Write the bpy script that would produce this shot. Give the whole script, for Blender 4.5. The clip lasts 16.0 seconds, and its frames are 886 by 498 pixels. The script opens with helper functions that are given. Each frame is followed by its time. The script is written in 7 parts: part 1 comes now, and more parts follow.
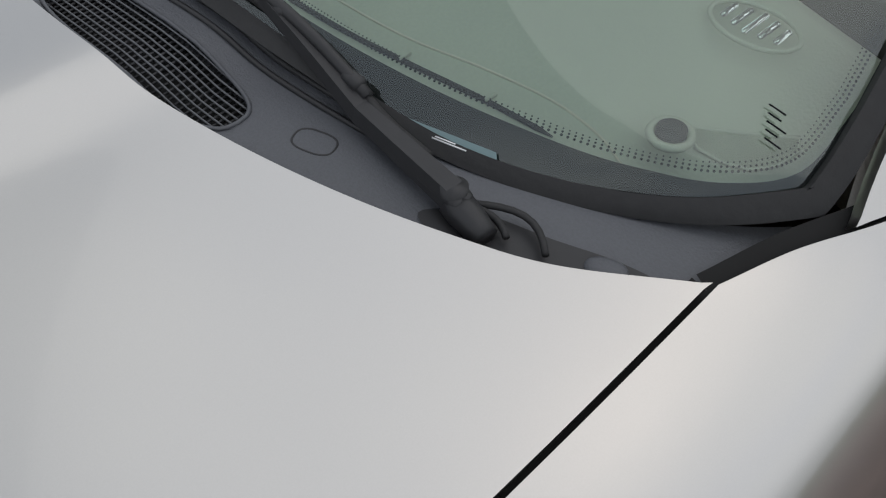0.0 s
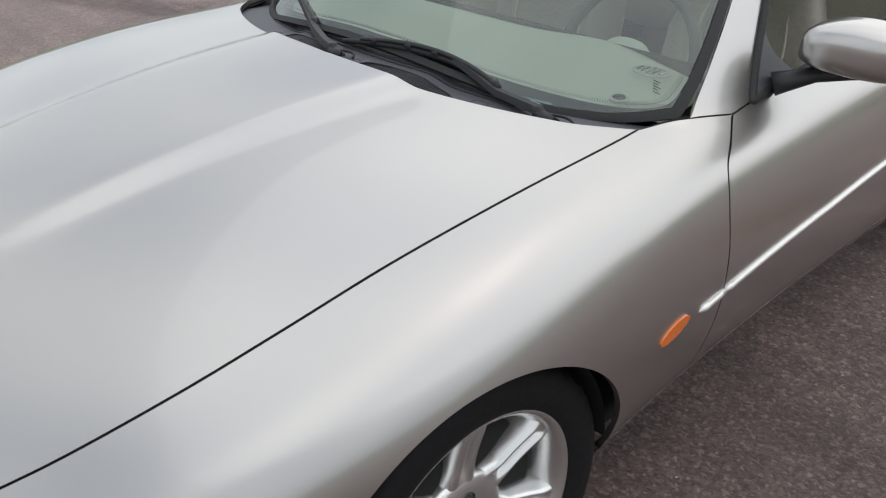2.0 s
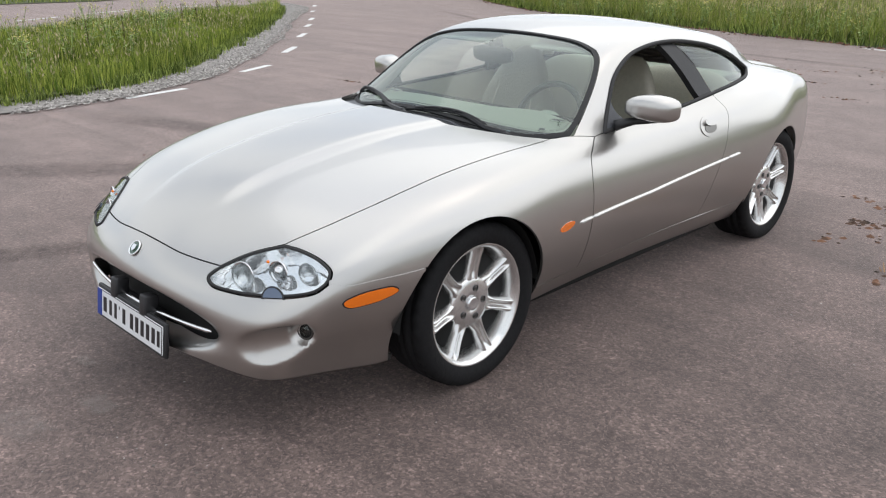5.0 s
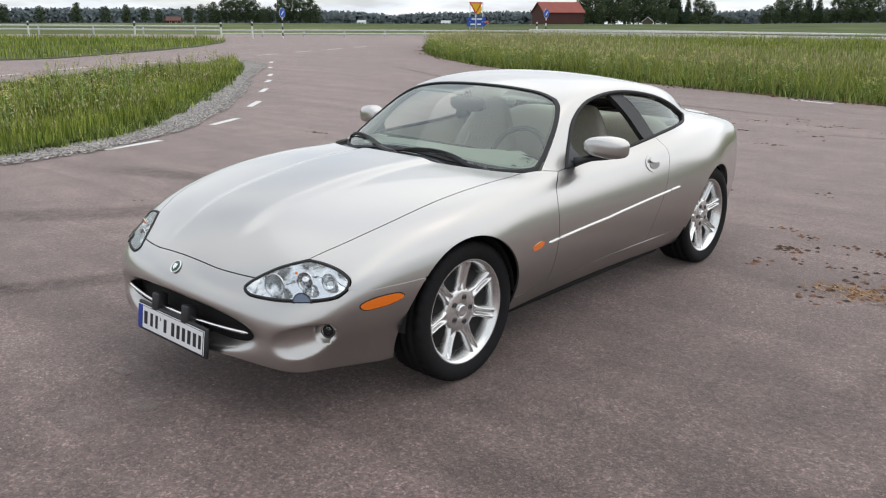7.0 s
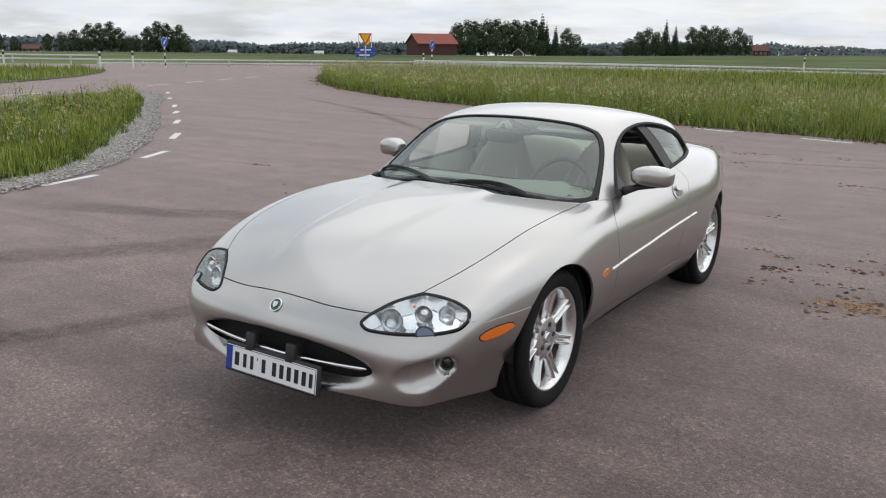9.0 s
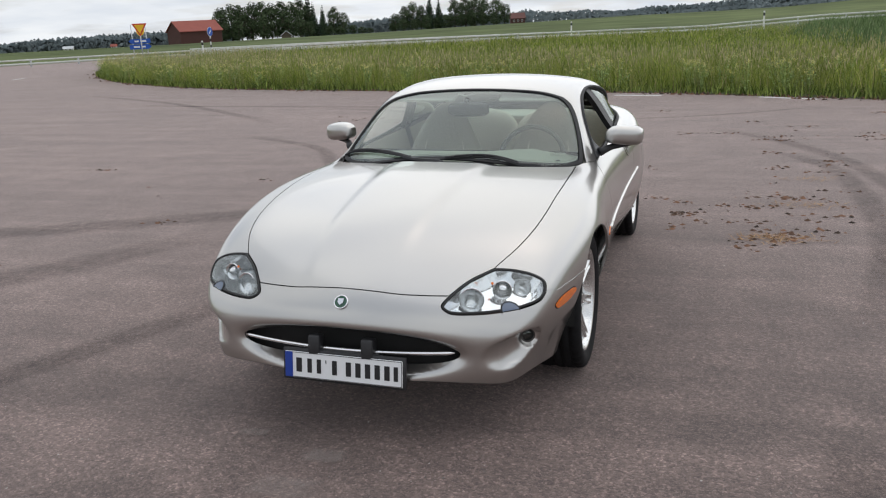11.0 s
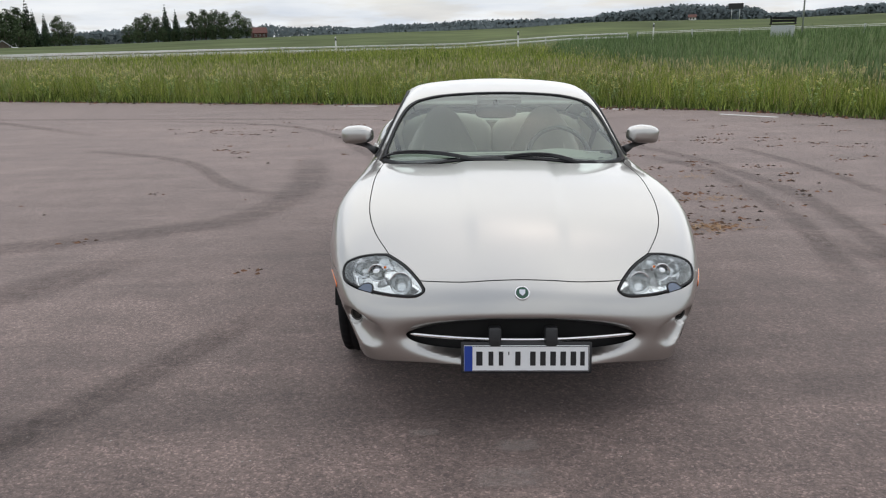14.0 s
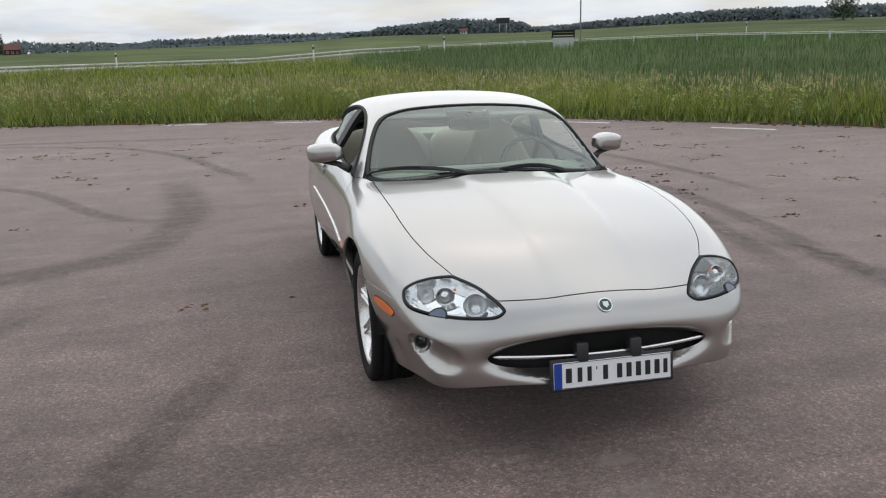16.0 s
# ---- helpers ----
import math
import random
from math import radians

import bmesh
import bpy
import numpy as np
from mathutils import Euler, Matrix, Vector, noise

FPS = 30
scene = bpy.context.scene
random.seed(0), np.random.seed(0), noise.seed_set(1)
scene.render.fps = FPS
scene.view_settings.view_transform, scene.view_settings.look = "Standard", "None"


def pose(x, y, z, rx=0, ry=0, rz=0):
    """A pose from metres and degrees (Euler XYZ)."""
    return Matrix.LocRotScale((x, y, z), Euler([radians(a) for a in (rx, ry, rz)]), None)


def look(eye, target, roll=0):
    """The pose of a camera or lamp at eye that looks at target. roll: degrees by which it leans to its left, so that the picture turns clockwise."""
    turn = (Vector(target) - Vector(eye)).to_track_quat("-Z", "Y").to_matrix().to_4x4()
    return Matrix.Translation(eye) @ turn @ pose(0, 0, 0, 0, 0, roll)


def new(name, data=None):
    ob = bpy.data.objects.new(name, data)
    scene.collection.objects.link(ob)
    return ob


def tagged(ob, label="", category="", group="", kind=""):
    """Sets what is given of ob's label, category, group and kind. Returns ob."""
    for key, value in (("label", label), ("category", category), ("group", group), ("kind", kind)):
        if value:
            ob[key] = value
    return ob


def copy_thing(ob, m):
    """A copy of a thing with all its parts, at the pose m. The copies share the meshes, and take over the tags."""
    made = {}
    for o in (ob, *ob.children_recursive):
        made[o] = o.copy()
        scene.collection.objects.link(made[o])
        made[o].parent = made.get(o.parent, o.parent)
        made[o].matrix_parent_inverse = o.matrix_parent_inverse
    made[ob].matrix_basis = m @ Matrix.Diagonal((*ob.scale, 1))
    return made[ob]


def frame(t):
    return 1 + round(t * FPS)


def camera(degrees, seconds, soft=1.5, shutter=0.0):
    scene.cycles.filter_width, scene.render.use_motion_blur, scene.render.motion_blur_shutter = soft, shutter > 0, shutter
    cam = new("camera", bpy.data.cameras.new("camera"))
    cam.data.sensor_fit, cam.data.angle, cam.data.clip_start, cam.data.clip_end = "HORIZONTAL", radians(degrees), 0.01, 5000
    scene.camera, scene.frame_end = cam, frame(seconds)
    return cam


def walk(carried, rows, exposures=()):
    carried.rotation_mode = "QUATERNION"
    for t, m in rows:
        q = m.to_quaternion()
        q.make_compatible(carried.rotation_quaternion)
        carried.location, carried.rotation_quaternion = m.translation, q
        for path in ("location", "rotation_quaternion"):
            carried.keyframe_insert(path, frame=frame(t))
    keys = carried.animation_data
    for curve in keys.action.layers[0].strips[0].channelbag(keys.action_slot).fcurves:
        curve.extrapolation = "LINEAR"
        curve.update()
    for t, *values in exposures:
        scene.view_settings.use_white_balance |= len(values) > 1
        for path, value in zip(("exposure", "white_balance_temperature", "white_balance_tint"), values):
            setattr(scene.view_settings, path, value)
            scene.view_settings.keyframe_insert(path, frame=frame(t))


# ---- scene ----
cam = camera(55.3, 16.0, soft=1.15)
PATH = [
    (0, (0.851, 0.231, 1.361), (-0.109, 1.095, -0.166), -0.6),
    (0.5, (1.005, 0.048, 1.388), (-0.074, 1.057, 0.039), 0.4),
    (1, (1.165, -0.172, 1.462), (-0.01, 0.903, 0.252), 0.1),
    (1.5, (1.368, -0.447, 1.494), (0.121, 0.677, 0.407), -1.1),
    (2, (1.577, -0.698, 1.499), (0.299, 0.48, 0.508), -1.0),
    (2.5, (1.759, -0.969, 1.542), (0.476, 0.247, 0.607), -0.9),
    (3, (1.982, -1.263, 1.564), (0.678, -0.019, 0.697), -0.7),
    (3.5, (2.23, -1.502, 1.568), (0.9, -0.245, 0.762), 0.1),
    (6, (3.201, -2.54, 1.663), (1.879, -1.156, 1.085), 0.2),
    (6.5, (3.263, -2.632, 1.665), (1.952, -1.224, 1.117), 0.8),
    (7, (3.209, -2.8, 1.67), (1.934, -1.358, 1.129), 0.2),
    (7.5, (3.088, -2.958, 1.671), (1.837, -1.492, 1.139), 0.0),
    (8, (2.888, -3.079, 1.656), (1.684, -1.567, 1.142), 0.4),
    (8.5, (2.665, -3.219, 1.668), (1.544, -1.635, 1.183), 1.2),
    (9, (2.473, -3.431, 1.687), (1.415, -1.802, 1.214), 0.7),
    (9.5, (2.239, -3.554, 1.682), (1.262, -1.877, 1.2), -0.6),
    (10, (1.973, -3.639, 1.69), (1.125, -1.899, 1.19), -2.0),
    (12.5, (0.63, -4.173, 1.679), (0.283, -2.273, 1.157), -1.0),
    (13, (0.338, -4.185, 1.684), (0.081, -2.269, 1.17), -0.5),
    (13.5, (0.031, -4.28, 1.69), (-0.113, -2.352, 1.178), -0.7),
    (14, (-0.252, -4.281, 1.678), (-0.293, -2.348, 1.166), -1.3),
    (14.5, (-0.545, -4.21, 1.691), (-0.456, -2.275, 1.191), -1.4),
    (15, (-0.857, -4.203, 1.699), (-0.634, -2.278, 1.203), -1.6),
    (15.5, (-1.136, -4.113, 1.68), (-0.809, -2.202, 1.187), -1.8),
    (16, (-1.397, -3.975, 1.686), (-0.949, -2.09, 1.193), -1.6),
]
walk(cam, [(t, look(eye, target, roll)) for t, eye, target, roll in PATH],
     exposures=[(0, -0.24), (0.5, -0.52), (1, -0.50), (2, 0.06), (3, 0.18), (5, 0.33), (6.2, 0.35), (7.5, 0.07), (9, -0.02), (12.5, 0.0), (16, -0.08)])

# ------------------------------------------------------------------ world, sun
world = bpy.data.worlds.new("overcast_sky")
scene.world = world
world.use_nodes = True
wn = world.node_tree
wn.nodes.clear()


def link(tree, a, b):
    tree.links.new(a, b)


SUN_AZ, SUN_EL = radians(18), radians(56)
sky = wn.nodes.new("ShaderNodeTexSky")
sky.sky_type, sky.sun_disc = "NISHITA", False
sky.sun_elevation, sky.sun_rotation = SUN_EL, SUN_AZ
sky.air_density, sky.dust_density = 1.0, 2.0
scaled = wn.nodes.new("ShaderNodeVectorMath")
scaled.operation = "SCALE"
scaled.inputs["Scale"].default_value = 0.15
link(wn, sky.outputs["Color"], scaled.inputs[0])
toward = wn.nodes.new("ShaderNodeTexCoord")
axes = wn.nodes.new("ShaderNodeSeparateXYZ")
link(wn, toward.outputs["Generated"], axes.inputs[0])
height = wn.nodes.new("ShaderNodeMath")
height.operation, height.inputs[1].default_value = "ADD", 0.16
link(wn, axes.outputs[2], height.inputs[0])
over = wn.nodes.new("ShaderNodeMath")
over.operation, over.inputs[0].default_value = "DIVIDE", 1.0
link(wn, height.outputs[0], over.inputs[1])
layer = wn.nodes.new("ShaderNodeVectorMath")
layer.operation = "SCALE"
link(wn, toward.outputs["Generated"], layer.inputs[0])
link(wn, over.outputs[0], layer.inputs["Scale"])
cloud = wn.nodes.new("ShaderNodeTexNoise")
link(wn, layer.outputs[0], cloud.inputs["Vector"])
cloud.inputs["Scale"].default_value, cloud.inputs["Detail"].default_value, cloud.inputs["Roughness"].default_value = 1.5, 7.0, 0.55
cover = wn.nodes.new("ShaderNodeValToRGB")
cover.color_ramp.elements[0].position, cover.color_ramp.elements[0].color = 0.38, (0.70, 0.70, 0.70, 1)
cover.color_ramp.elements[1].position, cover.color_ramp.elements[1].color = 0.53, (1, 1, 1, 1)
link(wn, cloud.outputs["Fac"], cover.inputs[0])
tone_noise = wn.nodes.new("ShaderNodeTexNoise")
tone_noise.inputs["Scale"].default_value, tone_noise.inputs["Detail"].default_value = 1.3, 7.0
link(wn, layer.outputs[0], tone_noise.inputs["Vector"])
tone = wn.nodes.new("ShaderNodeValToRGB")
tone.color_ramp.elements[0].position, tone.color_ramp.elements[0].color = 0.30, (0.76, 0.82, 0.91, 1)
tone.color_ramp.elements[1].position, tone.color_ramp.elements[1].color = 0.64, (1.02, 1.05, 1.08, 1)
link(wn, tone_noise.outputs["Fac"], tone.inputs[0])
blend = wn.nodes.new("ShaderNodeMix")
blend.data_type = "RGBA"
link(wn, cover.outputs[0], blend.inputs[0])
link(wn, scaled.outputs[0], blend.inputs[6])
link(wn, tone.outputs[0], blend.inputs[7])
backing = wn.nodes.new("ShaderNodeBackground")
dome = wn.nodes.new("ShaderNodeMapRange")
dome.inputs["To Min"].default_value, dome.inputs["To Max"].default_value = 0.89, 0.97
link(wn, axes.outputs[2], dome.inputs["Value"])
link(wn, dome.outputs[0], backing.inputs["Strength"])
link(wn, blend.outputs[2], backing.inputs[0])
world_out = wn.nodes.new("ShaderNodeOutputWorld")
link(wn, backing.outputs[0], world_out.inputs[0])

sun = new("sun", bpy.data.lights.new("sun", "SUN"))
sun.data.energy, sun.data.angle, sun.data.color = 0.95, radians(108), (1.0, 0.97, 0.93)
sun.matrix_world = look((0, 0, 40), (-math.sin(SUN_AZ) * math.cos(SUN_EL) * 40, -math.cos(SUN_AZ) * math.cos(SUN_EL) * 40, 40 - 40 * math.sin(SUN_EL)))

# ------------------------------------------------------------------ materials


def material(name, color, rough=0.6, metal=0.0, vary=0.12, scale=30.0, coarse=2.0, bump=0.0, tint=None, coat=0.0, spec=0.5, island=0.0, bump_scale=None):
    """A surface with grain at a fine and a coarse scale (per metre), relief and, for loose pieces, a tone of their own."""
    m = bpy.data.materials.new(name)
    m.use_nodes = True
    t = m.node_tree
    p = t.nodes["Principled BSDF"]
    p.inputs["Roughness"].default_value, p.inputs["Metallic"].default_value = rough, metal
    p.inputs["Coat Weight"].default_value, p.inputs["Specular IOR Level"].default_value = coat, spec
    p.inputs["Coat Roughness"].default_value = 0.04
    place = t.nodes.new("ShaderNodeTexCoord")
    fine, wide = t.nodes.new("ShaderNodeTexNoise"), t.nodes.new("ShaderNodeTexNoise")
    fine.inputs["Scale"].default_value, fine.inputs["Detail"].default_value = scale, 4.0
    wide.inputs["Scale"].default_value, wide.inputs["Detail"].default_value = coarse, 5.0
    for n in (fine, wide):
        link(t, place.outputs["Object"], n.inputs["Vector"])
    total = t.nodes.new("ShaderNodeMath")
    total.operation = "ADD"
    link(t, fine.outputs["Fac"], total.inputs[0])
    link(t, wide.outputs["Fac"], total.inputs[1])
    level = t.nodes.new("ShaderNodeMapRange")
    level.inputs["From Min"].default_value, level.inputs["From Max"].default_value = 0.6, 1.4
    level.inputs["To Min"].default_value, level.inputs["To Max"].default_value = 1 - vary, 1 + vary
    link(t, total.outputs[0], level.inputs["Value"])
    last = level.outputs[0]
    if island:
        geo = t.nodes.new("ShaderNodeNewGeometry")
        own = t.nodes.new("ShaderNodeMapRange")
        own.inputs["To Min"].default_value, own.inputs["To Max"].default_value = 1 - island, 1 + island
        link(t, geo.outputs["Random Per Island"], own.inputs["Value"])
        both = t.nodes.new("ShaderNodeMath")
        both.operation = "MULTIPLY"
        link(t, last, both.inputs[0])
        link(t, own.outputs[0], both.inputs[1])
        last = both.outputs[0]
    base = t.nodes.new("ShaderNodeMix")
    base.data_type = "RGBA"
    base.inputs[6].default_value, base.inputs[7].default_value = (*color, 1), (*(tint or color), 1)
    hue = wide.outputs["Fac"]
    if island:
        hue = geo.outputs["Random Per Island"]
    link(t, hue, base.inputs[0])
    shade = t.nodes.new("ShaderNodeVectorMath")
    shade.operation = "SCALE"
    link(t, base.outputs[2], shade.inputs[0])
    link(t, last, shade.inputs["Scale"])
    link(t, shade.outputs[0], p.inputs["Base Color"])
    if bump:
        b = t.nodes.new("ShaderNodeBump")
        b.inputs["Strength"].default_value, b.inputs["Distance"].default_value = bump, 0.01
        if bump_scale:
            grain = t.nodes.new("ShaderNodeTexNoise")
            grain.inputs["Scale"].default_value, grain.inputs["Detail"].default_value = bump_scale, 3.0
            link(t, place.outputs["Object"], grain.inputs["Vector"])
            link(t, grain.outputs["Fac"], b.inputs["Height"])
        else:
            link(t, fine.outputs["Fac"], b.inputs["Height"])
        link(t, b.outputs[0], p.inputs["Normal"])
    return m


def glass_material(name, color, rough=0.0, alpha_mix=0.75):
    """Thin tinted glass: clear through, with the gloss of a pane."""
    m = bpy.data.materials.new(name)
    m.use_nodes = True
    t = m.node_tree
    t.nodes.clear()
    through_it, gloss = t.nodes.new("ShaderNodeBsdfTransparent"), t.nodes.new("ShaderNodeBsdfGlossy")
    through_it.inputs[0].default_value = (*color, 1)
    gloss.inputs["Roughness"].default_value = rough
    gloss.inputs["Color"].default_value = (0.9, 0.95, 0.93, 1)
    fresnel = t.nodes.new("ShaderNodeFresnel")
    fresnel.inputs[0].default_value = 1.5
    lift = t.nodes.new("ShaderNodeMath")
    lift.operation, lift.inputs[1].default_value = "MULTIPLY_ADD", 1.0
    lift.inputs[2].default_value = alpha_mix
    lift.use_clamp = True
    link(t, fresnel.outputs[0], lift.inputs[0])
    mix = t.nodes.new("ShaderNodeMixShader")
    link(t, lift.outputs[0], mix.inputs[0])
    link(t, through_it.outputs[0], mix.inputs[1])
    link(t, gloss.outputs[0], mix.inputs[2])
    out = t.nodes.new("ShaderNodeOutputMaterial")
    link(t, mix.outputs[0], out.inputs[0])
    return m


PAINT = material("silver_metallic_paint", (0.495, 0.484, 0.466), 0.29, 0.97, 0.03, 900, 2, 0.0, coat=1.0)
BLACK = material("black_plastic", (0.018, 0.018, 0.02), 0.5, 0, 0.2, 60, 4, 0.05)
COWL = material("grey_black_cowl_plastic", (0.080, 0.084, 0.095), 0.5, 0, 0.15, 400, 4, 0.15)
RUBBER = material("black_rubber", (0.02, 0.02, 0.021), 0.7, 0, 0.2, 90, 5, 0.1)
TYRE = material("tyre_rubber", (0.011, 0.011, 0.012), 0.75, 0, 0.25, 60, 6, 0.2, spec=0.2)
# near-black that paints in the shade of hollows; black parts use it too
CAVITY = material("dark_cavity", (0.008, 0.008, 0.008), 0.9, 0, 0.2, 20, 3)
ALLOY = material("silver_alloy", (0.74, 0.74, 0.73), 0.26, 0.9, 0.05, 300, 5, 0.0, coat=0.5)
CHROME = material("chrome", (0.85, 0.85, 0.86), 0.08, 1.0, 0.02, 50, 3)
STEEL = material("brake_steel", (0.10, 0.095, 0.09), 0.4, 0.9, 0.2, 80, 5)
AMBER = material("amber_lens", (0.88, 0.185, 0.004), 0.18, 0, 0.06, 200, 8, 0.1, coat=1.0)
LEATHER = material("beige_leather", (0.68, 0.63, 0.54), 0.5, 0, 0.1, 90, 3, 0.2)
SOFT = material("pale_dashboard_vinyl", (0.555, 0.565, 0.49), 0.6, 0, 0.06, 300, 3, 0.1)
HEADLINER = material("pale_headlining", (0.66, 0.63, 0.58), 0.9, 0, 0.06, 200, 3, 0.1)
CARPET = material("dark_carpet", (0.05, 0.045, 0.04), 0.95, 0, 0.2, 120, 3, 0.3)
GLASS = glass_material("green_tinted_glass", (0.76, 0.87, 0.81), 0.0, 0.062)
LENS = glass_material("clear_lamp_lens", (0.93, 0.95, 0.95), 0.0, 0.03)
FRIT = material("black_glass_border", (0.010, 0.011, 0.013), 0.6, 0, 0.1, 200, 3, spec=0.1)
WHITE_PLATE = material("white_plate", (0.80, 0.81, 0.82), 0.35, 0, 0.03, 60, 4)
BLUE_PLATE = material("blue_plate_band", (0.01, 0.045, 0.30), 0.35, 0, 0.05, 60, 4)
INK = material("black_ink", (0.012, 0.012, 0.014), 0.4, 0, 0.1, 60, 4)
def asphalt_material():
    """Reddish-grey asphalt: pale and dark stones in a dark binder, worn patches."""
    m = material("reddish_grey_asphalt", (0.120, 0.085, 0.075), 0.8, 0, 0.20, 45, 0.35, 0.0, (0.150, 0.108, 0.096))
    t = m.node_tree
    p = t.nodes["Principled BSDF"]
    place = next(n for n in t.nodes if n.type == "TEX_COORD")
    was = p.inputs["Base Color"].links[0].from_socket
    stones, lumps = t.nodes.new("ShaderNodeTexVoronoi"), t.nodes.new("ShaderNodeTexNoise")
    stones.inputs["Scale"].default_value = 112.0
    lumps.inputs["Scale"].default_value, lumps.inputs["Detail"].default_value = 30.0, 9.0
    lumps.inputs["Roughness"].default_value = 0.75
    for n in (stones, lumps):
        link(t, place.outputs["Object"], n.inputs["Vector"])
    grey = t.nodes.new("ShaderNodeSeparateColor")
    link(t, stones.outputs["Color"], grey.inputs[0])
    ramp = t.nodes.new("ShaderNodeValToRGB")
    for e, (x, v) in zip(ramp.color_ramp.elements, ((0.0, 0.58), (1.0, 1.8))):
        e.position, e.color = x, (v, v, v, 1)
    middle = ramp.color_ramp.elements.new(0.82)
    middle.color = (1.02, 1.02, 1.02, 1)
    link(t, grey.outputs[0], ramp.inputs[0])
    worn = t.nodes.new("ShaderNodeMapRange")
    worn.inputs["From Min"].default_value, worn.inputs["From Max"].default_value = 0.3, 0.7
    worn.inputs["To Min"].default_value, worn.inputs["To Max"].default_value = 0.42, 1.55
    link(t, lumps.outputs["Fac"], worn.inputs["Value"])
    turned, streaks, mottle = t.nodes.new("ShaderNodeMapping"), t.nodes.new("ShaderNodeTexNoise"), t.nodes.new("ShaderNodeTexNoise")
    turned.inputs["Rotation"].default_value, turned.inputs["Scale"].default_value = (0, 0, radians(38)), (0.22, 2.2, 1)
    link(t, place.outputs["Object"], turned.inputs["Vector"])
    link(t, turned.outputs[0], streaks.inputs["Vector"])
    streaks.inputs["Scale"].default_value, streaks.inputs["Detail"].default_value, streaks.inputs["Distortion"].default_value = 1.1, 7.0, 0.8
    link(t, place.outputs["Object"], mottle.inputs["Vector"])
    mottle.inputs["Scale"].default_value, mottle.inputs["Detail"].default_value, mottle.inputs["Roughness"].default_value = 2.2, 11.0, 0.70
    for source, low, high in ((streaks, 0.70, 1.28), (mottle, 0.62, 1.38)):
        lev = t.nodes.new("ShaderNodeMapRange")
        lev.inputs["From Min"].default_value, lev.inputs["From Max"].default_value = 0.32, 0.68
        lev.inputs["To Min"].default_value, lev.inputs["To Max"].default_value = low, high
        link(t, source.outputs["Fac"], lev.inputs["Value"])
        more = t.nodes.new("ShaderNodeVectorMath")
        more.operation = "SCALE"
        link(t, was, more.inputs[0])
        link(t, lev.outputs[0], more.inputs["Scale"])
        was = more.outputs[0]
    one, two = t.nodes.new("ShaderNodeVectorMath"), t.nodes.new("ShaderNodeVectorMath")
    one.operation, two.operation = "MULTIPLY", "SCALE"
    link(t, was, one.inputs[0])
    link(t, ramp.outputs[0], one.inputs[1])
    link(t, one.outputs[0], two.inputs[0])
    link(t, worn.outputs[0], two.inputs["Scale"])
    link(t, two.outputs[0], p.inputs["Base Color"])
    p.inputs["Sheen Weight"].default_value, p.inputs["Sheen Roughness"].default_value, p.inputs["Sheen Tint"].default_value = 0.50, 0.40, (0.9, 0.74, 0.70, 1)
    bump = t.nodes.new("ShaderNodeBump")
    bump.inputs["Strength"].default_value, bump.inputs["Distance"].default_value = 0.8, 0.003
    link(t, grey.outputs[0], bump.inputs["Height"])
    link(t, bump.outputs[0], p.inputs["Normal"])
    return m


ASPHALT = asphalt_material()
GRASS = material("tall_grass", (0.105, 0.180, 0.024), 0.6, 0, 0.45, 1.2, 0.25, tint=(0.33, 0.360, 0.075), island=0.30, spec=0.15)
EDGE_WEED = material("low_broad_weeds", (0.065, 0.110, 0.020), 0.7, 0, 0.4, 2.0, 0.4, tint=(0.26, 0.31, 0.08), island=0.4, spec=0.15)
DRY_GRASS = material("dry_grass", (0.34, 0.33, 0.12), 0.7, 0, 0.30, 1.2, 0.25, tint=(0.40, 0.30, 0.17), island=0.35)
SEED = material("grass_seed_heads", (0.36, 0.38, 0.15), 0.8, 0, 0.2, 5, 0.5, tint=(0.42, 0.34, 0.21), island=0.35)
WEED_LEAF = material("pale_weed_leaves", (0.13, 0.205, 0.050), 0.65, 0, 0.3, 2.0, 0.4, tint=(0.33, 0.42, 0.15), island=0.3, spec=0.2)
FLOWER = material("cream_flowers", (0.62, 0.62, 0.42), 0.8, 0, 0.15, 30, 3, tint=(0.70, 0.60, 0.16), island=0.4)
CROP = material("green_wheat", (0.085, 0.145, 0.050), 0.6, 0, 0.30, 1.0, 0.12, tint=(0.17, 0.235, 0.10), island=0.3, spec=0.15)
LEAF = material("broad_leaves", (0.036, 0.058, 0.026), 0.6, 0, 0.2, 1, 0.1, tint=(0.066, 0.092, 0.042), island=0.35, spec=0.1)
NEEDLE = material("spruce_needles", (0.020, 0.037, 0.020), 0.7, 0, 0.2, 1, 0.1, tint=(0.046, 0.070, 0.036), island=0.3, spec=0.1)
# far haze is painted into this bluish grey leaf colour
HAZY_WOODS = material("hazy_distant_woods", (0.150, 0.185, 0.195), 0.8, 0, 0.2, 0.1, 0.01, tint=(0.175, 0.205, 0.208), island=0.08, spec=0.05)
BARK = material("grey_brown_bark", (0.10, 0.08, 0.06), 0.9, 0, 0.3, 20, 3, 0.4)
RED_WOOD = material("dark_red_boards", (0.075, 0.028, 0.022), 0.8, 0, 0.15, 8, 0.5)
DARK_TILE = material("weathered_brown_tiles", (0.13, 0.055, 0.045), 0.8, 0, 0.15, 3, 0.3)
RED_TILE = material("red_roof_tiles", (0.28, 0.075, 0.055), 0.8, 0, 0.15, 3, 0.3)
WHITE_PAINT = material("white_paint", (0.78, 0.78, 0.76), 0.6, 0, 0.06, 20, 1)
GALV = material("galvanised_steel", (0.52, 0.54, 0.55), 0.5, 0.5, 0.12, 10, 0.6)
RAIL = material("pale_galvanised_rail", (0.66, 0.66, 0.63), 0.55, 0.15, 0.12, 10, 0.6)
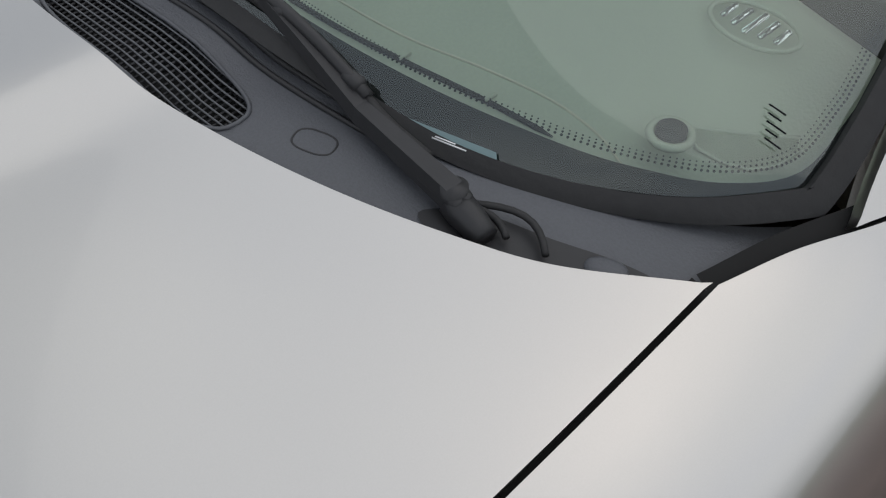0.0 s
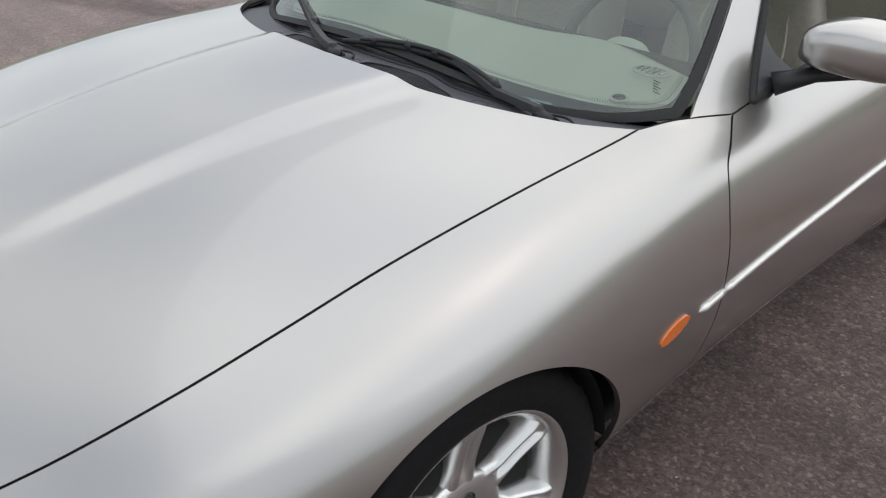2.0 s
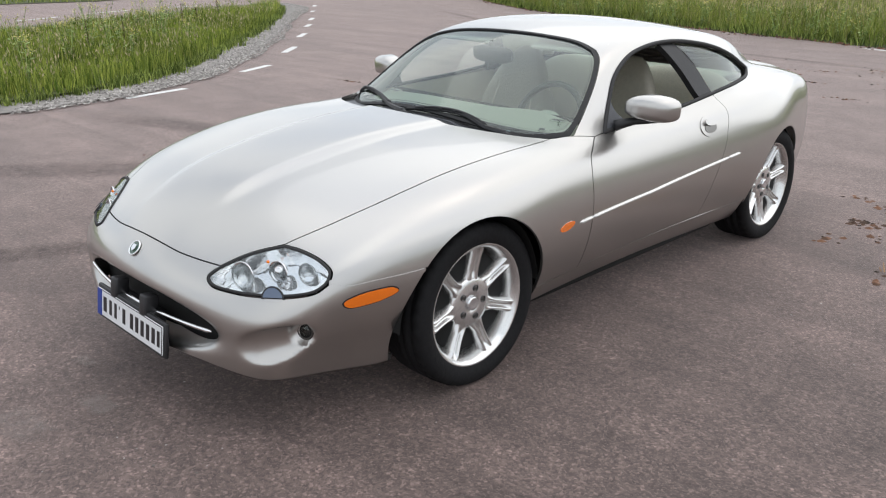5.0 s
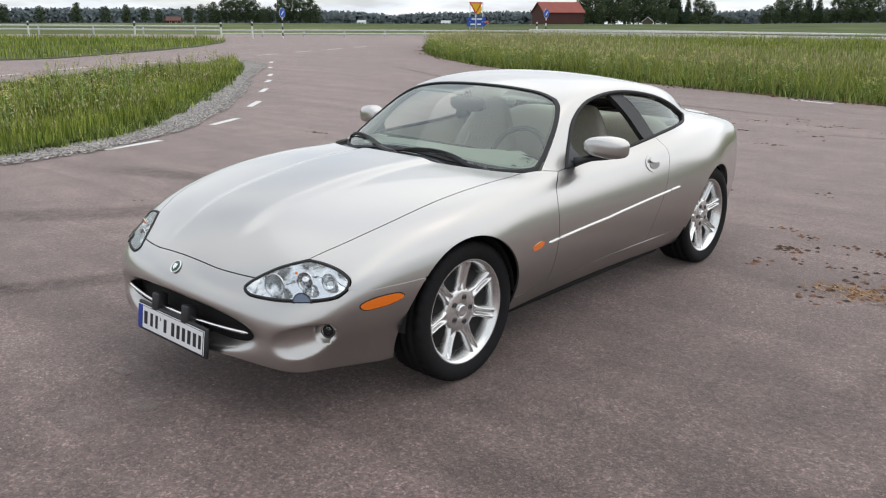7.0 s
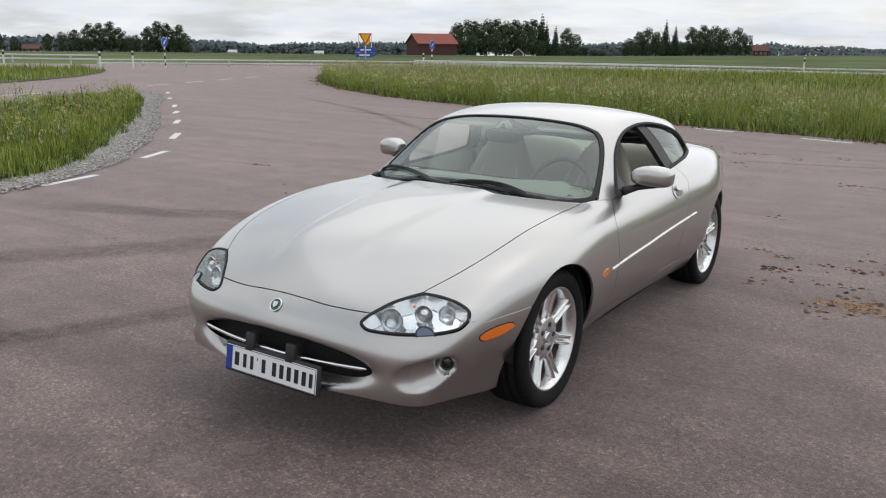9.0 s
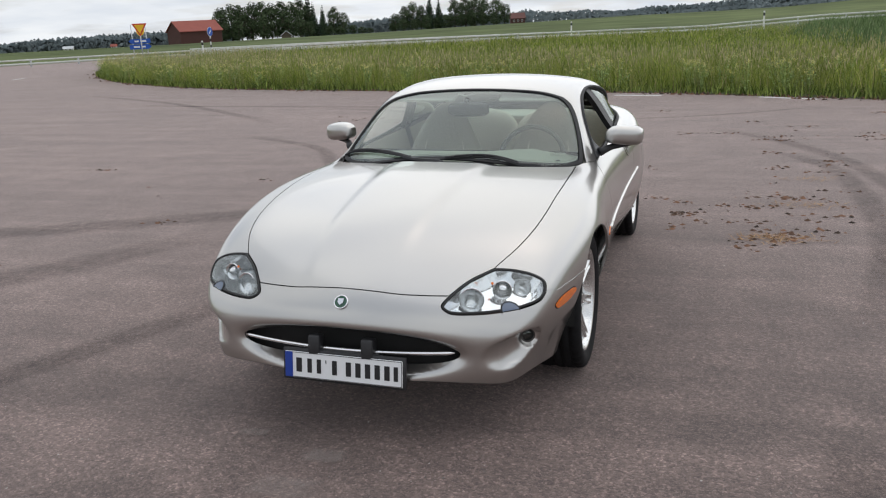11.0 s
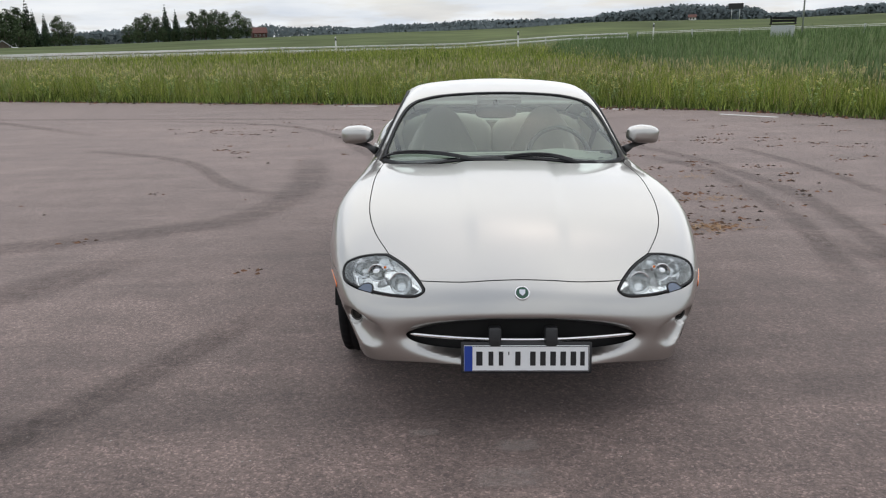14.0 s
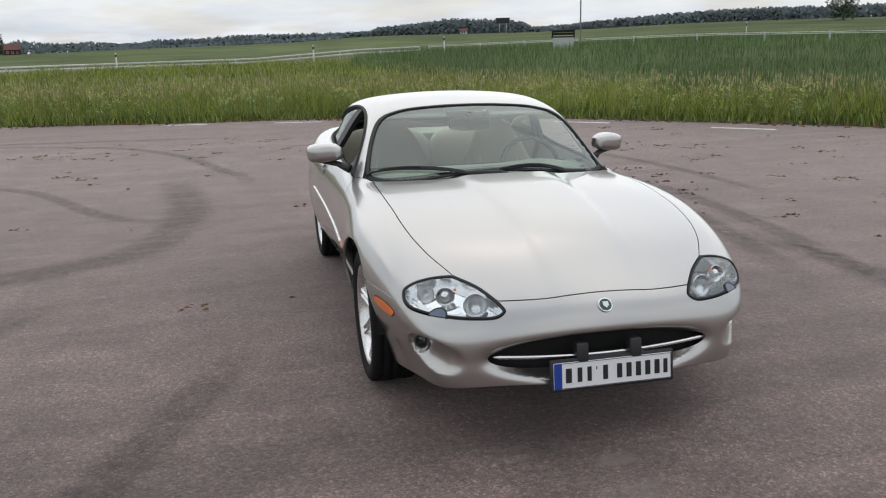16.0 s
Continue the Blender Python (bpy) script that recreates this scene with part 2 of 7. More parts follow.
SIGN_BLUE = material("blue_sign_face", (0.015, 0.09, 0.42), 0.5, 0, 0.05, 20, 2)
SIGN_YELLOW = material("yellow_sign_face", (0.85, 0.50, 0.02), 0.5, 0, 0.05, 20, 2)
SIGN_RED = material("red_sign_border", (0.60, 0.05, 0.03), 0.5, 0, 0.05, 20, 2)
CHIP = material("bark_and_soil_chips", (0.055, 0.038, 0.028), 0.95, 0, 0.3, 60, 5, 0.3, tint=(0.17, 0.085, 0.05), island=0.4)
STRAW = material("reddish_straw", (0.30, 0.16, 0.075), 0.9, 0, 0.3, 60, 5, tint=(0.40, 0.26, 0.13), island=0.3)
SOIL = material("grassy_soil", (0.05, 0.07, 0.02), 0.95, 0, 0.35, 8, 0.3, 0.4, (0.09, 0.10, 0.03))
FIELD = material("far_fields", (0.062, 0.090, 0.036), 0.95, 0, 0.55, 0.15, 0.016, 0.3, (0.140, 0.160, 0.068), spec=0.05)
GRAVEL = material("grey_gravel", (0.22, 0.205, 0.19), 0.95, 0, 0.45, 60, 3, 0.8, (0.30, 0.28, 0.26))
LINE = material("white_road_paint", (0.72, 0.71, 0.69), 0.7, 0, 0.15, 80, 4, 0.2)

# ------------------------------------------------------------------ building helpers


from mathutils.geometry import delaunay_2d_cdt as cdt


def mesh_of(name, verts, faces, mats, smooth=True, normals=None):
    me = bpy.data.meshes.new(name)
    me.from_pydata([tuple(map(float, v)) for v in verts], [], [tuple(map(int, f)) for f in faces])
    for m in mats if isinstance(mats, (list, tuple)) else [mats]:
        me.materials.append(m)
    me.polygons.foreach_set("use_smooth", [smooth] * len(me.polygons))
    if normals is not None:
        me.normals_split_custom_set_from_vertices([tuple(map(float, n)) for n in normals])
    return me


def put(name, me, parent=None, label="", **tags):
    ob = new(name, me)
    if parent is not None:
        ob.parent = parent
    return tagged(ob, label, **tags)


def part(name, bm, mat, parent, label="", smooth=True):
    me = bpy.data.meshes.new(name)
    bm.normal_update()
    bm.to_mesh(me)
    bm.free()
    me.materials.append(mat)
    me.polygons.foreach_set("use_smooth", [smooth] * len(me.polygons))
    return put(name, me, parent, label)


def box(bm, size, m=Matrix(), bevel=0.0, seg=2):
    made = bmesh.ops.create_cube(bm, size=1, matrix=m @ Matrix.Diagonal((*size, 1)))["verts"]
    if bevel:
        edges = list({e for v in made for e in v.link_edges})
        bmesh.ops.bevel(bm, geom=edges, offset=bevel, segments=seg, profile=0.5, affect="EDGES")
    return bm


def cyl(bm, r, h, m=Matrix(), seg=24, r2=None):
    bmesh.ops.create_cone(bm, cap_ends=True, segments=seg, radius1=r, radius2=r if r2 is None else r2, depth=h, matrix=m)
    return bm


def tube(points, radius, seg=8, closed=False):
    """A round bar through the points; the radius may change along it."""
    pts = [Vector(p) for p in points]
    n = len(pts)
    radii = radius if isinstance(radius, (list, tuple)) else [radius] * n
    verts, faces, side = [], [], None
    for i, p in enumerate(pts):
        a, b = pts[(i - 1) % n] if closed or i else p, pts[(i + 1) % n] if closed or i < n - 1 else p
        d = (b - a).normalized()
        side = (side - d * side.dot(d)).normalized() if side else d.orthogonal().normalized()
        up = d.cross(side)
        for k in range(seg):
            ang = 2 * math.pi * k / seg
            verts.append(p + (side * math.cos(ang) + up * math.sin(ang)) * radii[i])
    for i in range(n if closed else n - 1):
        for k in range(seg):
            j, l = ((i + 1) % n) * seg, (k + 1) % seg
            faces.append((i * seg + k, i * seg + l, j + l, j + k))
    if not closed:
        faces += [tuple(range(seg))[::-1], tuple(range((n - 1) * seg, n * seg))]
    return verts, faces


def spline(ks, vs):
    """A natural cubic spline through the knots, straight beyond them."""
    ks, vs = np.asarray(ks, float), np.asarray(vs, float)
    n, h = len(ks), np.diff(ks)
    a, b = np.eye(n), np.zeros(n)
    for i in range(1, n - 1):
        a[i, i - 1:i + 2] = h[i - 1], 2 * (h[i - 1] + h[i]), h[i]
        b[i] = 6 * ((vs[i + 1] - vs[i]) / h[i] - (vs[i] - vs[i - 1]) / h[i - 1])
    m = np.linalg.solve(a, b)
    d0 = (vs[1] - vs[0]) / h[0] - h[0] * m[1] / 6
    d1 = (vs[-1] - vs[-2]) / h[-1] + h[-1] * m[-2] / 6

    def f(x):
        x = np.asarray(x, float)
        c = np.clip(x, ks[0], ks[-1])
        i = np.clip(np.searchsorted(ks, c) - 1, 0, n - 2)
        p, q, w = ks[i + 1] - c, c - ks[i], h[i]
        y = m[i] * p ** 3 / (6 * w) + m[i + 1] * q ** 3 / (6 * w) + (vs[i] / w - m[i] * w / 6) * p + (vs[i + 1] / w - m[i + 1] * w / 6) * q
        return y + d0 * np.minimum(x - ks[0], 0) + d1 * np.maximum(x - ks[-1], 0)
    return f


def curve(points, step=0.012, closed=False):
    """A smooth line through the points, as an array of points a step apart (centripetal, so that it never loops)."""
    p = np.asarray(points, float)
    n = len(p)
    if n == 2:
        k = max(2, int(np.linalg.norm(p[1] - p[0]) / step) + 1)
        return p[0] + (p[1] - p[0]) * np.linspace(0, 1, k)[:, None]
    out = []
    for i in range(n if closed else n - 1):
        b, c = p[i], p[(i + 1) % n]
        a = p[(i - 1) % n] if closed or i else 2 * b - c
        d = p[(i + 2) % n] if closed or i < n - 2 else 2 * c - b
        t1 = max(np.linalg.norm(b - a), 1e-6) ** 0.5
        t2 = t1 + max(np.linalg.norm(c - b), 1e-6) ** 0.5
        t3 = t2 + max(np.linalg.norm(d - c), 1e-6) ** 0.5
        t = np.linspace(t1, t2, max(2, int(np.linalg.norm(c - b) / step) + 1), endpoint=False)[:, None]
        a1, a2, a3 = a + (b - a) * t / t1, b + (c - b) * (t - t1) / (t2 - t1), c + (d - c) * (t - t2) / (t3 - t2)
        b1, b2 = a1 + (a2 - a1) * t / t2, a2 + (a3 - a2) * (t - t1) / (t3 - t1)
        out.append(b1 + (b2 - b1) * (t - t1) / (t2 - t1))
    if not closed:
        out.append(p[-1:])
    return np.concatenate(out)


def inside(poly, pts):
    """Which points lie in the polygon."""
    x, y = pts[:, 0], pts[:, 1]
    odd = np.zeros(len(pts), bool)
    q = np.roll(poly, -1, axis=0)
    for (ax, ay), (bx, by) in zip(poly, q):
        cross = (ay > y) != (by > y)
        if cross.any():
            odd ^= cross & (x < (bx - ax) * (y - ay) / (by - ay + 1e-30) + ax)
    return odd

# ------------------------------------------------------------------ ground, roads


def sheet(name, outline, z, mat, label, category, dome=0.0):
    """A flat or slightly domed piece of ground inside an outline."""
    o = np.asarray(outline, float)
    got = cdt([Vector(p) for p in o], [(i, (i + 1) % len(o)) for i in range(len(o))], [], 0, 1e-5)
    flat, tris = np.array([tuple(v) for v in got[0]]), np.array(got[2])
    tris = tris[inside(o, flat[tris].mean(1))]
    ob = put(name, mesh_of(name, np.c_[flat, np.full(len(flat), z)], tris, mat, False), None, label)
    return tagged(ob, category=category, kind="structure")


def ring_sheet():
    bm = bmesh.new()
    rows = []
    for r in (0.0, 40, 90, 160, 300, 600, 1200, 2500):
        rows.append([bm.verts.new((r * math.sin(a), r * math.cos(a), -0.03 - 0.00002 * r)) for a in np.linspace(0, 2 * math.pi, 48, endpoint=False)] if r else [bm.verts.new((0, 0, -0.03))])
    for a, b in zip(rows, rows[1:]):
        for k in range(48):
            l = (k + 1) % 48
            bm.faces.new((a[0], b[l], b[k]) if len(a) == 1 else (a[k], a[l], b[l], b[k]))
    bmesh.ops.recalc_face_normals(bm, faces=bm.faces[:])
    if bm.faces[:][0].normal.z < 0:
        bmesh.ops.reverse_faces(bm, faces=bm.faces[:])
    return tagged(part("ground", bm, FIELD, None, "wide flat green farmland reaching the horizon"), category="ground", kind="structure")


ring_sheet()
VERGE = curve([(30, -30), (18, -8), (12.2, 3.6), (8.95, 7.9), (7.2, 9.6), (4.95, 11.75), (2.2, 13.2), (0.27, 14.2), (-3.0, 14.95), (-6.4, 16.0), (-9.7, 17.0), (-13.5, 18.4), (-17.5, 20.8), (-21.0, 23.6), (-25.0, 28.0), (-27.5, 32.5)], 0.5)
sheet("road", list(map(tuple, VERGE)) + [(-20, 45), (-10, 56.5), (40, 118), (140, 240), (133, 246), (33, 126), (-17, 65), (-36, 47), (-60, 25), (-110, -20), (-60, -40), (30, -40)], 0.0, ASPHALT,
      "worn reddish-grey asphalt of a road junction", "road")
ISLAND = curve([(-6.7, 0.9), (-7.05, 2.4), (-7.75, 3.75), (-8.95, 5.1), (-11.7, 7.6), (-15.4, 10.6), (-19.8, 14.3), (-22.4, 15.0), (-21.6, 12.6), (-19.8, 8.6), (-18.2, 5.2), (-16.2, 1.0), (-12.5, -3.0), (-10.0, -4.5), (-8.0, -3.0), (-6.9, -1.0)], 0.3, closed=True)
sheet("gravel_verge", ISLAND, 0.02, GRAVEL, "strip of loose grey gravel round a grassy traffic island", "gravel")


def bar_on_road(name, a, b, width, label):
    a, b = Vector((*a, 0)), Vector((*b, 0))
    d = (b - a).normalized()
    s = Vector((-d.y, d.x, 0)) * width / 2
    bm = bmesh.new()
    n = 7
    rows = []
    for i in range(n):
        p = a + (b - a) * i / (n - 1)
        w = 1 + random.uniform(-0.06, 0.06)
        rows.append([bm.verts.new(p + s * w + Vector((0, 0, 0.004))), bm.verts.new(p - s * w + Vector((0, 0, 0.004)))])
    for p, q in zip(rows, rows[1:]):
        bm.faces.new((p[0], p[1], q[1], q[0]))
    if sum(f.normal.z for f in bm.faces) < 0:
        bmesh.ops.reverse_faces(bm, faces=bm.faces[:])
    return tagged(part(name, bm, LINE, None, label, smooth=False), category="road marking", kind="structure", group="edge line dashes")


for a, b in (((-6.83, 2.22), (-7.05, 3.12)), ((-7.93, 4.5), (-8.32, 5.24)), ((-9.6, 6.4), (-10.28, 7.12)), ((-11.8, 8.3), (-12.4, 8.9)), ((-13.8, 9.95), (-14.3, 10.45)), ((-15.4, 11.25), (-16.0, 11.8)), ((-18.0, 13.25), (-18.4, 13.6)), ((-20.1, 14.9), (-20.7, 15.4)),
             ((-2.85, 14.5), (-2.0, 14.25)), ((-0.65, 13.85), (0.3, 13.6)), ((2.1, 13.0), (3.05, 12.45)), ((4.5, 11.3), (5.3, 10.6)), ((6.5, 9.1), (7.25, 8.35)), ((8.3, 7.0), (8.9, 6.2)),
             ((-22.9, 12.4), (-22.7, 10.9)), ((-22.2, 9.6), (-21.6, 8.2)), ((-20.9, 7.1), (-20.1, 5.7)), ((-19.3, 4.6), (-18.5, 3.2)),
             ((-24.5, 17.6), (-24.9, 18.9)), ((-25.4, 20.2), (-25.9, 21.5)), ((-26.4, 22.8), (-26.9, 24.1)), ((-27.4, 25.4), (-27.9, 26.7))):
    bar_on_road("road_marking", a, b, 0.12, "worn white painted dash on the asphalt")


def scatter(poly, n, rng):
    """n random places inside an outline."""
    p = np.asarray(poly, float)
    lo, hi = p.min(0), p.max(0)
    out = np.zeros((0, 2))
    while len(out) < n:
        q = lo + (hi - lo) * rng.random((n * 2, 2))
        out = np.concatenate([out, q[inside(p, q)]])
    return out[:n]


def blades(name, pts, height, width, mat, label, category, z0=0.0, spread=0.35, rng=None):
    """Many bent grass blades as one mesh."""
    n = len(pts)
    x, y = pts[:, 0], pts[:, 1]
    clump = 1 + .22 * np.sin(x * 2.1 + 1.3 * np.sin(y * 1.7)) + .18 * np.sin(y * 2.9 + 2 * np.sin(x * .9)) + .10 * np.sin(x * 7 + y * 5)
    h = height * (0.45 + 0.7 * rng.random(n)) * clump
    ang, lean, turn = rng.random(n) * 2 * np.pi, spread * h * rng.random(n), rng.random(n) * np.pi
    d = np.c_[np.cos(ang), np.sin(ang)]
    s = np.c_[np.cos(turn), np.sin(turn)] * (width * (0.6 + 0.8 * rng.random(n)))[:, None]
    base = np.c_[pts, np.full(n, z0)]
    side = np.c_[s, np.zeros(n)]
    mid = base + np.c_[d * (lean * 0.3)[:, None], h * 0.55]
    tip = base + np.c_[d * lean[:, None], h]
    v = np.stack([base - side, base + side, mid + side * 0.8, mid - side * 0.8, tip], 1).reshape(-1, 3)
    k = np.arange(n)[:, None] * 5
    me = bpy.data.meshes.new(name)
    me.vertices.add(5 * n)
    me.vertices.foreach_set("co", v.ravel())
    loops = np.concatenate([np.tile([0, 1, 2, 3], (n, 1)) + k, np.tile([3, 2, 4], (n, 1)) + k], 1).ravel()
    me.loops.add(7 * n)
    me.loops.foreach_set("vertex_index", loops.astype(np.int32))
    me.polygons.add(2 * n)
    me.polygons.foreach_set("loop_start", np.stack([np.arange(n) * 7, np.arange(n) * 7 + 4], 1).ravel().astype(np.int32))
    me.update(calc_edges=True)
    me.materials.append(mat)
    return put(name, me, None, label, category=category, kind="stuff")


rng = np.random.default_rng(4)
VERGE_NEAR = VERGE[VERGE[:, 0] < 13]


def offset(line, d):
    t = np.gradient(line, axis=0)
    t /= np.linalg.norm(t, axis=1)[:, None]
    return line + np.c_[t[:, 1], -t[:, 0]] * d


VERGE_IN = VERGE_NEAR[(VERGE_NEAR[:, 0] < 14)]
band = np.concatenate([offset(VERGE_IN, 0.15), offset(VERGE_IN, 7.0)[::-1]])
sheet("verge_soil", np.concatenate([offset(VERGE_IN, -0.02), offset(VERGE_IN, 9.0)[::-1]]), 0.012, SOIL, "dark green grassy soil beside the asphalt", "ground")
CROP_AREA = np.array([(4.0, 37), (5.4, 26), (6.9, 18.5), (8.2, 14.3), (11.5, 10.4), (15, 6.5), (24, 4), (48, 20), (44, 41), (23, 52), (12, 58), (6, 50)], float)


def verge_places(n):
    p = scatter(band, n, rng)
    return p[~inside(CROP_AREA, p)]


blades("tall_grass", verge_places(95000), 0.58, 0.0038, GRASS, "tall uncut green grass with pale seed heads along the verge", "grass", rng=rng, spread=1.15)
blades("dry_grass", verge_places(16000), 0.62, 0.0028, DRY_GRASS, "dry yellowish stalks among the tall verge grass", "grass", rng=rng, spread=0.6)
inner = curve([(-7.3, .9), (-7.6, 2.3), (-8.4, 3.6), (-10.6, 5.7), (-14.35, 9.15), (-18.7, 12.6), (-20.1, 13.4), (-19.2, 11.3), (-17.6, 8.6), (-16.6, 6), (-15.4, 3.9), (-13.8, .8), (-12.2, -2.6), (-10, -4), (-8.4, -2.8), (-7.5, -.8)], .5, closed=True)
sheet("island_soil", inner, 0.05, SOIL, "dark grassy soil of a traffic island", "ground")
blades("island_grass", scatter(inner, 46000, rng), 0.24, 0.007, GRASS, "uncut green grass with weeds on the traffic island", "grass", 0.05, rng=rng)

# a mown strip past the side road
FAR_STRIP = [(-26.5, 3.0), (-27.7, 8.2), (-27.5, 11), (-29.8, 15.6), (-32.6, 20.1), (-36.7, 24.4), (-39.0, 26.2), (-43, 27), (-52, 21), (-60, 13), (-66, 2), (-50, -12), (-30, -6)]
sheet("strip_soil", FAR_STRIP, 0.02, SOIL, "dusty grassy strip between the side road and the guard rail", "ground")
blades("strip_grass", scatter(FAR_STRIP, 30000, rng), 0.30, 0.012, GRASS, "green grass strip beside the guard rail", "grass", 0.02, rng=rng)

# ------------------------------------------------------------------ the country round the junction


SKYLINE = ([-180, -90, -35, -22, -14, -6, 0, 4, 9, 20, 30, 42, 90, 180], [-.5, -.7, -.80, -.70, -.55, -.40, -.36, -.28, -.02, -.06, .24, .28, .1, -.5])


def rise(x, y):
    """The lie of the land: fields climb gently behind the crop and fall off past the main road."""
    r, az = math.hypot(x, y + 3.5), math.degrees(math.atan2(x, y + 3.5))
    t = min(1, max(0, (r - 20) / 38))
    near = t * t * (3 - 2 * t) * np.interp(az, (0, 7, 12, 30, 60, 90), (0, .38, .48, .9, .9, 0))
    w = min(1, max(0, (r - 62) / 90))
    w = w * w * (3 - 2 * w)
    return (1 - w) * near + w * (1.68 + r * math.tan(math.radians(float(np.interp(az, *SKYLINE))))) - .03


ground = bpy.data.objects["ground"]
bm = bmesh.new()
rows = []
radii = [0, 12, 18, 26, 36, 48, 62, 80, 110, 150, 220, 320, 460, 700, 1100, 1700, 2600]
N = 180
for r in radii:
    rows.append([bm.verts.new((r * math.sin(a), r * math.cos(a), rise(r * math.sin(a), r * math.cos(a)))) for a in np.linspace(0, 2 * math.pi, N, endpoint=False)] if r else [bm.verts.new((0, 0, -.03))])
for a, b in zip(rows, rows[1:]):
    for k in range(N):
        l = (k + 1) % N
        bm.faces.new((a[0], b[k], b[l]) if len(a) == 1 else (a[k], b[k], b[l], a[l]))
bmesh.ops.recalc_face_normals(bm, faces=bm.faces[:])
bm.normal_update()
if sum(f.normal.z for f in bm.faces) < 0:
    bmesh.ops.reverse_faces(bm, faces=bm.faces[:])
bm.to_mesh(ground.data)
bm.free()

# crop field behind the verge
pts = np.concatenate([scatter(CROP_AREA, 44000, rng), scatter(CROP_AREA[[2, 3, 4, 5, 6]], 22000, rng)])
pts = pts[np.argsort(rng.random(len(pts)))]
crop = blades("wheat_crop", pts, 0.42, 0.010, CROP, "green unripe wheat field", "crop", rng=rng, spread=0.5)
me = crop.data
co = np.zeros(len(me.vertices) * 3)
me.vertices.foreach_get("co", co)
co = co.reshape(-1, 3)
lift_each = np.array([rise(x, y) + .03 for x, y in pts])
co[:, 2] += np.repeat(lift_each, 5)
me.vertices.foreach_set("co", co.ravel())
me.update()


def seeds(name, pts, height, mat, label, z0=0.0):
    """Thin stalks with pale feathery heads, as one mesh."""
    verts, faces = [], []
    for x, y in pts:
        h = height * random.uniform(.75, 1.25)
        lx, ly = random.uniform(-.12, .12), random.uniform(-.12, .12)
        a = random.uniform(0, math.pi)
        c, s = math.cos(a), math.sin(a)
        n = len(verts)
        w = random.uniform(.006, .013)
        verts += [(x - .002 * c, y - .002 * s, z0), (x + .002 * c, y + .002 * s, z0), (x + lx * .8, y + ly * .8, z0 + h * .8),
                  (x + lx * .9 - w * c, y + ly * .9 - w * s, z0 + h * .9), (x + lx, y + ly, z0 + h), (x + lx * .9 + w * c, y + ly * .9 + w * s, z0 + h * .9)]
        faces += [(n, n + 1, n + 2), (n + 2, n + 3, n + 4, n + 5)]
    return put(name, mesh_of(name, verts, faces, mat, False), None, label, category="grass", kind="stuff")


seeds("seed_stalks", verge_places(13000), .66, SEED, "pale feathery grass heads over the verge")
seeds("island_seed_stalks", scatter(inner, 4200, rng), .30, SEED, "pale grass heads and weeds on the island", .05)
blades("verge_edge_weeds", scatter(np.concatenate([offset(VERGE_IN, -.10), offset(VERGE_IN, 1.0)[::-1]]), 14000, rng), 0.20, 0.011, EDGE_WEED, "short broad-leaved weeds at the edge of the asphalt", "grass", rng=rng, spread=0.9)


def weed(x, y, h, z0=0.0):
    """A leafy roadside weed with pale flower heads."""
    ob = tagged(new("weed"), "leafy green roadside weed with pale flower heads", "weed", "roadside weeds")
    ob.location = (x, y, z0)
    lv, lf, fv, ff = [], [], [], []
    for k in range(5):
        a, lean = random.uniform(0, 6.28), random.uniform(.05, .22)
        top = Vector((math.cos(a) * lean, math.sin(a) * lean, h * random.uniform(.7, 1.05)))
        tv, tf = tube([(0, 0, 0), top * .5 + Vector((0, 0, .03)), top], .004, 3)
        lf += [tuple(i + len(lv) for i in f) for f in tf]
        lv += [tuple(v) for v in tv]
        for j in range(9):
            p = top * random.uniform(.15, .9)
            b, s = random.uniform(0, 6.28), random.uniform(.04, .09)
            d, e = Vector((math.cos(b) * s, math.sin(b) * s, s * .3)), Vector((-math.sin(b) * s * .3, math.cos(b) * s * .3, 0))
            n = len(lv)
            lv += [tuple(p), tuple(p + d * .5 + e), tuple(p + d), tuple(p + d * .5 - e)]
            lf.append((n, n + 1, n + 2, n + 3))
        for j in range(14):
            p = top + Vector((random.gauss(0, .025), random.gauss(0, .025), random.gauss(0, .02)))
            n, q = len(fv), .010
            fv += [tuple(p + Vector((-q, 0, 0))), tuple(p + Vector((0, -q, q))), tuple(p + Vector((q, 0, 0))), tuple(p + Vector((0, q, q)))]
            ff.append((n, n + 1, n + 2, n + 3))
    put("weed_leaves", mesh_of("weed_leaves", lv, lf, WEED_LEAF, False), ob)
    tagged(put("flower_head", mesh_of("flower_head", fv, ff, FLOWER, False), ob), kind="stuff")
    return ob


random.seed(7)
line_in = offset(VERGE_IN, 0.7)
weeds = [weed(*line_in[10], .6), weed(*line_in[14], .45), weed(*line_in[18], .75)]
for i in range(285):
    k = random.randrange(4, len(line_in) - 2)
    p = offset(VERGE_IN, random.choice((.2, .35, .5, .8, 1.4, 2.2, 3.2)) + random.uniform(-.1, .25))[k]
    copy_thing(weeds[i % 3], pose(p[0] + random.uniform(-.2, .2), p[1] + random.uniform(-.2, .2), 0, 0, 0, random.uniform(0, 360)))
for i in range(40):
    p = scatter(inner, 1, rng)[0]
    copy_thing(weeds[i % 3], pose(p[0], p[1], .05, 0, 0, random.uniform(0, 360)))

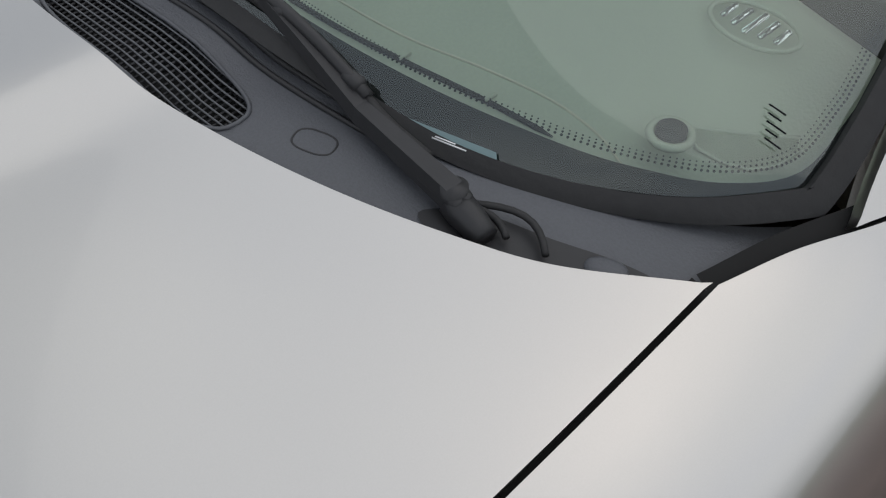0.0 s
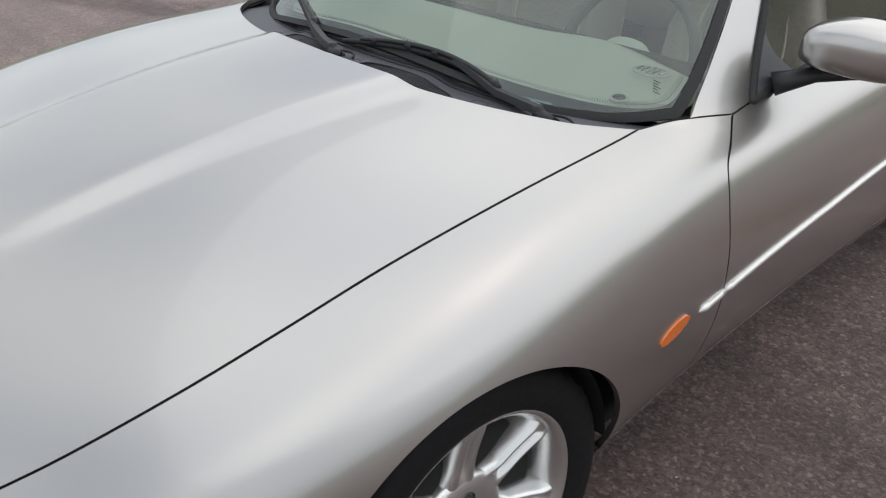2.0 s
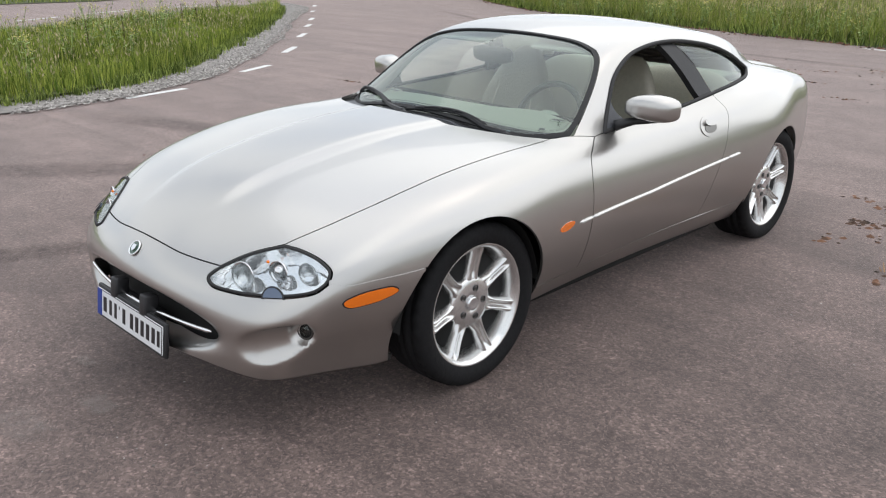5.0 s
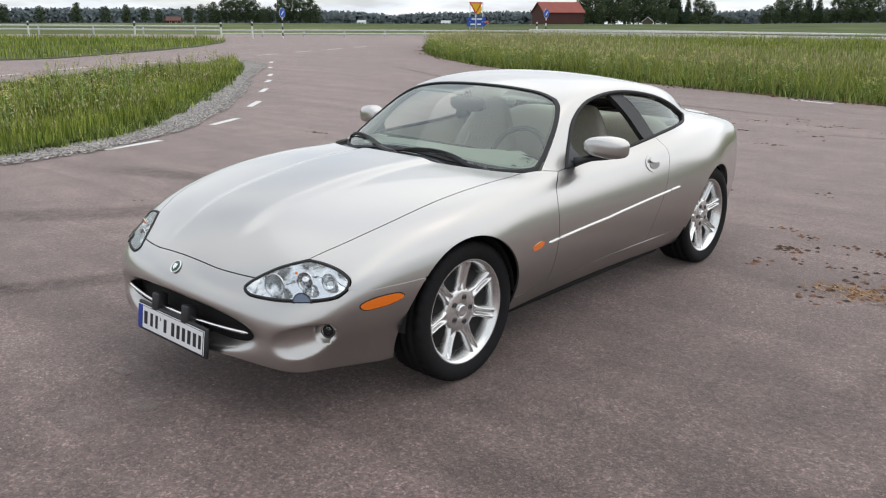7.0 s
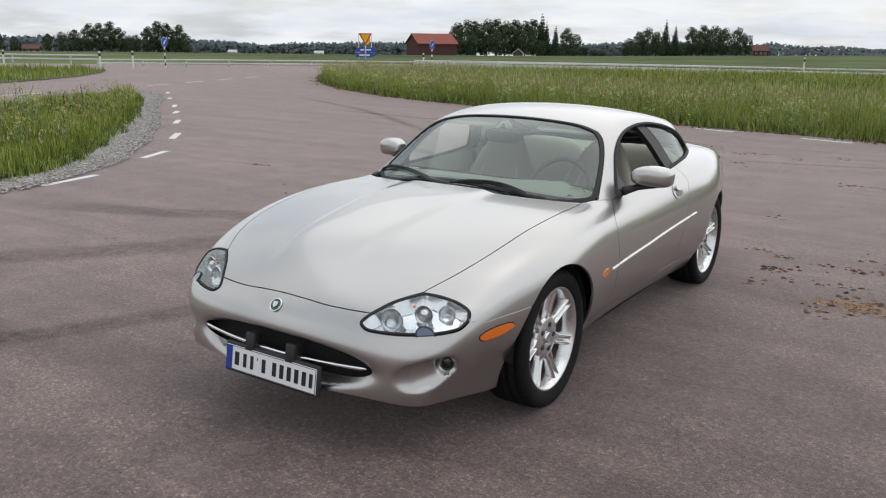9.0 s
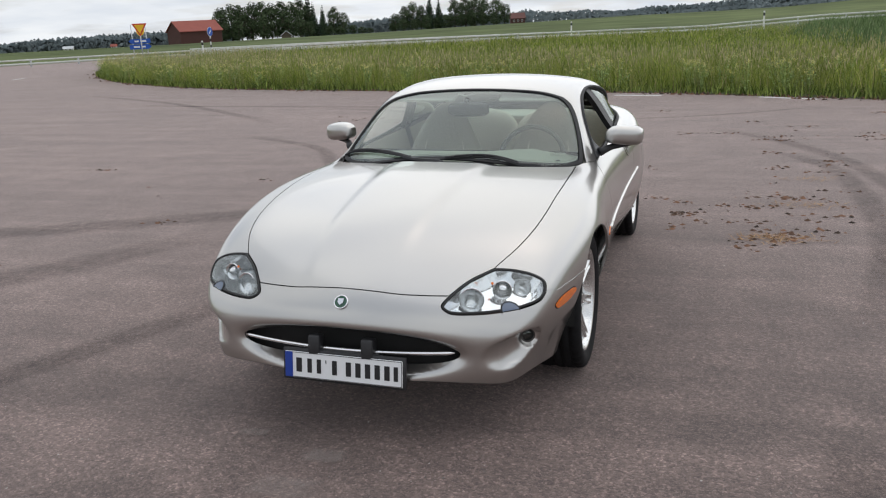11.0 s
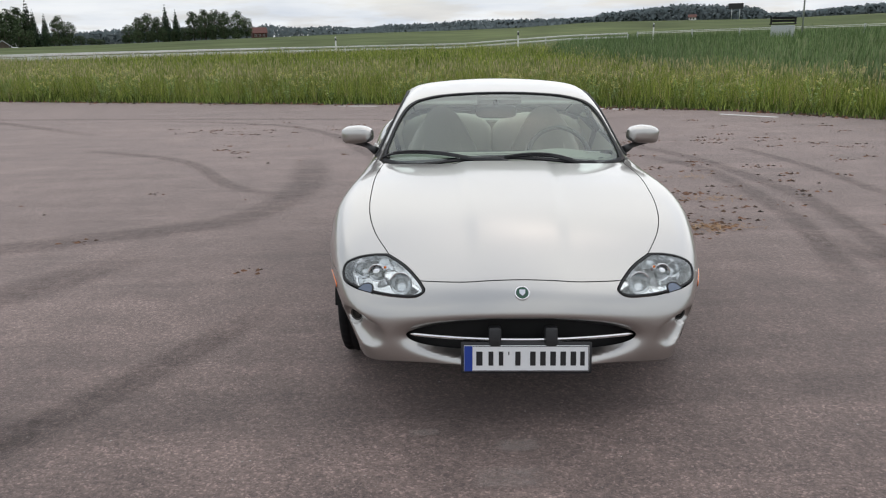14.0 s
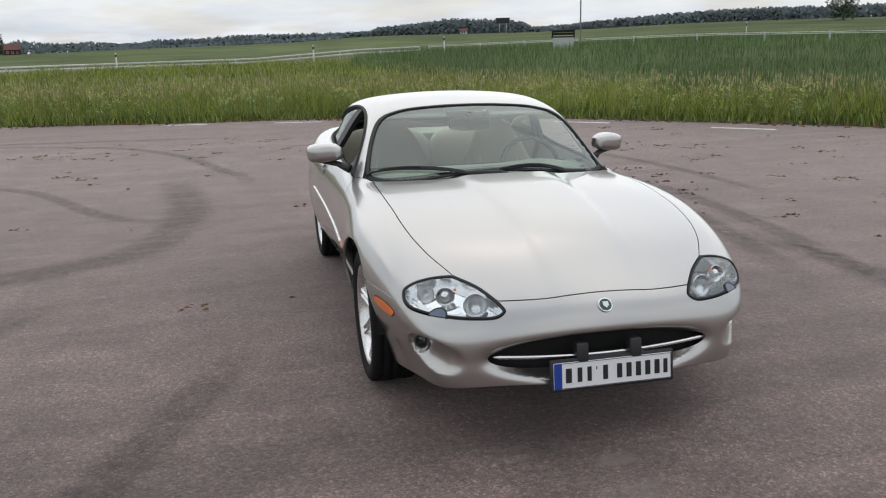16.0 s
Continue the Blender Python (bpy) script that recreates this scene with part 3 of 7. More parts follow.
# ragged tufts creeping onto the island's gravel, and a few tall brown dock stems behind
tuft_pts = []
for i in range(520):
    k = random.randrange(0, int(len(inner) * .48))
    q = inner[k] + (inner[(k + 1) % len(inner)] - inner[k]) * random.random()
    out = q - inner.mean(0)
    q = q + out / np.linalg.norm(out) * random.betavariate(1, 3) * .42
    tuft_pts += [(random.gauss(q[0], .05), random.gauss(q[1], .05)) for j in range(random.choice((5, 9, 16)))]
blades("gravel_tufts", np.array(tuft_pts), 0.13, 0.006, EDGE_WEED, "ragged tufts of grass and weeds on the gravel edge", "grass", 0.02, rng=rng, spread=0.9)
DOCK = material("brown_dock_stems", (0.10, 0.055, 0.03), 0.9, 0, 0.3, 20, 3, island=0.3)


def dock(x, y, h):
    """A dry rust-brown dock stem with crowded seeds."""
    tv, tf = tube([(0, 0, 0), (random.uniform(-.03, .03), .02, h * .6), (random.uniform(-.05, .05), 0, h)], [.006, .005, .002], 5)
    ob = tagged(put("dock_stem", mesh_of("dock_stem", tv, tf, DOCK), None, "tall dry rust-brown dock stem", category="weed"), group="dock stems")
    sv_, sf_ = [], []
    for j in range(70):
        z_ = h * random.uniform(.45, 1.0)
        a, r = random.uniform(0, 6.28), random.uniform(.006, .045) * (1.25 - z_ / h)
        p, q, n = Vector((math.cos(a) * r, math.sin(a) * r, z_)), random.uniform(.006, .012), len(sv_)
        sv_ += [tuple(p + Vector((-q, 0, 0))), tuple(p + Vector((0, -q, q))), tuple(p + Vector((q, 0, 0))), tuple(p + Vector((0, q, q * .5)))]
        sf_.append((n, n + 1, n + 2, n + 3))
    tagged(put("seed_cluster", mesh_of("seed_cluster", sv_, sf_, DOCK, False), ob), kind="stuff")
    ob.location = (x, y, .05)


for x, y, h in ((-13.4, 6.6, .62), (-14.9, 8.3, .66), (-11.0, 3.6, .55), (-11.6, 4.5, .45), (-13.9, 7.2, .5)):
    dock(x, y, h)

# loose gravel along the island and crumbs on the asphalt


def pebbles(name, pts, size, mat, label, category, z0=0.0, flat=0.5):
    verts, faces = [], []
    for x, y in pts:
        s, a = size * random.uniform(.4, 1.4), random.uniform(0, 6.28)
        n = len(verts)
        for k in range(5):
            q = a + k * 1.2566
            r = s * random.uniform(.7, 1.2)
            verts.append((x + math.cos(q) * r, y + math.sin(q) * r, z0))
        verts.append((x + random.uniform(-.3, .3) * s, y + random.uniform(-.3, .3) * s, z0 + s * flat * random.uniform(.6, 1.3)))
        faces += [(n + k, n + (k + 1) % 5, n + 5) for k in range(5)]
    return put(name, mesh_of(name, verts, faces, mat, False), None, label, category=category, kind="stuff")


STONE = material("loose_stones", (0.20, 0.18, 0.165), 0.9, 0, 0.3, 40, 4, tint=(0.34, 0.32, 0.30), island=0.5)
rim_pts = []
for i in range(13000):
    k = random.randrange(0, int(len(ISLAND) * .47))
    c = ISLAND.mean(0)
    p = ISLAND[k] + (ISLAND[(k + 1) % len(ISLAND)] - ISLAND[k]) * random.random()
    rim_pts.append(p + (c - p) / np.linalg.norm(c - p) * (random.betavariate(1.1, 1.6) * .95 - .14 - .10 * math.sin(k * .35) ** 2))
pebbles("gravel", rim_pts, .019, STONE, "loose grey stones along the island's edge", "gravel", .018)
near_pts = [(random.uniform(-3.5, 4.5), random.uniform(-4.0, -.9)) for i in range(700)] + [(random.uniform(-6, 6), random.uniform(-4, 9)) for i in range(900)]
pebbles("asphalt_grit", near_pts, .0042, STONE, "pale grit lying on the asphalt", "grit", .0)
edge_pts = []
for i in range(2600):
    k = random.randrange(0, len(VERGE_IN) - 1)
    p = VERGE_IN[k] + (VERGE_IN[k + 1] - VERGE_IN[k]) * random.random()
    n_ = offset(VERGE_IN, 1.0)[k] - VERGE_IN[k]
    edge_pts.append(p + n_ * random.gauss(.03, .12 + .07 * math.sin(k * .9)))
pebbles("soil_clods", edge_pts, .038, CHIP, "dark soil crumbs along the edge of the verge", "soil", .0, .8)
debris = []
for cx, cy, sx, sy, n in ((1.85, 3.6, .5, .8, 70), (2.6, 5.6, .7, 1.4, 70), (3.4, 8.2, 1.2, 1.6, 60), (1.82, 2.55, .18, .15, 24), (-1.6, 10.6, 1.6, .8, 50), (-4.6, 10.2, .6, .3, 22), (-1.74, 1.6, .12, .1, 6), (-2.6, 8.3, 1.2, 1.2, 40), (5.6, 7.2, 1.4, 1.3, 60), (-3.4, 4.6, 2.0, 2.0, 26), (4.2, 4.0, .9, 1.2, 40)):
    for i in range(n // 2):
        px, py = random.gauss(cx, sx), random.gauss(cy, sy)
        debris += [(random.gauss(px, .09), random.gauss(py, .05)) for j in range(random.choice((1, 2, 5, 11)))]
debris = [p for p in debris if inside(np.array([(-1.05, -1.1), (1.05, -1.1), (1.05, 3.9), (-1.05, 3.9)]), np.array([p]))[0] == False]
pebbles("bark_debris", debris, .023, CHIP, "dark bark and soil crumbs scattered on the asphalt", "debris", .0, .45)


def straw(cx, cy, sx, sy, n):
    verts, faces = [], []
    for i in range(n):
        x, y, a, l = random.gauss(cx, sx), random.gauss(cy, sy), random.uniform(0, 3.14), random.uniform(.03, .14)
        d, e = Vector((math.cos(a) * l, math.sin(a) * l, random.uniform(0, .012))), Vector((-math.sin(a), math.cos(a), 0)) * .0035
        p, k = Vector((x, y, .004 + random.random() * .012)), len(verts)
        verts += [tuple(p - e), tuple(p + e), tuple(p + d + e * .5), tuple(p + d - e * .5)]
        faces.append((k, k + 1, k + 2, k + 3))
    return put("straw", mesh_of("straw", verts, faces, STRAW, False), None, "small heap of reddish straw on the asphalt", category="straw", kind="stuff")


straw(1.83, 2.55, .16, .07, 90)
straw(2.15, 3.75, .14, .06, 40)
straw(-.9, 11.2, .8, .25, 70)
straw(6.6, 8.6, .4, .3, 90)
straw(2.3, 4.9, .16, .07, 30)

# tyre marks and worn patches, as thin darker films


def film_material(name, color, most):
    m = bpy.data.materials.new(name)
    m.use_nodes = True
    t = m.node_tree
    p = t.nodes["Principled BSDF"]
    p.inputs["Base Color"].default_value, p.inputs["Roughness"].default_value = (*color, 1), 0.9
    fade, place, n = t.nodes.new("ShaderNodeAttribute"), t.nodes.new("ShaderNodeTexCoord"), t.nodes.new("ShaderNodeTexNoise")
    fade.attribute_name = "fade"
    n.inputs["Scale"].default_value, n.inputs["Detail"].default_value, n.inputs["Roughness"].default_value = 9.0, 8.0, 0.7
    link(t, place.outputs["Object"], n.inputs["Vector"])
    lev = t.nodes.new("ShaderNodeMapRange")
    lev.inputs["From Min"].default_value, lev.inputs["From Max"].default_value, lev.inputs["To Max"].default_value = 0.25, 0.70, most
    link(t, n.outputs["Fac"], lev.inputs["Value"])
    mul = t.nodes.new("ShaderNodeMath")
    mul.operation = "MULTIPLY"
    link(t, fade.outputs["Fac"], mul.inputs[0])
    link(t, lev.outputs[0], mul.inputs[1])
    link(t, mul.outputs[0], p.inputs["Alpha"])
    return m


MARK = film_material("tyre_rubber_film", (0.050, 0.041, 0.039), 0.34)
PALE = film_material("pale_dried_mud", (0.30, 0.25, 0.23), 0.7)


def mark(points, width, mat=MARK, name="tyre_mark", label="dark curved tyre mark on the asphalt", z=.0025):
    p = curve([(*q, 0) for q in points], .25)[:, :2]
    t = np.gradient(p, axis=0)
    t /= np.linalg.norm(t, axis=1)[:, None]
    s = np.c_[-t[:, 1], t[:, 0]]
    n = len(p)
    verts, fades, faces = [], [], []
    for i in range(n):
        end = min(1, 6 * min(i, n - 1 - i) / n)
        for k, f in ((-1, 0), (-.45, 1), (.45, 1), (1, 0)):
            verts.append((*(p[i] + s[i] * width / 2 * k), z))
            fades.append(f * end)
    for i in range(n - 1):
        for k in range(3):
            faces.append((i * 4 + k, i * 4 + 4 + k, i * 4 + 5 + k, i * 4 + 1 + k))
    me = mesh_of(name, verts, faces, mat, False)
    at = me.attributes.new("fade", "FLOAT", "POINT")
    at.data.foreach_set("value", fades)
    return put(name, me, None, label, category="tyre mark", kind="structure", group="tyre marks")


z = .0020
for pts_, w in ((((1.2, 8.9), (2.1, 7.6), (2.76, 6.0), (2.93, 4.96), (3.06, 3.8), (3.0, 2.6), (2.9, 1.7), (2.6, .4)), .28), (((1.9, 7.0), (2.55, 5.6), (2.65, 4.6), (2.67, 3.6), (2.6, 2.6), (2.45, 1.7), (2.2, .6)), .28), (((3.4, 7.5), (3.8, 5.5), (3.9, 3.5)), .22),
               (((-6.5, 12.3), (-3.36, 10.8), (-2.26, 9.3), (-1.64, 7.6), (-1.4, 7.0), (-1.3, 6)), .26), (((-6, 8.2), (-3.93, 6.84), (-2.73, 4.87), (-1.95, 4.2)), .24), (((-6.5, 1.4), (-5.0, 1.8), (-3.3, 2.6), (-2.3, 3.2), (-1.95, 4.5), (-2.0, 5.5), (-2.3, 7.3)), .55),
               (((-4.4, -3.6), (-3.2, -2.5), (-2.14, -.92), (-1.62, .22), (-1.36, .94)), .32), (((-6.0, -1.8), (-4.6, -.6), (-3.3, 1.0), (-2.6, 2.2)), .6), (((2.2, -1.8), (2.6, -.6), (2.8, 1.0), (2.6, 2.4)), .35), (((1.6, -3.0), (1.9, -1.8), (2.0, -.5)), .3),
               (((-13, 13.5), (-9, 12.8), (-5, 12.2), (-1, 11.4)), .3), (((-16, 16.5), (-11, 13.6), (-6, 9.6)), .3), (((3.0, 11.2), (1.2, 10.2), (-1.2, 9.6)), .18), (((-9.5, 1.2), (-6.2, -.2), (-3.6, -.9), (-1.4, -1.0)), .5)):
    z += .0003
    mark(pts_, w, z=z)
for pts_, w in ((((-.14, -1.13), (-.03, -1.13), (.08, -1.12)), .13), (((-.24, -1.38), (-.07, -1.39), (.09, -1.38)), .18), (((-.5, -1.02), (-.42, -1.01), (-.34, -1.01)), .08), (((2.4, -1.6), (3.0, -1.2), (3.5, -1.0)), .5)):
    z += .0003
    mark(pts_, w, PALE, "pale_stain", "pale dried stain on the asphalt", z)

# ------------------------------------------------------------------ signs, posts, rails


def rail(points, label, height=.62, beam=1.0):
    """A steel guard rail on posts."""
    ob = tagged(new("guard_rail"), label, "guard rail")
    p = curve([(*q, 0) for q in points], 2.0)
    base = np.array([rise(a, b) + .02 for a, b, _ in p])
    t = np.gradient(p, axis=0)
    t /= np.linalg.norm(t, axis=1)[:, None]
    side = np.c_[-t[:, 1], t[:, 0], np.zeros(len(p))]
    verts, faces = [], []
    bars = (((-.01, .17), (.03, .155), (.03, .095), (-.01, .08)), ((-.01, -.05), (.03, -.065), (.03, -.135), (-.01, -.15)))
    for prof in bars:
        first = len(verts)
        for i in range(len(p)):
            for off, dz in prof:
                verts.append(p[i] + side[i] * off * -1 + np.array([0, 0, base[i] + height + dz * beam]))
        for i in range(len(p) - 1):
            for k in range(4):
                l = (k + 1) % 4
                faces.append((first + i * 4 + k, first + i * 4 + l, first + i * 4 + 4 + l, first + i * 4 + 4 + k))
    put("rail_beam", mesh_of("rail_beam", verts, faces, RAIL, False), ob)
    pm = None
    for i in range(0, len(p), 2):
        bm = bmesh.new()
        box(bm, (.08, .08, height + .1))
        if pm is None:
            pm = bpy.data.meshes.new("rail_post")
            bm.to_mesh(pm)
            pm.materials.append(GALV)
        bm.free()
        o = put("rail_post", pm, ob)
        o.location = p[i] + side[i] * .06 + np.array([0, 0, base[i] + (height + .1) / 2])
    return ob


def polar(az, d, x0=1.0, y0=-3.5):
    return x0 + d * math.sin(radians(az)), y0 + d * math.cos(radians(az))


rail([(-75, 6), (-62, 15), (-54, 20.5), (-47, 25.6), (-42.5, 28.2)], "galvanised steel guard rail beside the main road")
rail([polar(az, 58) for az in range(-54, 11, 4)], "long galvanised steel guard rail along the main road", .30)
rail([polar(az, 60 - az * .2) for az in range(-34, 2, 4)], "second galvanised guard rail across the main road", .22)
rail([polar(az, d) for az, d in ((10.6, 58), (14, 57), (20, 54), (26, 52), (32, 50), (42, 48), (52, 46))], "thin galvanised rail along the field road", .42, .35)


meadow = np.array([polar(az, 55) for az in range(-34, 8, 3)] + [(6.6, 19), (2, 19.5), (-3, 21), (-9, 23), (-15, 26.5), (-20, 30.5)])
blades("meadow_grass", scatter(meadow, 30000, rng), 0.42, 0.016, GRASS, "uncut meadow grass between the verge and the main road", "grass", rng=rng, spread=0.6)
seeds("meadow_stalks", scatter(meadow, 7000, rng), .50, SEED, "pale grass heads of the meadow")


def delineator(x, y, h=1.05):
    ob = tagged(new("delineator_post"), "white roadside marker post with a black band", "marker post", "marker posts")
    zb = rise(x, y)
    bm = bmesh.new()
    box(bm, (.10, .05, h), Matrix.Translation((0, 0, h / 2)), .01, 1)
    part("post", bm, WHITE_PAINT, ob, smooth=False)
    bm = bmesh.new()
    box(bm, (.108, .058, .18), Matrix.Translation((0, 0, h - .18)), .008, 1)
    part("band", bm, BLACK, ob, smooth=False)
    ob.matrix_basis = pose(x, y, zb, 0, 0, 40)
    return ob


for x, y in ((-39.6, 26.3), (-41.0, 29.5), (-46.0, 24.5), (-51.5, 20.5), (-30.2, 44.2), (-57.5, 16.5), (3.6, 50.4), (31.2, 46.4), (-9.0, 58.5), (12.5, 52.5)):
    delineator(x, y)


def disc(r, thick, m, seg=28):
    bm = bmesh.new()
    cyl(bm, r, thick, m, seg)
    return bm


def face_m(z, y=-.03):
    return Matrix.Translation((0, y, z)) @ Matrix.Rotation(radians(90), 4, "X")


def keep_sign(x, y, yaw):
    """A round blue arrow sign on a striped post."""
    ob = tagged(new("arrow_sign"), "round blue arrow sign on a black and white striped post", "road sign", "arrow signs")
    for i in range(7):
        bm = bmesh.new()
        cyl(bm, .045, .2, Matrix.Translation((0, 0, .1 + .2 * i)), 12)
        part("post_band", bm, BLACK if i % 2 else WHITE_PAINT, ob)
    part("sign_face", disc(.30, .02, face_m(1.66)), SIGN_BLUE, ob, smooth=False)
    part("sign_rim", disc(.32, .012, face_m(1.66, -.02)), WHITE_PAINT, ob, smooth=False)
    bm = bmesh.new()
    box(bm, (.07, .01, .34), Matrix.Translation((0, -.045, 1.66)) @ Matrix.Rotation(radians(45), 4, "Y"))
    part("sign_arrow", bm, WHITE_PAINT, ob, smooth=False)
    ob.matrix_basis = pose(x, y, rise(x, y), 0, 0, yaw)
    return ob


keep_sign(-40.2, 31.2, 100).scale = (.85, .85, .95)
keep_sign(-30.6, 45.8, 85).scale = (.85, .85, .95)


def give_way(x, y, yaw):
    ob = tagged(new("give_way_sign"), "yellow and red give-way triangle on a grey pole", "road sign")
    bm = bmesh.new()
    cyl(bm, .03, 2.2, Matrix.Translation((0, 0, 1.1)), 12)
    part("pole", bm, GALV, ob)
    for r, y0, mat, nm in ((.44, -.03, SIGN_RED, "sign_border"), (.31, -.045, SIGN_YELLOW, "sign_face")):
        bm = bmesh.new()
        f = bm.faces.new([bm.verts.new((math.cos(a) * r, y0, 1.98 + math.sin(a) * r)) for a in (radians(270), radians(30), radians(150))])
        ex = bmesh.ops.extrude_face_region(bm, geom=[f])["geom"]
        bmesh.ops.translate(bm, verts=[v for v in ex if isinstance(v, bmesh.types.BMVert)], vec=(0, .012, 0))
        bmesh.ops.recalc_face_normals(bm, faces=bm.faces[:])
        part(nm, bm, mat, ob, smooth=False)
    ob.matrix_basis = pose(x, y, rise(x, y), 0, 0, yaw)
    return ob


give_way(-28.0, 35.2, 40)


def arrow_board(x, y, yaw):
    """Blue direction boards under a yellow panel."""
    ob = tagged(new("direction_sign"), "two blue arrow-shaped direction boards and a yellow disc on poles", "road sign")
    for px in (-.5, .5):
        bm = bmesh.new()
        cyl(bm, .035, 2.3, Matrix.Translation((px, 0, 1.15)), 10)
        part("pole", bm, GALV, ob)
    for z_, d in ((1.34, -1), (1.02, 1)):
        bm = bmesh.new()
        vs = [bm.verts.new((a * d, -.05, z_ + b)) for a, b in ((-.75, -.13), (.60, -.13), (.80, 0), (.60, .13), (-.75, .13))]
        f = bm.faces.new(vs)
        ex = bmesh.ops.extrude_face_region(bm, geom=[f])["geom"]
        bmesh.ops.translate(bm, verts=[v for v in ex if isinstance(v, bmesh.types.BMVert)], vec=(0, .02, 0))
        bmesh.ops.recalc_face_normals(bm, faces=bm.faces[:])
        board = part("sign_board", bm, SIGN_BLUE, ob, smooth=False)
        for bx_, w_ in ((-.25, .42), (.22, .30)):
            bm = bmesh.new()
            box(bm, (w_, .006, .09), Matrix.Translation((bx_ * d, -.056, z_)))
            part("text_bar", bm, WHITE_PAINT, board, smooth=False)
    bm = bmesh.new()
    cyl(bm, .30, .02, Matrix.Translation((.12, -.02, 1.95)) @ Matrix.Rotation(radians(90), 4, "X"), 24)
    part("yellow_disc", bm, SIGN_YELLOW, ob, smooth=False)
    ob.matrix_basis = pose(x, y, rise(x, y), 0, 0, yaw)
    return ob


arrow_board(-29.6, 37.2, 40).scale = (.75, .75, .95)


def shelter(x, y, yaw):
    """A dark slatted stand on a pale block."""
    ob = tagged(new("field_stand"), "dark slatted stand on a pale concrete block beside the field road", "stand")
    bm = bmesh.new()
    box(bm, (1.45, .62, .72), Matrix.Translation((0, 0, .36)), .03, 2)
    part("base_block", bm, GALV, ob, smooth=False)
    for i, (y_, z_, w_) in enumerate(((-.25, .80, 1.66), (0, .80, 1.66), (.25, .80, 1.66), (.34, 1.00, 1.62), (.38, 1.18, 1.62))):
        bm = bmesh.new()
        box(bm, (w_, .20 if i < 3 else .05, .07 if i < 3 else .15), Matrix.Translation((0, y_, z_)), .012, 1)
        part("slat", bm, CAVITY, ob, smooth=False)
    for px in (-.74, .74):
        bm = bmesh.new()
        box(bm, (.10, .62, .42), Matrix.Translation((px, .02, .99)), .03, 2)
        part("end_panel", bm, CAVITY, ob, smooth=False)
    ob.matrix_basis = pose(x, y, rise(x, y), 0, 0, yaw) @ Matrix.Scale(.87, 4)


shelter(18.4, 46.0, -22)
mast = tagged(new("lamp_mast"), "tall slim grey mast beside the field road", "mast")
bm = bmesh.new()
cyl(bm, .05, 8.0, Matrix.Translation((0, 0, 4.0)), 10, .03)
part("pole", bm, GALV, mast)
bm = bmesh.new()
box(bm, (.5, .14, .08), Matrix.Translation((.2, 0, 7.95)), .02, 1)
part("lamp_head", bm, GALV, mast)
mast.matrix_basis = pose(19.6, 46.2, rise(19.6, 46.2))


def billboard(x, y, yaw):
    ob = tagged(new("billboard"), "dark billboard on two posts far across the field", "billboard")
    bm = bmesh.new()
    box(bm, (7.4, .3, 2.9), Matrix.Translation((0, 0, 6.6)), .05, 1)
    part("board", bm, BLACK, ob, smooth=False)
    for px in (-2, 2):
        bm = bmesh.new()
        cyl(bm, .16, 5.6, Matrix.Translation((px, 0, 2.6)), 8)
        part("post", bm, GALV, ob)
    ob.matrix_basis = pose(x, y, rise(x, y), 0, 0, yaw)


billboard(*polar(17.45, 480), -18)

# ------------------------------------------------------------------ farm and trees


def gable(name, label, x, y, yaw, w, d, h, peak, wall, roof, windows=3):
    ob = tagged(new(name), label, "building")
    bm = bmesh.new()
    vs = [bm.verts.new((a * w / 2, b * d / 2, c)) for a, b, c in ((-1, -1, -3), (1, -1, -3), (1, 1, -3), (-1, 1, -3), (-1, -1, h), (1, -1, h), (1, 1, h), (-1, 1, h))]
    g0, g1 = bm.verts.new((-w / 2, 0, peak)), bm.verts.new((w / 2, 0, peak))
    for f in ((0, 1, 5, 4), (2, 3, 7, 6)):
        bm.faces.new([vs[i] for i in f])
    bm.faces.new((vs[3], vs[0], vs[4], g0, vs[7]))
    bm.faces.new((vs[1], vs[2], vs[6], g1, vs[5]))
    bmesh.ops.recalc_face_normals(bm, faces=bm.faces[:])
    part("wall", bm, wall, ob, smooth=False)
    for s in (-1, 1):
        bm = bmesh.new()
        a = [(-w / 2 - .5, s * (d / 2 + .5), h - .35), (w / 2 + .5, s * (d / 2 + .5), h - .35), (w / 2 + .5, 0, peak + .12), (-w / 2 - .5, 0, peak + .12)]
        f = bm.faces.new([bm.verts.new(p) for p in a])
        ex = bmesh.ops.extrude_face_region(bm, geom=[f])["geom"]
        bmesh.ops.translate(bm, verts=[v for v in ex if isinstance(v, bmesh.types.BMVert)], vec=(0, 0, .25))
        bmesh.ops.recalc_face_normals(bm, faces=bm.faces[:])
        part("roof", bm, roof, ob, smooth=False)
    for i in range(windows):
        bm = bmesh.new()
        box(bm, (1.1, .12, 1.3), Matrix.Translation((-w / 2 + (i + .7) * w / (windows + .4), -d / 2 - .03, h * .5)), .03, 1)
        win = part("window", bm, WHITE_PAINT, ob, smooth=False)
        bm = bmesh.new()
        box(bm, (.85, .05, 1.05), Matrix.Translation((-w / 2 + (i + .7) * w / (windows + .4), -d / 2 - .09, h * .5)))
        part("pane", bm, CAVITY, win, smooth=False)
    ob.matrix_basis = pose(x, y, rise(x, y), 0, 0, yaw)
    return ob


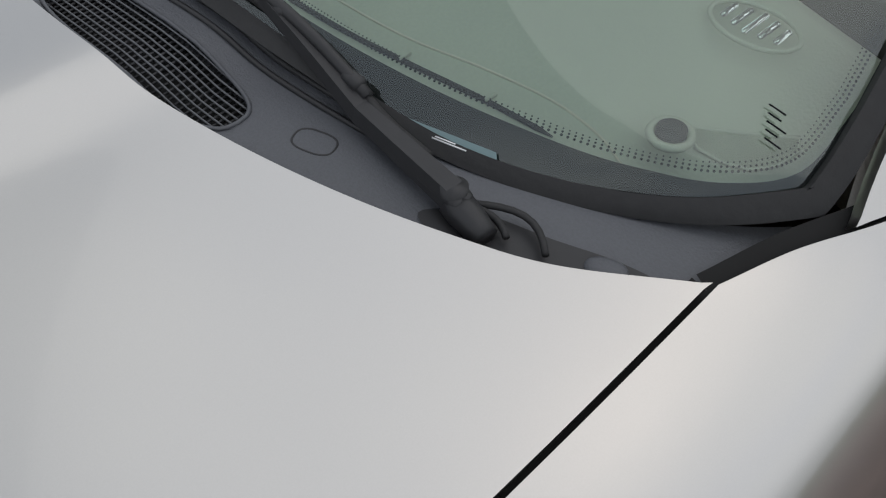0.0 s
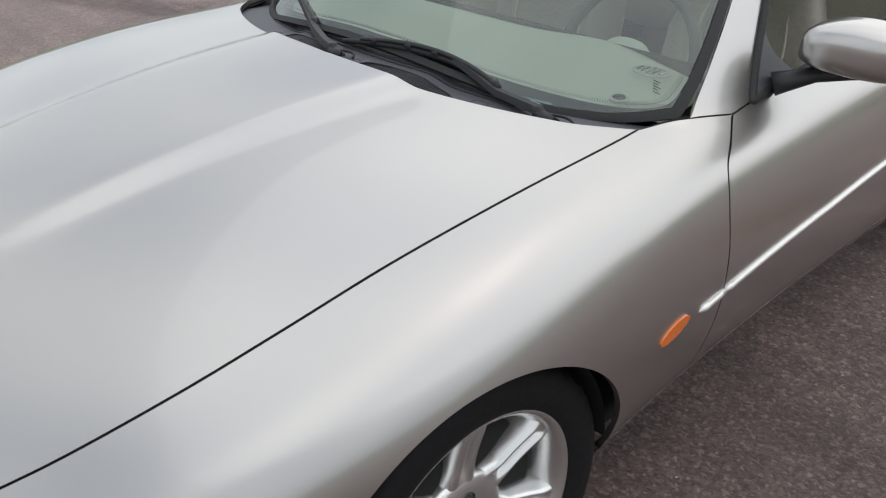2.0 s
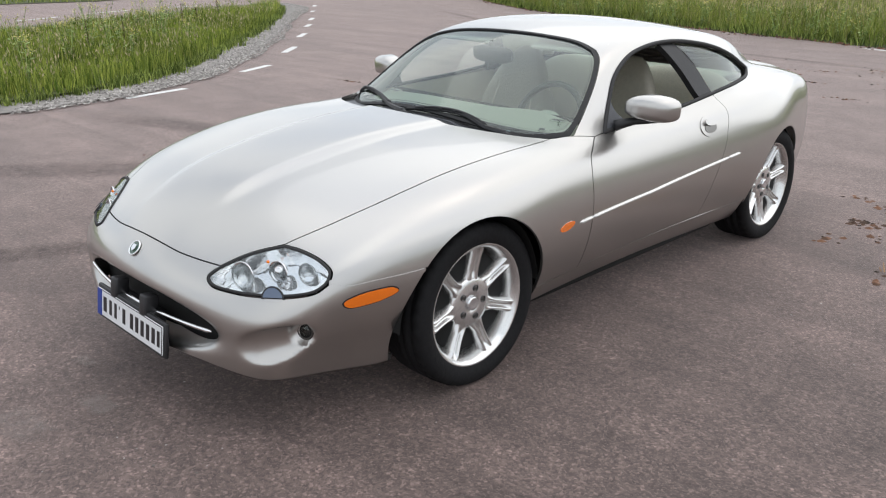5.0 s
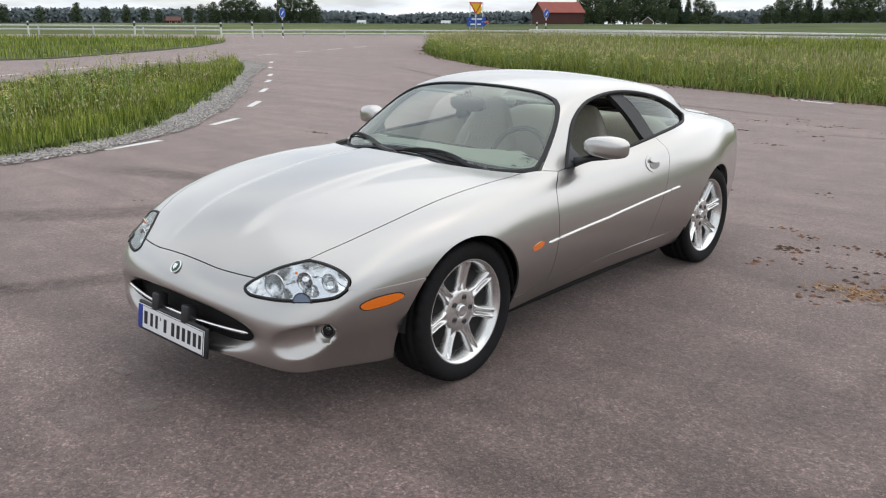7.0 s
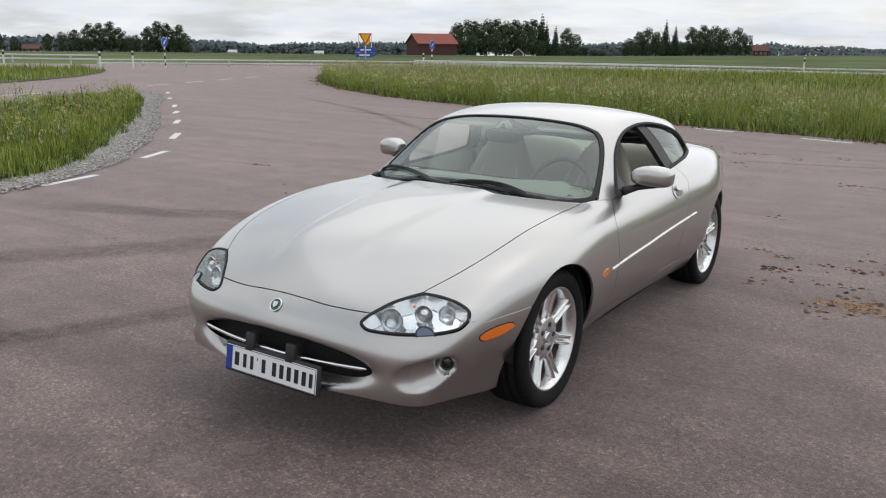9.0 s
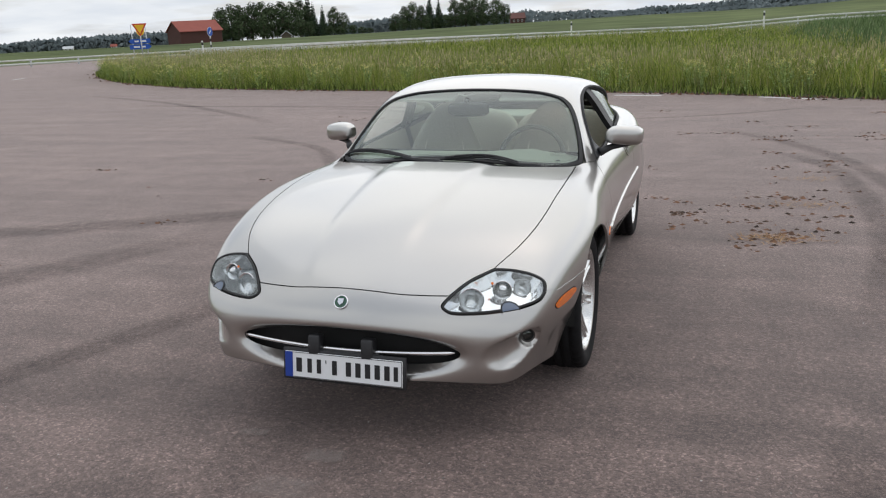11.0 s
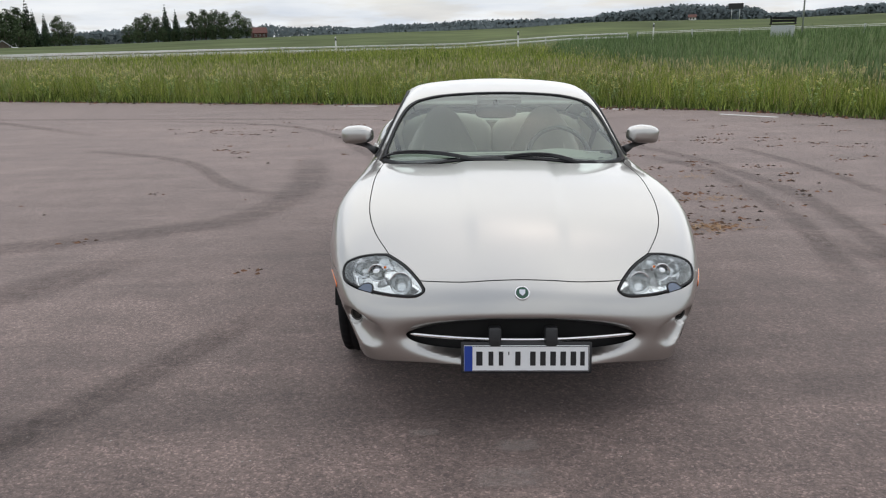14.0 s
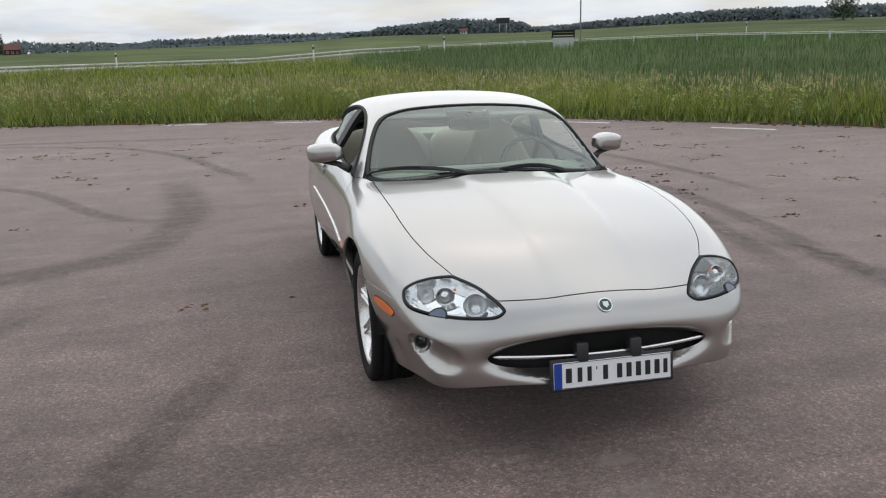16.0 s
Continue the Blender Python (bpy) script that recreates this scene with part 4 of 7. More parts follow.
gable("barn", "long dark red wooden barn with a red tiled roof", *polar(-33.7, 340), 62, 17, 10, 4.6, 7.9, RED_WOOD, RED_TILE, 0)
gable("farmhouse", "small house with a red-brown roof beside the trees", *polar(-12.95, 545), 20, 8.5, 8, 3.0, 5.8, RED_WOOD, DARK_TILE, 3)
gable("cottage", "small dark gabled shed with pale roof edges before the trees", *polar(-28.0, 345), 118, 3.6, 3.8, 1.0, 2.4, BARK, GALV, 0)
gable("farmhouse", "low red-brown farm building among the trees", *polar(-58.4, 480), 50, 7, 5, 1.4, 2.9, RED_WOOD, DARK_TILE, 2)
for az, w, roof in ((-46.7, 11, GALV), (-41.2, 12, GALV), (-38.6, 7, RED_TILE)):
    gable("far_house", "small pale house far across the plain", *polar(az, 850), 40 + az * .2, w * .7, 5, 1.2, 2.8, WHITE_PAINT, roof, 2)
gable("far_farmhouse", "white farmhouse with a grey roof at the wood's edge", *polar(14.9, 560), -20, 4, 3.4, 1.9, 3.0, WHITE_PAINT, DARK_TILE, 2)


def leafage(name, blobs, n, size, mat, parent):
    """A crown of many leaf clumps filling a few overlapping lobes."""
    q = np.array(blobs, float)
    which = rng.choice(len(q), n, p=(q[:, 3] ** 2) / np.sum(q[:, 3] ** 2))
    d = rng.normal(size=(n, 3))
    d /= np.linalg.norm(d, axis=1)[:, None]
    r = q[which, 3] * rng.random(n) ** .28
    c = q[which, :3] + d * r[:, None] * [1, 1, .85]
    s = size * (.5 + rng.random(n))
    u = rng.normal(size=(n, 3))
    u /= np.linalg.norm(u, axis=1)[:, None]
    w = np.cross(u, d)
    w /= np.linalg.norm(w, axis=1)[:, None] + 1e-9
    u, w = u * s[:, None], w * s[:, None] * .7
    out = d * .8 + [0, 0, .45] + rng.normal(size=(n, 3)) * .22
    w[np.einsum("ij,ij->i", np.cross(u, w), out) < 0] *= -1
    v = np.stack([c - u, c - w, c + u, c + w], 1).reshape(-1, 3)
    out /= np.linalg.norm(out, axis=1)[:, None]
    return put(name, mesh_of(name, v, np.arange(4 * n).reshape(-1, 4), mat, True, np.repeat(out, 4, 0)), parent)


def tree(x, y, h, w, label, conifer=False, n=2200):
    """A tapered trunk with limbs and a dense crown that hangs low."""
    ob = tagged(new("tree"), label, "tree", "trees of the plain")
    tv, tf = tube([(0, 0, -2), (random.uniform(-.2, .2), 0, h * .3), (random.uniform(-.4, .4), random.uniform(-.4, .4), h * .8)], [h * .028, h * .022, h * .008], 7)
    trunk = put("trunk", mesh_of("trunk", tv, tf, BARK), ob)
    for k in range(4):
        a = random.uniform(0, 6.28)
        z0 = h * random.uniform(.25, .55)
        lv, lf = tube([(0, 0, z0), (math.cos(a) * w * .25, math.sin(a) * w * .25, z0 + h * .12), (math.cos(a) * w * .42, math.sin(a) * w * .42, z0 + h * .2)], [h * .012, h * .008, h * .003], 5)
        put("limb", mesh_of("limb", lv, lf, BARK), trunk)
    if conifer:
        blobs = [(random.uniform(-.1, .1), random.uniform(-.1, .1), h * t, w * .52 * (1.03 - t) + .15) for t in np.linspace(.08, .97, 14)]
    else:
        blobs = [(0, 0, h * .62, w * .34), (0, 0, h * .25, w * .36)]
        for k in range(15):
            a, t = k * 2.4, (k + .5) / 15
            r = w * .36 * math.sqrt(max(.05, 1 - (2 * t - .9) ** 2)) * random.uniform(.6, 1.1)
            blobs.append((math.cos(a) * r, math.sin(a) * r, h * (.10 + .80 * t), w * random.uniform(.12, .2)))
    leafage("crown", blobs, n, h * (.020 if conifer else .022), NEEDLE if conifer else LEAF, ob)
    ob.location = (x, y, rise(x, y))
    return ob


random.seed(11)
KINDS = {"b": tree(*polar(-56.0, 500), 12, 10, "broad dark green tree on the plain"), "r": tree(*polar(-54.6, 505), 16, 11, "tall rounded dark green tree on the plain"),
         "s": tree(*polar(-26.5, 380), 18, 7, "dark pointed spruce beside the farm", True, 2200), "w": tree(*polar(-31.4, 372), 15, 12, "wide dark green tree behind the barn")}
HEIGHT = {"b": 12, "r": 16, "s": 18, "w": 15}
GROVES = ((500, "b-57.5+.33 b-56.7+.45 r-55.2+1.0 r-54.0+1.12 b-53.5+.8 b-52.9+.3 b-52.5+.34 r-51.8+.85 r-51.2+1.21 r-50.6+1.1 r-49.9+.99 b-49.5+.4 b-60.1+.29 b-59.3+.15 r-61.2+.4 b-62.4+.3 r-64+.5 b-66+.3 b-68+.4 b-55.8+.1 b-53.2-.1 b-50.2+.2"),
          (372, "w-32.1+1.35 r-30.8+1.5 w-30.1+1.6 r-29.5+1.7 w-28.9+1.5 r-28.2+1.66 w-27.6+1.5 r-27.0+1.7 s-26.2+1.45 s-25.6+1.2 r-24.9+1.15 b-24.3+.75 b-23.7-.1 b-23.1-.25 b-22.6-.35"),
          (362, "b-31.8+.5 w-31.0+.7 w-30.2+.6 w-29.4+.8 b-28.6+.6 w-27.8+.7 w-27.1+.6 b-26.5+.3 b-25.2-.1 b-24.5-.2"),
          (420, "b-20.9+.5 r-20.3+.95 w-19.8+1.16 r-19.2+.95 s-18.65+1.62 s-18.05+1.31 b-17.6+.3 r-17.0+1.24 r-16.3+1.39 w-15.7+1.3 r-15.1+1.2 w-14.3+1.19 b-13.75+.8"),
          (412, "b-21.1-.1 b-20.4+.2 b-19.6+.1 b-18.9+.3 b-18.2+.1 b-17.3+.2 b-16.6+.4 w-15.9+.5 b-15.2+.4 b-14.5+.3"))
for dist, text in GROVES:
    for word in text.split():
        cut = max(word.rfind("+"), word.rfind("-"))
        az, el = float(word[1:cut]), float(word[cut:])
        d = dist * random.uniform(.99, 1.02)
        x, y = polar(az, d)
        h = 1.68 + d * math.tan(radians(el)) - rise(x, y)
        s = h / HEIGHT[word[0]]
        c_ = copy_thing(KINDS[word[0]], pose(x, y, rise(x, y), 0, 0, random.uniform(0, 360)))
        c_.scale = (max(s, .55), max(s, .55), s)
tree(*polar(37.6, 130), 5.2, 5.4, "dark green bush by the field road")


def woods(name, line, dist, depth, size, label, fill=9.0):
    """Far woods: a ragged belt of leaf clumps from the ground up to the treetops' line (azimuth, rise of the tops in degrees)."""
    a0, a1 = line[0][0], line[-1][0]
    low = [math.degrees(math.atan2(rise(*polar(a, dist)) - 1.68, dist)) for a, _ in line]
    area = sum((b[0] - a[0]) * max(.1, (a[1] - p + b[1] - q) / 2) for a, b, p, q in zip(line, line[1:], low, low[1:])) * (dist * math.pi / 180) ** 2
    size *= .78
    n = int(min(22000, fill * area / size ** 2))
    az = a0 + (a1 - a0) * rng.random(n)
    top = dist * np.tan(np.radians(np.interp(az, *zip(*line)))) + 1.68
    r = np.radians(az)
    d = dist + depth * rng.random(n)
    x, y = 1 + d * np.sin(r), -3.5 + d * np.cos(r)
    base = np.array([rise(p, q) for p, q in zip(x, y)])
    ragged = .90 + .07 * np.sin(az * 31 + 3 * np.sin(az * 7)) + .06 * np.sin(az * 83) + .05 * rng.random(n)
    z_ = base + np.maximum(1.5, top - base) * ragged * rng.random(n)
    s = size * (.5 + rng.random(n))
    u = rng.normal(size=(n, 3))
    u /= np.linalg.norm(u, axis=1)[:, None]
    w = np.cross(u, rng.normal(size=(n, 3)))
    w /= np.linalg.norm(w, axis=1)[:, None]
    c = np.c_[x, y, z_]
    out = np.c_[-np.sin(r), -np.cos(r), np.full(n, .75)] + rng.normal(size=(n, 3)) * .20
    w[np.einsum("ij,ij->i", np.cross(u, w), out) < 0] *= -1
    v = np.stack([c - u * s[:, None], c - w * s[:, None] * .7, c + u * s[:, None], c + w * s[:, None] * .7], 1).reshape(-1, 3)
    return put(name, mesh_of(name, v, np.arange(4 * n).reshape(-1, 4), HAZY_WOODS, True, np.repeat(out / np.linalg.norm(out, axis=1)[:, None], 4, 0)), None, label, category="woods", kind="stuff")


woods("far_woods", [(-76, .1), (-58, .1), (-49.5, -.02), (-47, -.06), (-44.8, -.28)], 1100, 60, 2.6, "belt of woods on the horizon, tinted blue for haze")
woods("far_woods", [(-44.9, -.30), (-43, -.12), (-40, -.06), (-35, .03), (-31, .05)], 1150, 60, 2.6, "belt of woods on the horizon, tinted blue for haze")
woods("far_woods", [(-27, .02), (-23, .07), (-21, .20), (-18, .22), (-12, .1)], 1200, 80, 2.6, "belt of woods on the horizon, tinted blue for haze")
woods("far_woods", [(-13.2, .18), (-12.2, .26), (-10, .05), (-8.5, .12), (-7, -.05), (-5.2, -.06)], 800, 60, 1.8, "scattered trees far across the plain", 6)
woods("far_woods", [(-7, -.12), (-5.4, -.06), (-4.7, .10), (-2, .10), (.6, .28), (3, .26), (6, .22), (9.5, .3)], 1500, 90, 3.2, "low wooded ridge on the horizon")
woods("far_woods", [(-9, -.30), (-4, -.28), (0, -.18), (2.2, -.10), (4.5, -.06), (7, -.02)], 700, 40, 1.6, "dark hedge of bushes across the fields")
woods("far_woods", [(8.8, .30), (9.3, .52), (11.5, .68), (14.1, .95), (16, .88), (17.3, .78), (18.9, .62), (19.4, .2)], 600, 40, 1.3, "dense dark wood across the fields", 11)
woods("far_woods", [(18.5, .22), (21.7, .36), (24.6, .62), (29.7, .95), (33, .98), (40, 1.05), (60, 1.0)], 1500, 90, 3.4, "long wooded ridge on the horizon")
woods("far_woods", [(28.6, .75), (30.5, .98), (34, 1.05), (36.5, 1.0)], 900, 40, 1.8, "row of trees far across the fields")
woods("far_woods", [(60, .9), (75, .5), (92, .3)], 1500, 200, 5, "belt of woods on the horizon, tinted blue for haze")

# ------------------------------------------------------------------ the car's form
# Front axle at y = 0, nose towards -y, the driver's side at +x; metres.
KNOTS = dict(zc=[-1.0, -.85, -.6, -.3, 0, .4, .8, 1.6, 2.4, 2.9, 3.4, 3.8], kc=[-.9, -.5, 0, .6, 1.5, 2.6, 3.6], w=[-.7, -.35, 0, .4, .8, 1.4, 2.0, 2.6, 3.1, 3.7],
             cu=[-.6, .6, 1.8, 3.2], zr=[.9, 1.3, 1.6, 1.9, 2.2, 2.6, 3.0, 3.3], wg=[.7, 1.2, 1.7, 2.2, 2.6, 3.0])
FORM = dict(zc=[.571, .683, .810, .878, .917, .930, .919, .962, .996, 1.003, .950, .888], kc=[.341, .148, .072, .033, .06, .02, .036], w=[.830, .899, .943, .922, .900, .895, .919, .911, .802, .739],
            cu=[.972, .679, .513, .42], zr=[1.203, 1.286, 1.311, 1.302, 1.267, 1.185, .992, .85], wg=[.725, .751, .753, .748, .63, .495])
CURVES = {n: spline(KNOTS[n], FORM[n]) for n in KNOTS}
LEAN = 0.015
BODY = Matrix.Translation((-0.001, 0, 0.4)) @ Matrix.Rotation(LEAN, 4, "Y") @ Matrix.Translation((0, 0, -0.4))
BODY_NP = np.array(BODY)


def smax(a, b, k):
    return 0.5 * (a + b + np.sqrt((a - b) ** 2 + k * k))


def lower(x, y, z):
    x = np.abs(x)
    bulge = 0.0165 / (1 + np.exp((x - 0.235 - 0.05 * y) / 0.014)) / (1 + np.exp(-(y + 0.72) / 0.09))
    top = z - (CURVES["zc"](y) - CURVES["kc"](y) * x * x + bulge - 0.006)
    u, v = z - 0.589, z - 0.45
    tuck = 0.13 * np.clip((-y - 0.12) / 0.4, 0, 1) * (np.sqrt(np.minimum(u, 0) ** 2 + 0.0064) - 0.08)
    flare = 1.67 * np.clip((-y - 0.12) / 0.3, 0, 1) * np.maximum(-u - 0.2, 0) ** 2
    side = x - (CURVES["w"](y) - CURVES["cu"](y) * np.maximum(u, 0) ** 2 - 0.837 * np.minimum(u, 0) ** 2 - tuck + flare)
    slope = 0.524 * x + 0.108 * x ** 3
    front = (-0.994 + 0.262 * x * x + 0.027 * x ** 4 + 0.773 * np.maximum(v, 0) ** 2 + 0.484 * np.minimum(v, 0) ** 2 - y) / np.sqrt(1 + slope * slope)
    rear = (y - (3.684 - 0.461 * x * x - 0.369 * x ** 4)) / np.sqrt(1 + (0.922 * x + 1.476 * x ** 3) ** 2)
    f = smax(smax(smax(top, side, 0.10), front, 0.07), rear, 0.08)
    f = smax(f, 0.17 - z, 0.05)
    # scoops round the fog lamps, and the mouth
    du, dn = 0.8 * (x - 0.70) + 0.6 * (y + 0.80) - 0.03, 0.6 * (x - 0.70) - 0.8 * (y + 0.80)
    dz = z - 0.402 - 0.15 * du
    fog = np.sqrt((np.where(du < 0, du / 0.16, du / 0.085)) ** 2 + (dn / (0.052 + 0.25 * np.clip(du, -0.10, 0.08))) ** 2 + (dz / 0.064) ** 2)
    f = smax(f, 0.055 * (1 - fog), 0.012)
    pocket = np.sqrt((x - 0.738) ** 2 + (y + 0.722) ** 2 + (z - 0.425) ** 2)
    f = smax(f, 0.046 - pocket, 0.006)
    mouth = np.sqrt((x / 0.575) ** 2 + ((y + 1.02) / 0.215) ** 2 + ((z - 0.390) / 0.099) ** 2)
    return smax(f, 0.085 * (1 - mouth), 0.022)


def cabin(x, y, z):
    x, h = np.abs(x), z - 0.95
    screen = (0.502 + 1.557 * h - 0.258 * h * h + 0.538 * x * x - y) / np.sqrt(1 + (1.557 - 0.516 * h) ** 2 + (1.076 * x) ** 2)
    roof = z - (CURVES["zr"](y) - 0.092 * x * x)
    side = (x - (CURVES["wg"](y) - 0.476 * h + 0.2 * h * h)) / np.sqrt(1.227)
    return smax(smax(smax(screen, side, 0.04), roof, 0.08), 0.86 - z, 0.03)


def form(x, y, z):
    return -smax(-lower(x, y, z), -cabin(x, y, z), 0.04)


def gradient(f, p, e=0.0015):
    g = np.stack([f(*(p + d).T) - f(*(p - d).T) for d in np.eye(3) * e], 1)
    return g / np.linalg.norm(g, axis=1)[:, None]


def meet(f, start, way, reach):
    """Where rays from outside first meet the form."""
    s = np.linspace(0, reach, 90)
    p = start[:, None] + way[:, None] * s[None, :, None]
    v = f(p[..., 0], p[..., 1], p[..., 2])
    i = np.maximum(np.argmax(v < 0, axis=1), 1)
    lo, hi = s[i - 1], s[i]
    for _ in range(26):
        m = (lo + hi) / 2
        q = start + way * m[:, None]
        hit = f(*q.T) < 0
        hi, lo = np.where(hit, m, hi), np.where(hit, lo, m)
    return start + way * hi[:, None]


class Round:
    """Unrolls the form round an axis along the car at height z and distance x."""

    def __init__(self, x, z, f=form):
        self.x, self.z, self.f = x, z, f

    def flat(self, p):
        return np.c_[p[:, 1], np.arctan2(p[:, 2] - self.z, p[:, 0] - self.x) * 0.5]

    def form(self, q):
        a = q[:, 1] / 0.5
        way = np.c_[np.cos(a), np.zeros(len(a)), np.sin(a)]
        return meet(self.f, np.c_[np.full(len(a), self.x), q[:, 0], np.full(len(a), self.z)] + way * 1.1, -way, 1.1)


class Above:
    def __init__(self, f=form):
        self.f = f

    def flat(self, p):
        return p[:, :2]

    def form(self, q):
        return meet(self.f, np.c_[q, np.full(len(q), 1.6)], np.tile([0, 0, -1.0], (len(q), 1)), 1.4)


class Nose:
    """Unrolls the nose round an upright axis."""

    def __init__(self, y, z, f=form):
        self.y, self.z, self.f = y, z, f

    def flat(self, p):
        d = np.hypot(p[:, 0], p[:, 1] - self.y)
        return np.c_[np.arctan2(p[:, 0], self.y - p[:, 1]), np.arctan2(p[:, 2] - self.z, d)] * 0.7

    def form(self, q):
        a, b = q.T / 0.7
        way = np.c_[np.sin(a) * np.cos(b), -np.cos(a) * np.cos(b), np.sin(b)]
        return meet(self.f, np.array([0, self.y, self.z]) + way * 1.2, -way, 1.2)


class Tail:
    def __init__(self, y, z, f=form):
        self.y, self.z, self.f = y, z, f

    def flat(self, p):
        d = np.hypot(p[:, 0], p[:, 2] - self.z)
        k = np.arctan2(d, p[:, 1] - self.y) / np.maximum(d, 1e-9)
        return np.c_[p[:, 0] * k, (p[:, 2] - self.z) * k] * 0.6

    def form(self, q):
        s = np.linalg.norm(q, axis=1) / 0.6 + 1e-9
        way = np.c_[q[:, 0] / 0.6 / s * np.sin(s), np.cos(s), q[:, 1] / 0.6 / s * np.sin(s)]
        return meet(self.f, np.array([0, self.y, self.z]) + way * 1.3, -way, 1.3)


class Beside:
    def __init__(self, f=form):
        self.f = f

    def flat(self, p):
        return p[:, 1:]

    def form(self, q):
        return meet(self.f, np.c_[np.full(len(q), 1.2), q], np.tile([-1.0, 0, 0], (len(q), 1)), 1.2)


def on_side(yz, f=form):
    return Beside(f).form(np.asarray(yz, float))


def placed(p):
    return p @ BODY_NP[:3, :3].T + BODY_NP[:3, 3]


def chain(*lines):
    """Lines end to end, with doubled joints left out."""
    p = np.concatenate(lines)
    keep = np.linalg.norm(p - np.roll(p, 1, axis=0), axis=1) > 0.002
    return p[keep]


def shrink(poly, d):
    """A flat closed outline drawn in by d."""
    area = np.sum(poly[:, 0] * np.roll(poly[:, 1], -1) - np.roll(poly[:, 0], -1) * poly[:, 1])
    t = np.roll(poly, -1, axis=0) - np.roll(poly, 1, axis=0)
    t /= np.linalg.norm(t, axis=1)[:, None] + 1e-12
    n = np.c_[-t[:, 1], t[:, 0]] * (1 if area > 0 else -1)
    return poly + n * d


def panel(name, mat, view, outline, parent, holes=(), cell=0.022, gap=0.0022, fold=0.012, lift=0.0, mirror=False, label="", both=False, flip=False):
    """A sheet of the form inside an outline, with folded edges. Outlines are places on the form."""
    loops = [shrink(view.flat(np.asarray(outline, float)), gap)] + [shrink(view.flat(np.asarray(h, float)), -gap) for h in holes]
    lo, hi = loops[0].min(0), loops[0].max(0)
    gx, gy = np.meshgrid(np.arange(lo[0], hi[0], cell), np.arange(lo[1], hi[1], cell * 0.87))
    gx[1::2] += cell / 2
    grid = np.c_[gx.ravel(), gy.ravel()]
    ok = inside(loops[0], grid)
    for h in loops[1:]:
        ok &= ~inside(h, grid)
    grid = grid[ok]
    rim = np.concatenate(loops)
    near = np.array([np.min(np.sum((rim - g) ** 2, axis=1)) for g in grid]) if len(grid) else np.zeros(0)
    grid = grid[near > (cell * 0.45) ** 2] if len(grid) else grid
    edges, n = [], 0
    for l in loops:
        edges += [(n + i, n + (i + 1) % len(l)) for i in range(len(l))]
        n += len(l)
    pts = np.concatenate([rim, grid])
    from_cdt = cdt([Vector(p) for p in pts], edges, [], 0, 1e-6)
    flat = np.array([tuple(v) for v in from_cdt[0]])
    tris = np.array([f for f in from_cdt[2]])
    mid = flat[tris].mean(1)
    ok = inside(loops[0], mid)
    for h in loops[1:]:
        ok &= ~inside(h, mid)
    tris = tris[ok]
    p = view.form(flat)
    nrm = gradient(view.f, p)
    p = p + nrm * lift
    face_n = np.cross(p[tris[:, 1]] - p[tris[:, 0]], p[tris[:, 2]] - p[tris[:, 0]])
    if np.sum(face_n * nrm[tris[:, 0]]) < 0:
        tris = tris[:, ::-1]
    verts, normals, faces = [p], [nrm], [tuple(t) for t in tris]
    if fold:
        count = {}
        for a, b, c in tris:
            for e in ((a, b), (b, c), (c, a)):
                count[e] = 1
        border = [e for e in count if (e[1], e[0]) not in count]
        base = len(p)
        ids = {}
        top, low, tn = [], [], []
        for a, b in border:
            for k in (a, b):
                if k not in ids:
                    ids[k] = len(top)
                    top.append(p[k])
                    low.append(p[k] - nrm[k] * fold)
                    tn.append(nrm[k])
        m = len(top)
        verts += [np.array(top), np.array(low)]
        normals += [np.array(tn), np.array(tn)]
        faces += [(base + ids[b], base + ids[a], base + m + ids[a], base + m + ids[b]) for a, b in border]
    v, nn = np.concatenate(verts), np.concatenate(normals)
    if fold and len(p) < len(v):
        # the folded rim faces sideways
        acc = np.zeros_like(v)
        for f in faces[len(tris):]:
            c = np.cross(v[f[1]] - v[f[0]], v[f[3]] - v[f[0]])
            for i in f:
                acc[i] += c
        k = slice(len(p), None)
        nn[k] = acc[k] / (np.linalg.norm(acc[k], axis=1)[:, None] + 1e-12)
    made = []
    for sign in ((1, -1) if mirror else (1,)):
        w = v * [sign, 1, 1]
        me = mesh_of(name, placed(w), faces if sign > 0 else [f[::-1] for f in faces], mat, True, (nn * [sign, 1, 1]) @ BODY_NP[:3, :3].T)
        made.append(put(name, me, parent, label))
    return made if mirror else made[0]


def ribbon(name, mat, line, view, parent, width=0.03, depth=0.016, mirror=True):
    """A dark strip behind a gap between two panels."""
    f = view.f
    n = gradient(f, line)
    t = np.gradient(line, axis=0)
    t /= np.linalg.norm(t, axis=1)[:, None] + 1e-12
    s = np.cross(n, t) * width / 2
    a, b = line - n * depth + s, line - n * depth - s
    k = len(line)
    for sign in (1, -1) if mirror else (1,):
        v = np.concatenate([a, b]) * [sign, 1, 1]
        put(name, mesh_of(name, placed(v), [(i, i + 1, k + i + 1, k + i) for i in range(k - 1)], mat), parent)


def snap(line):
    """A line laid exactly onto the form."""
    p = np.array(line, float)
    for _ in range(4):
        p = p - gradient(form, p) * form(*p.T)[:, None]
    return p


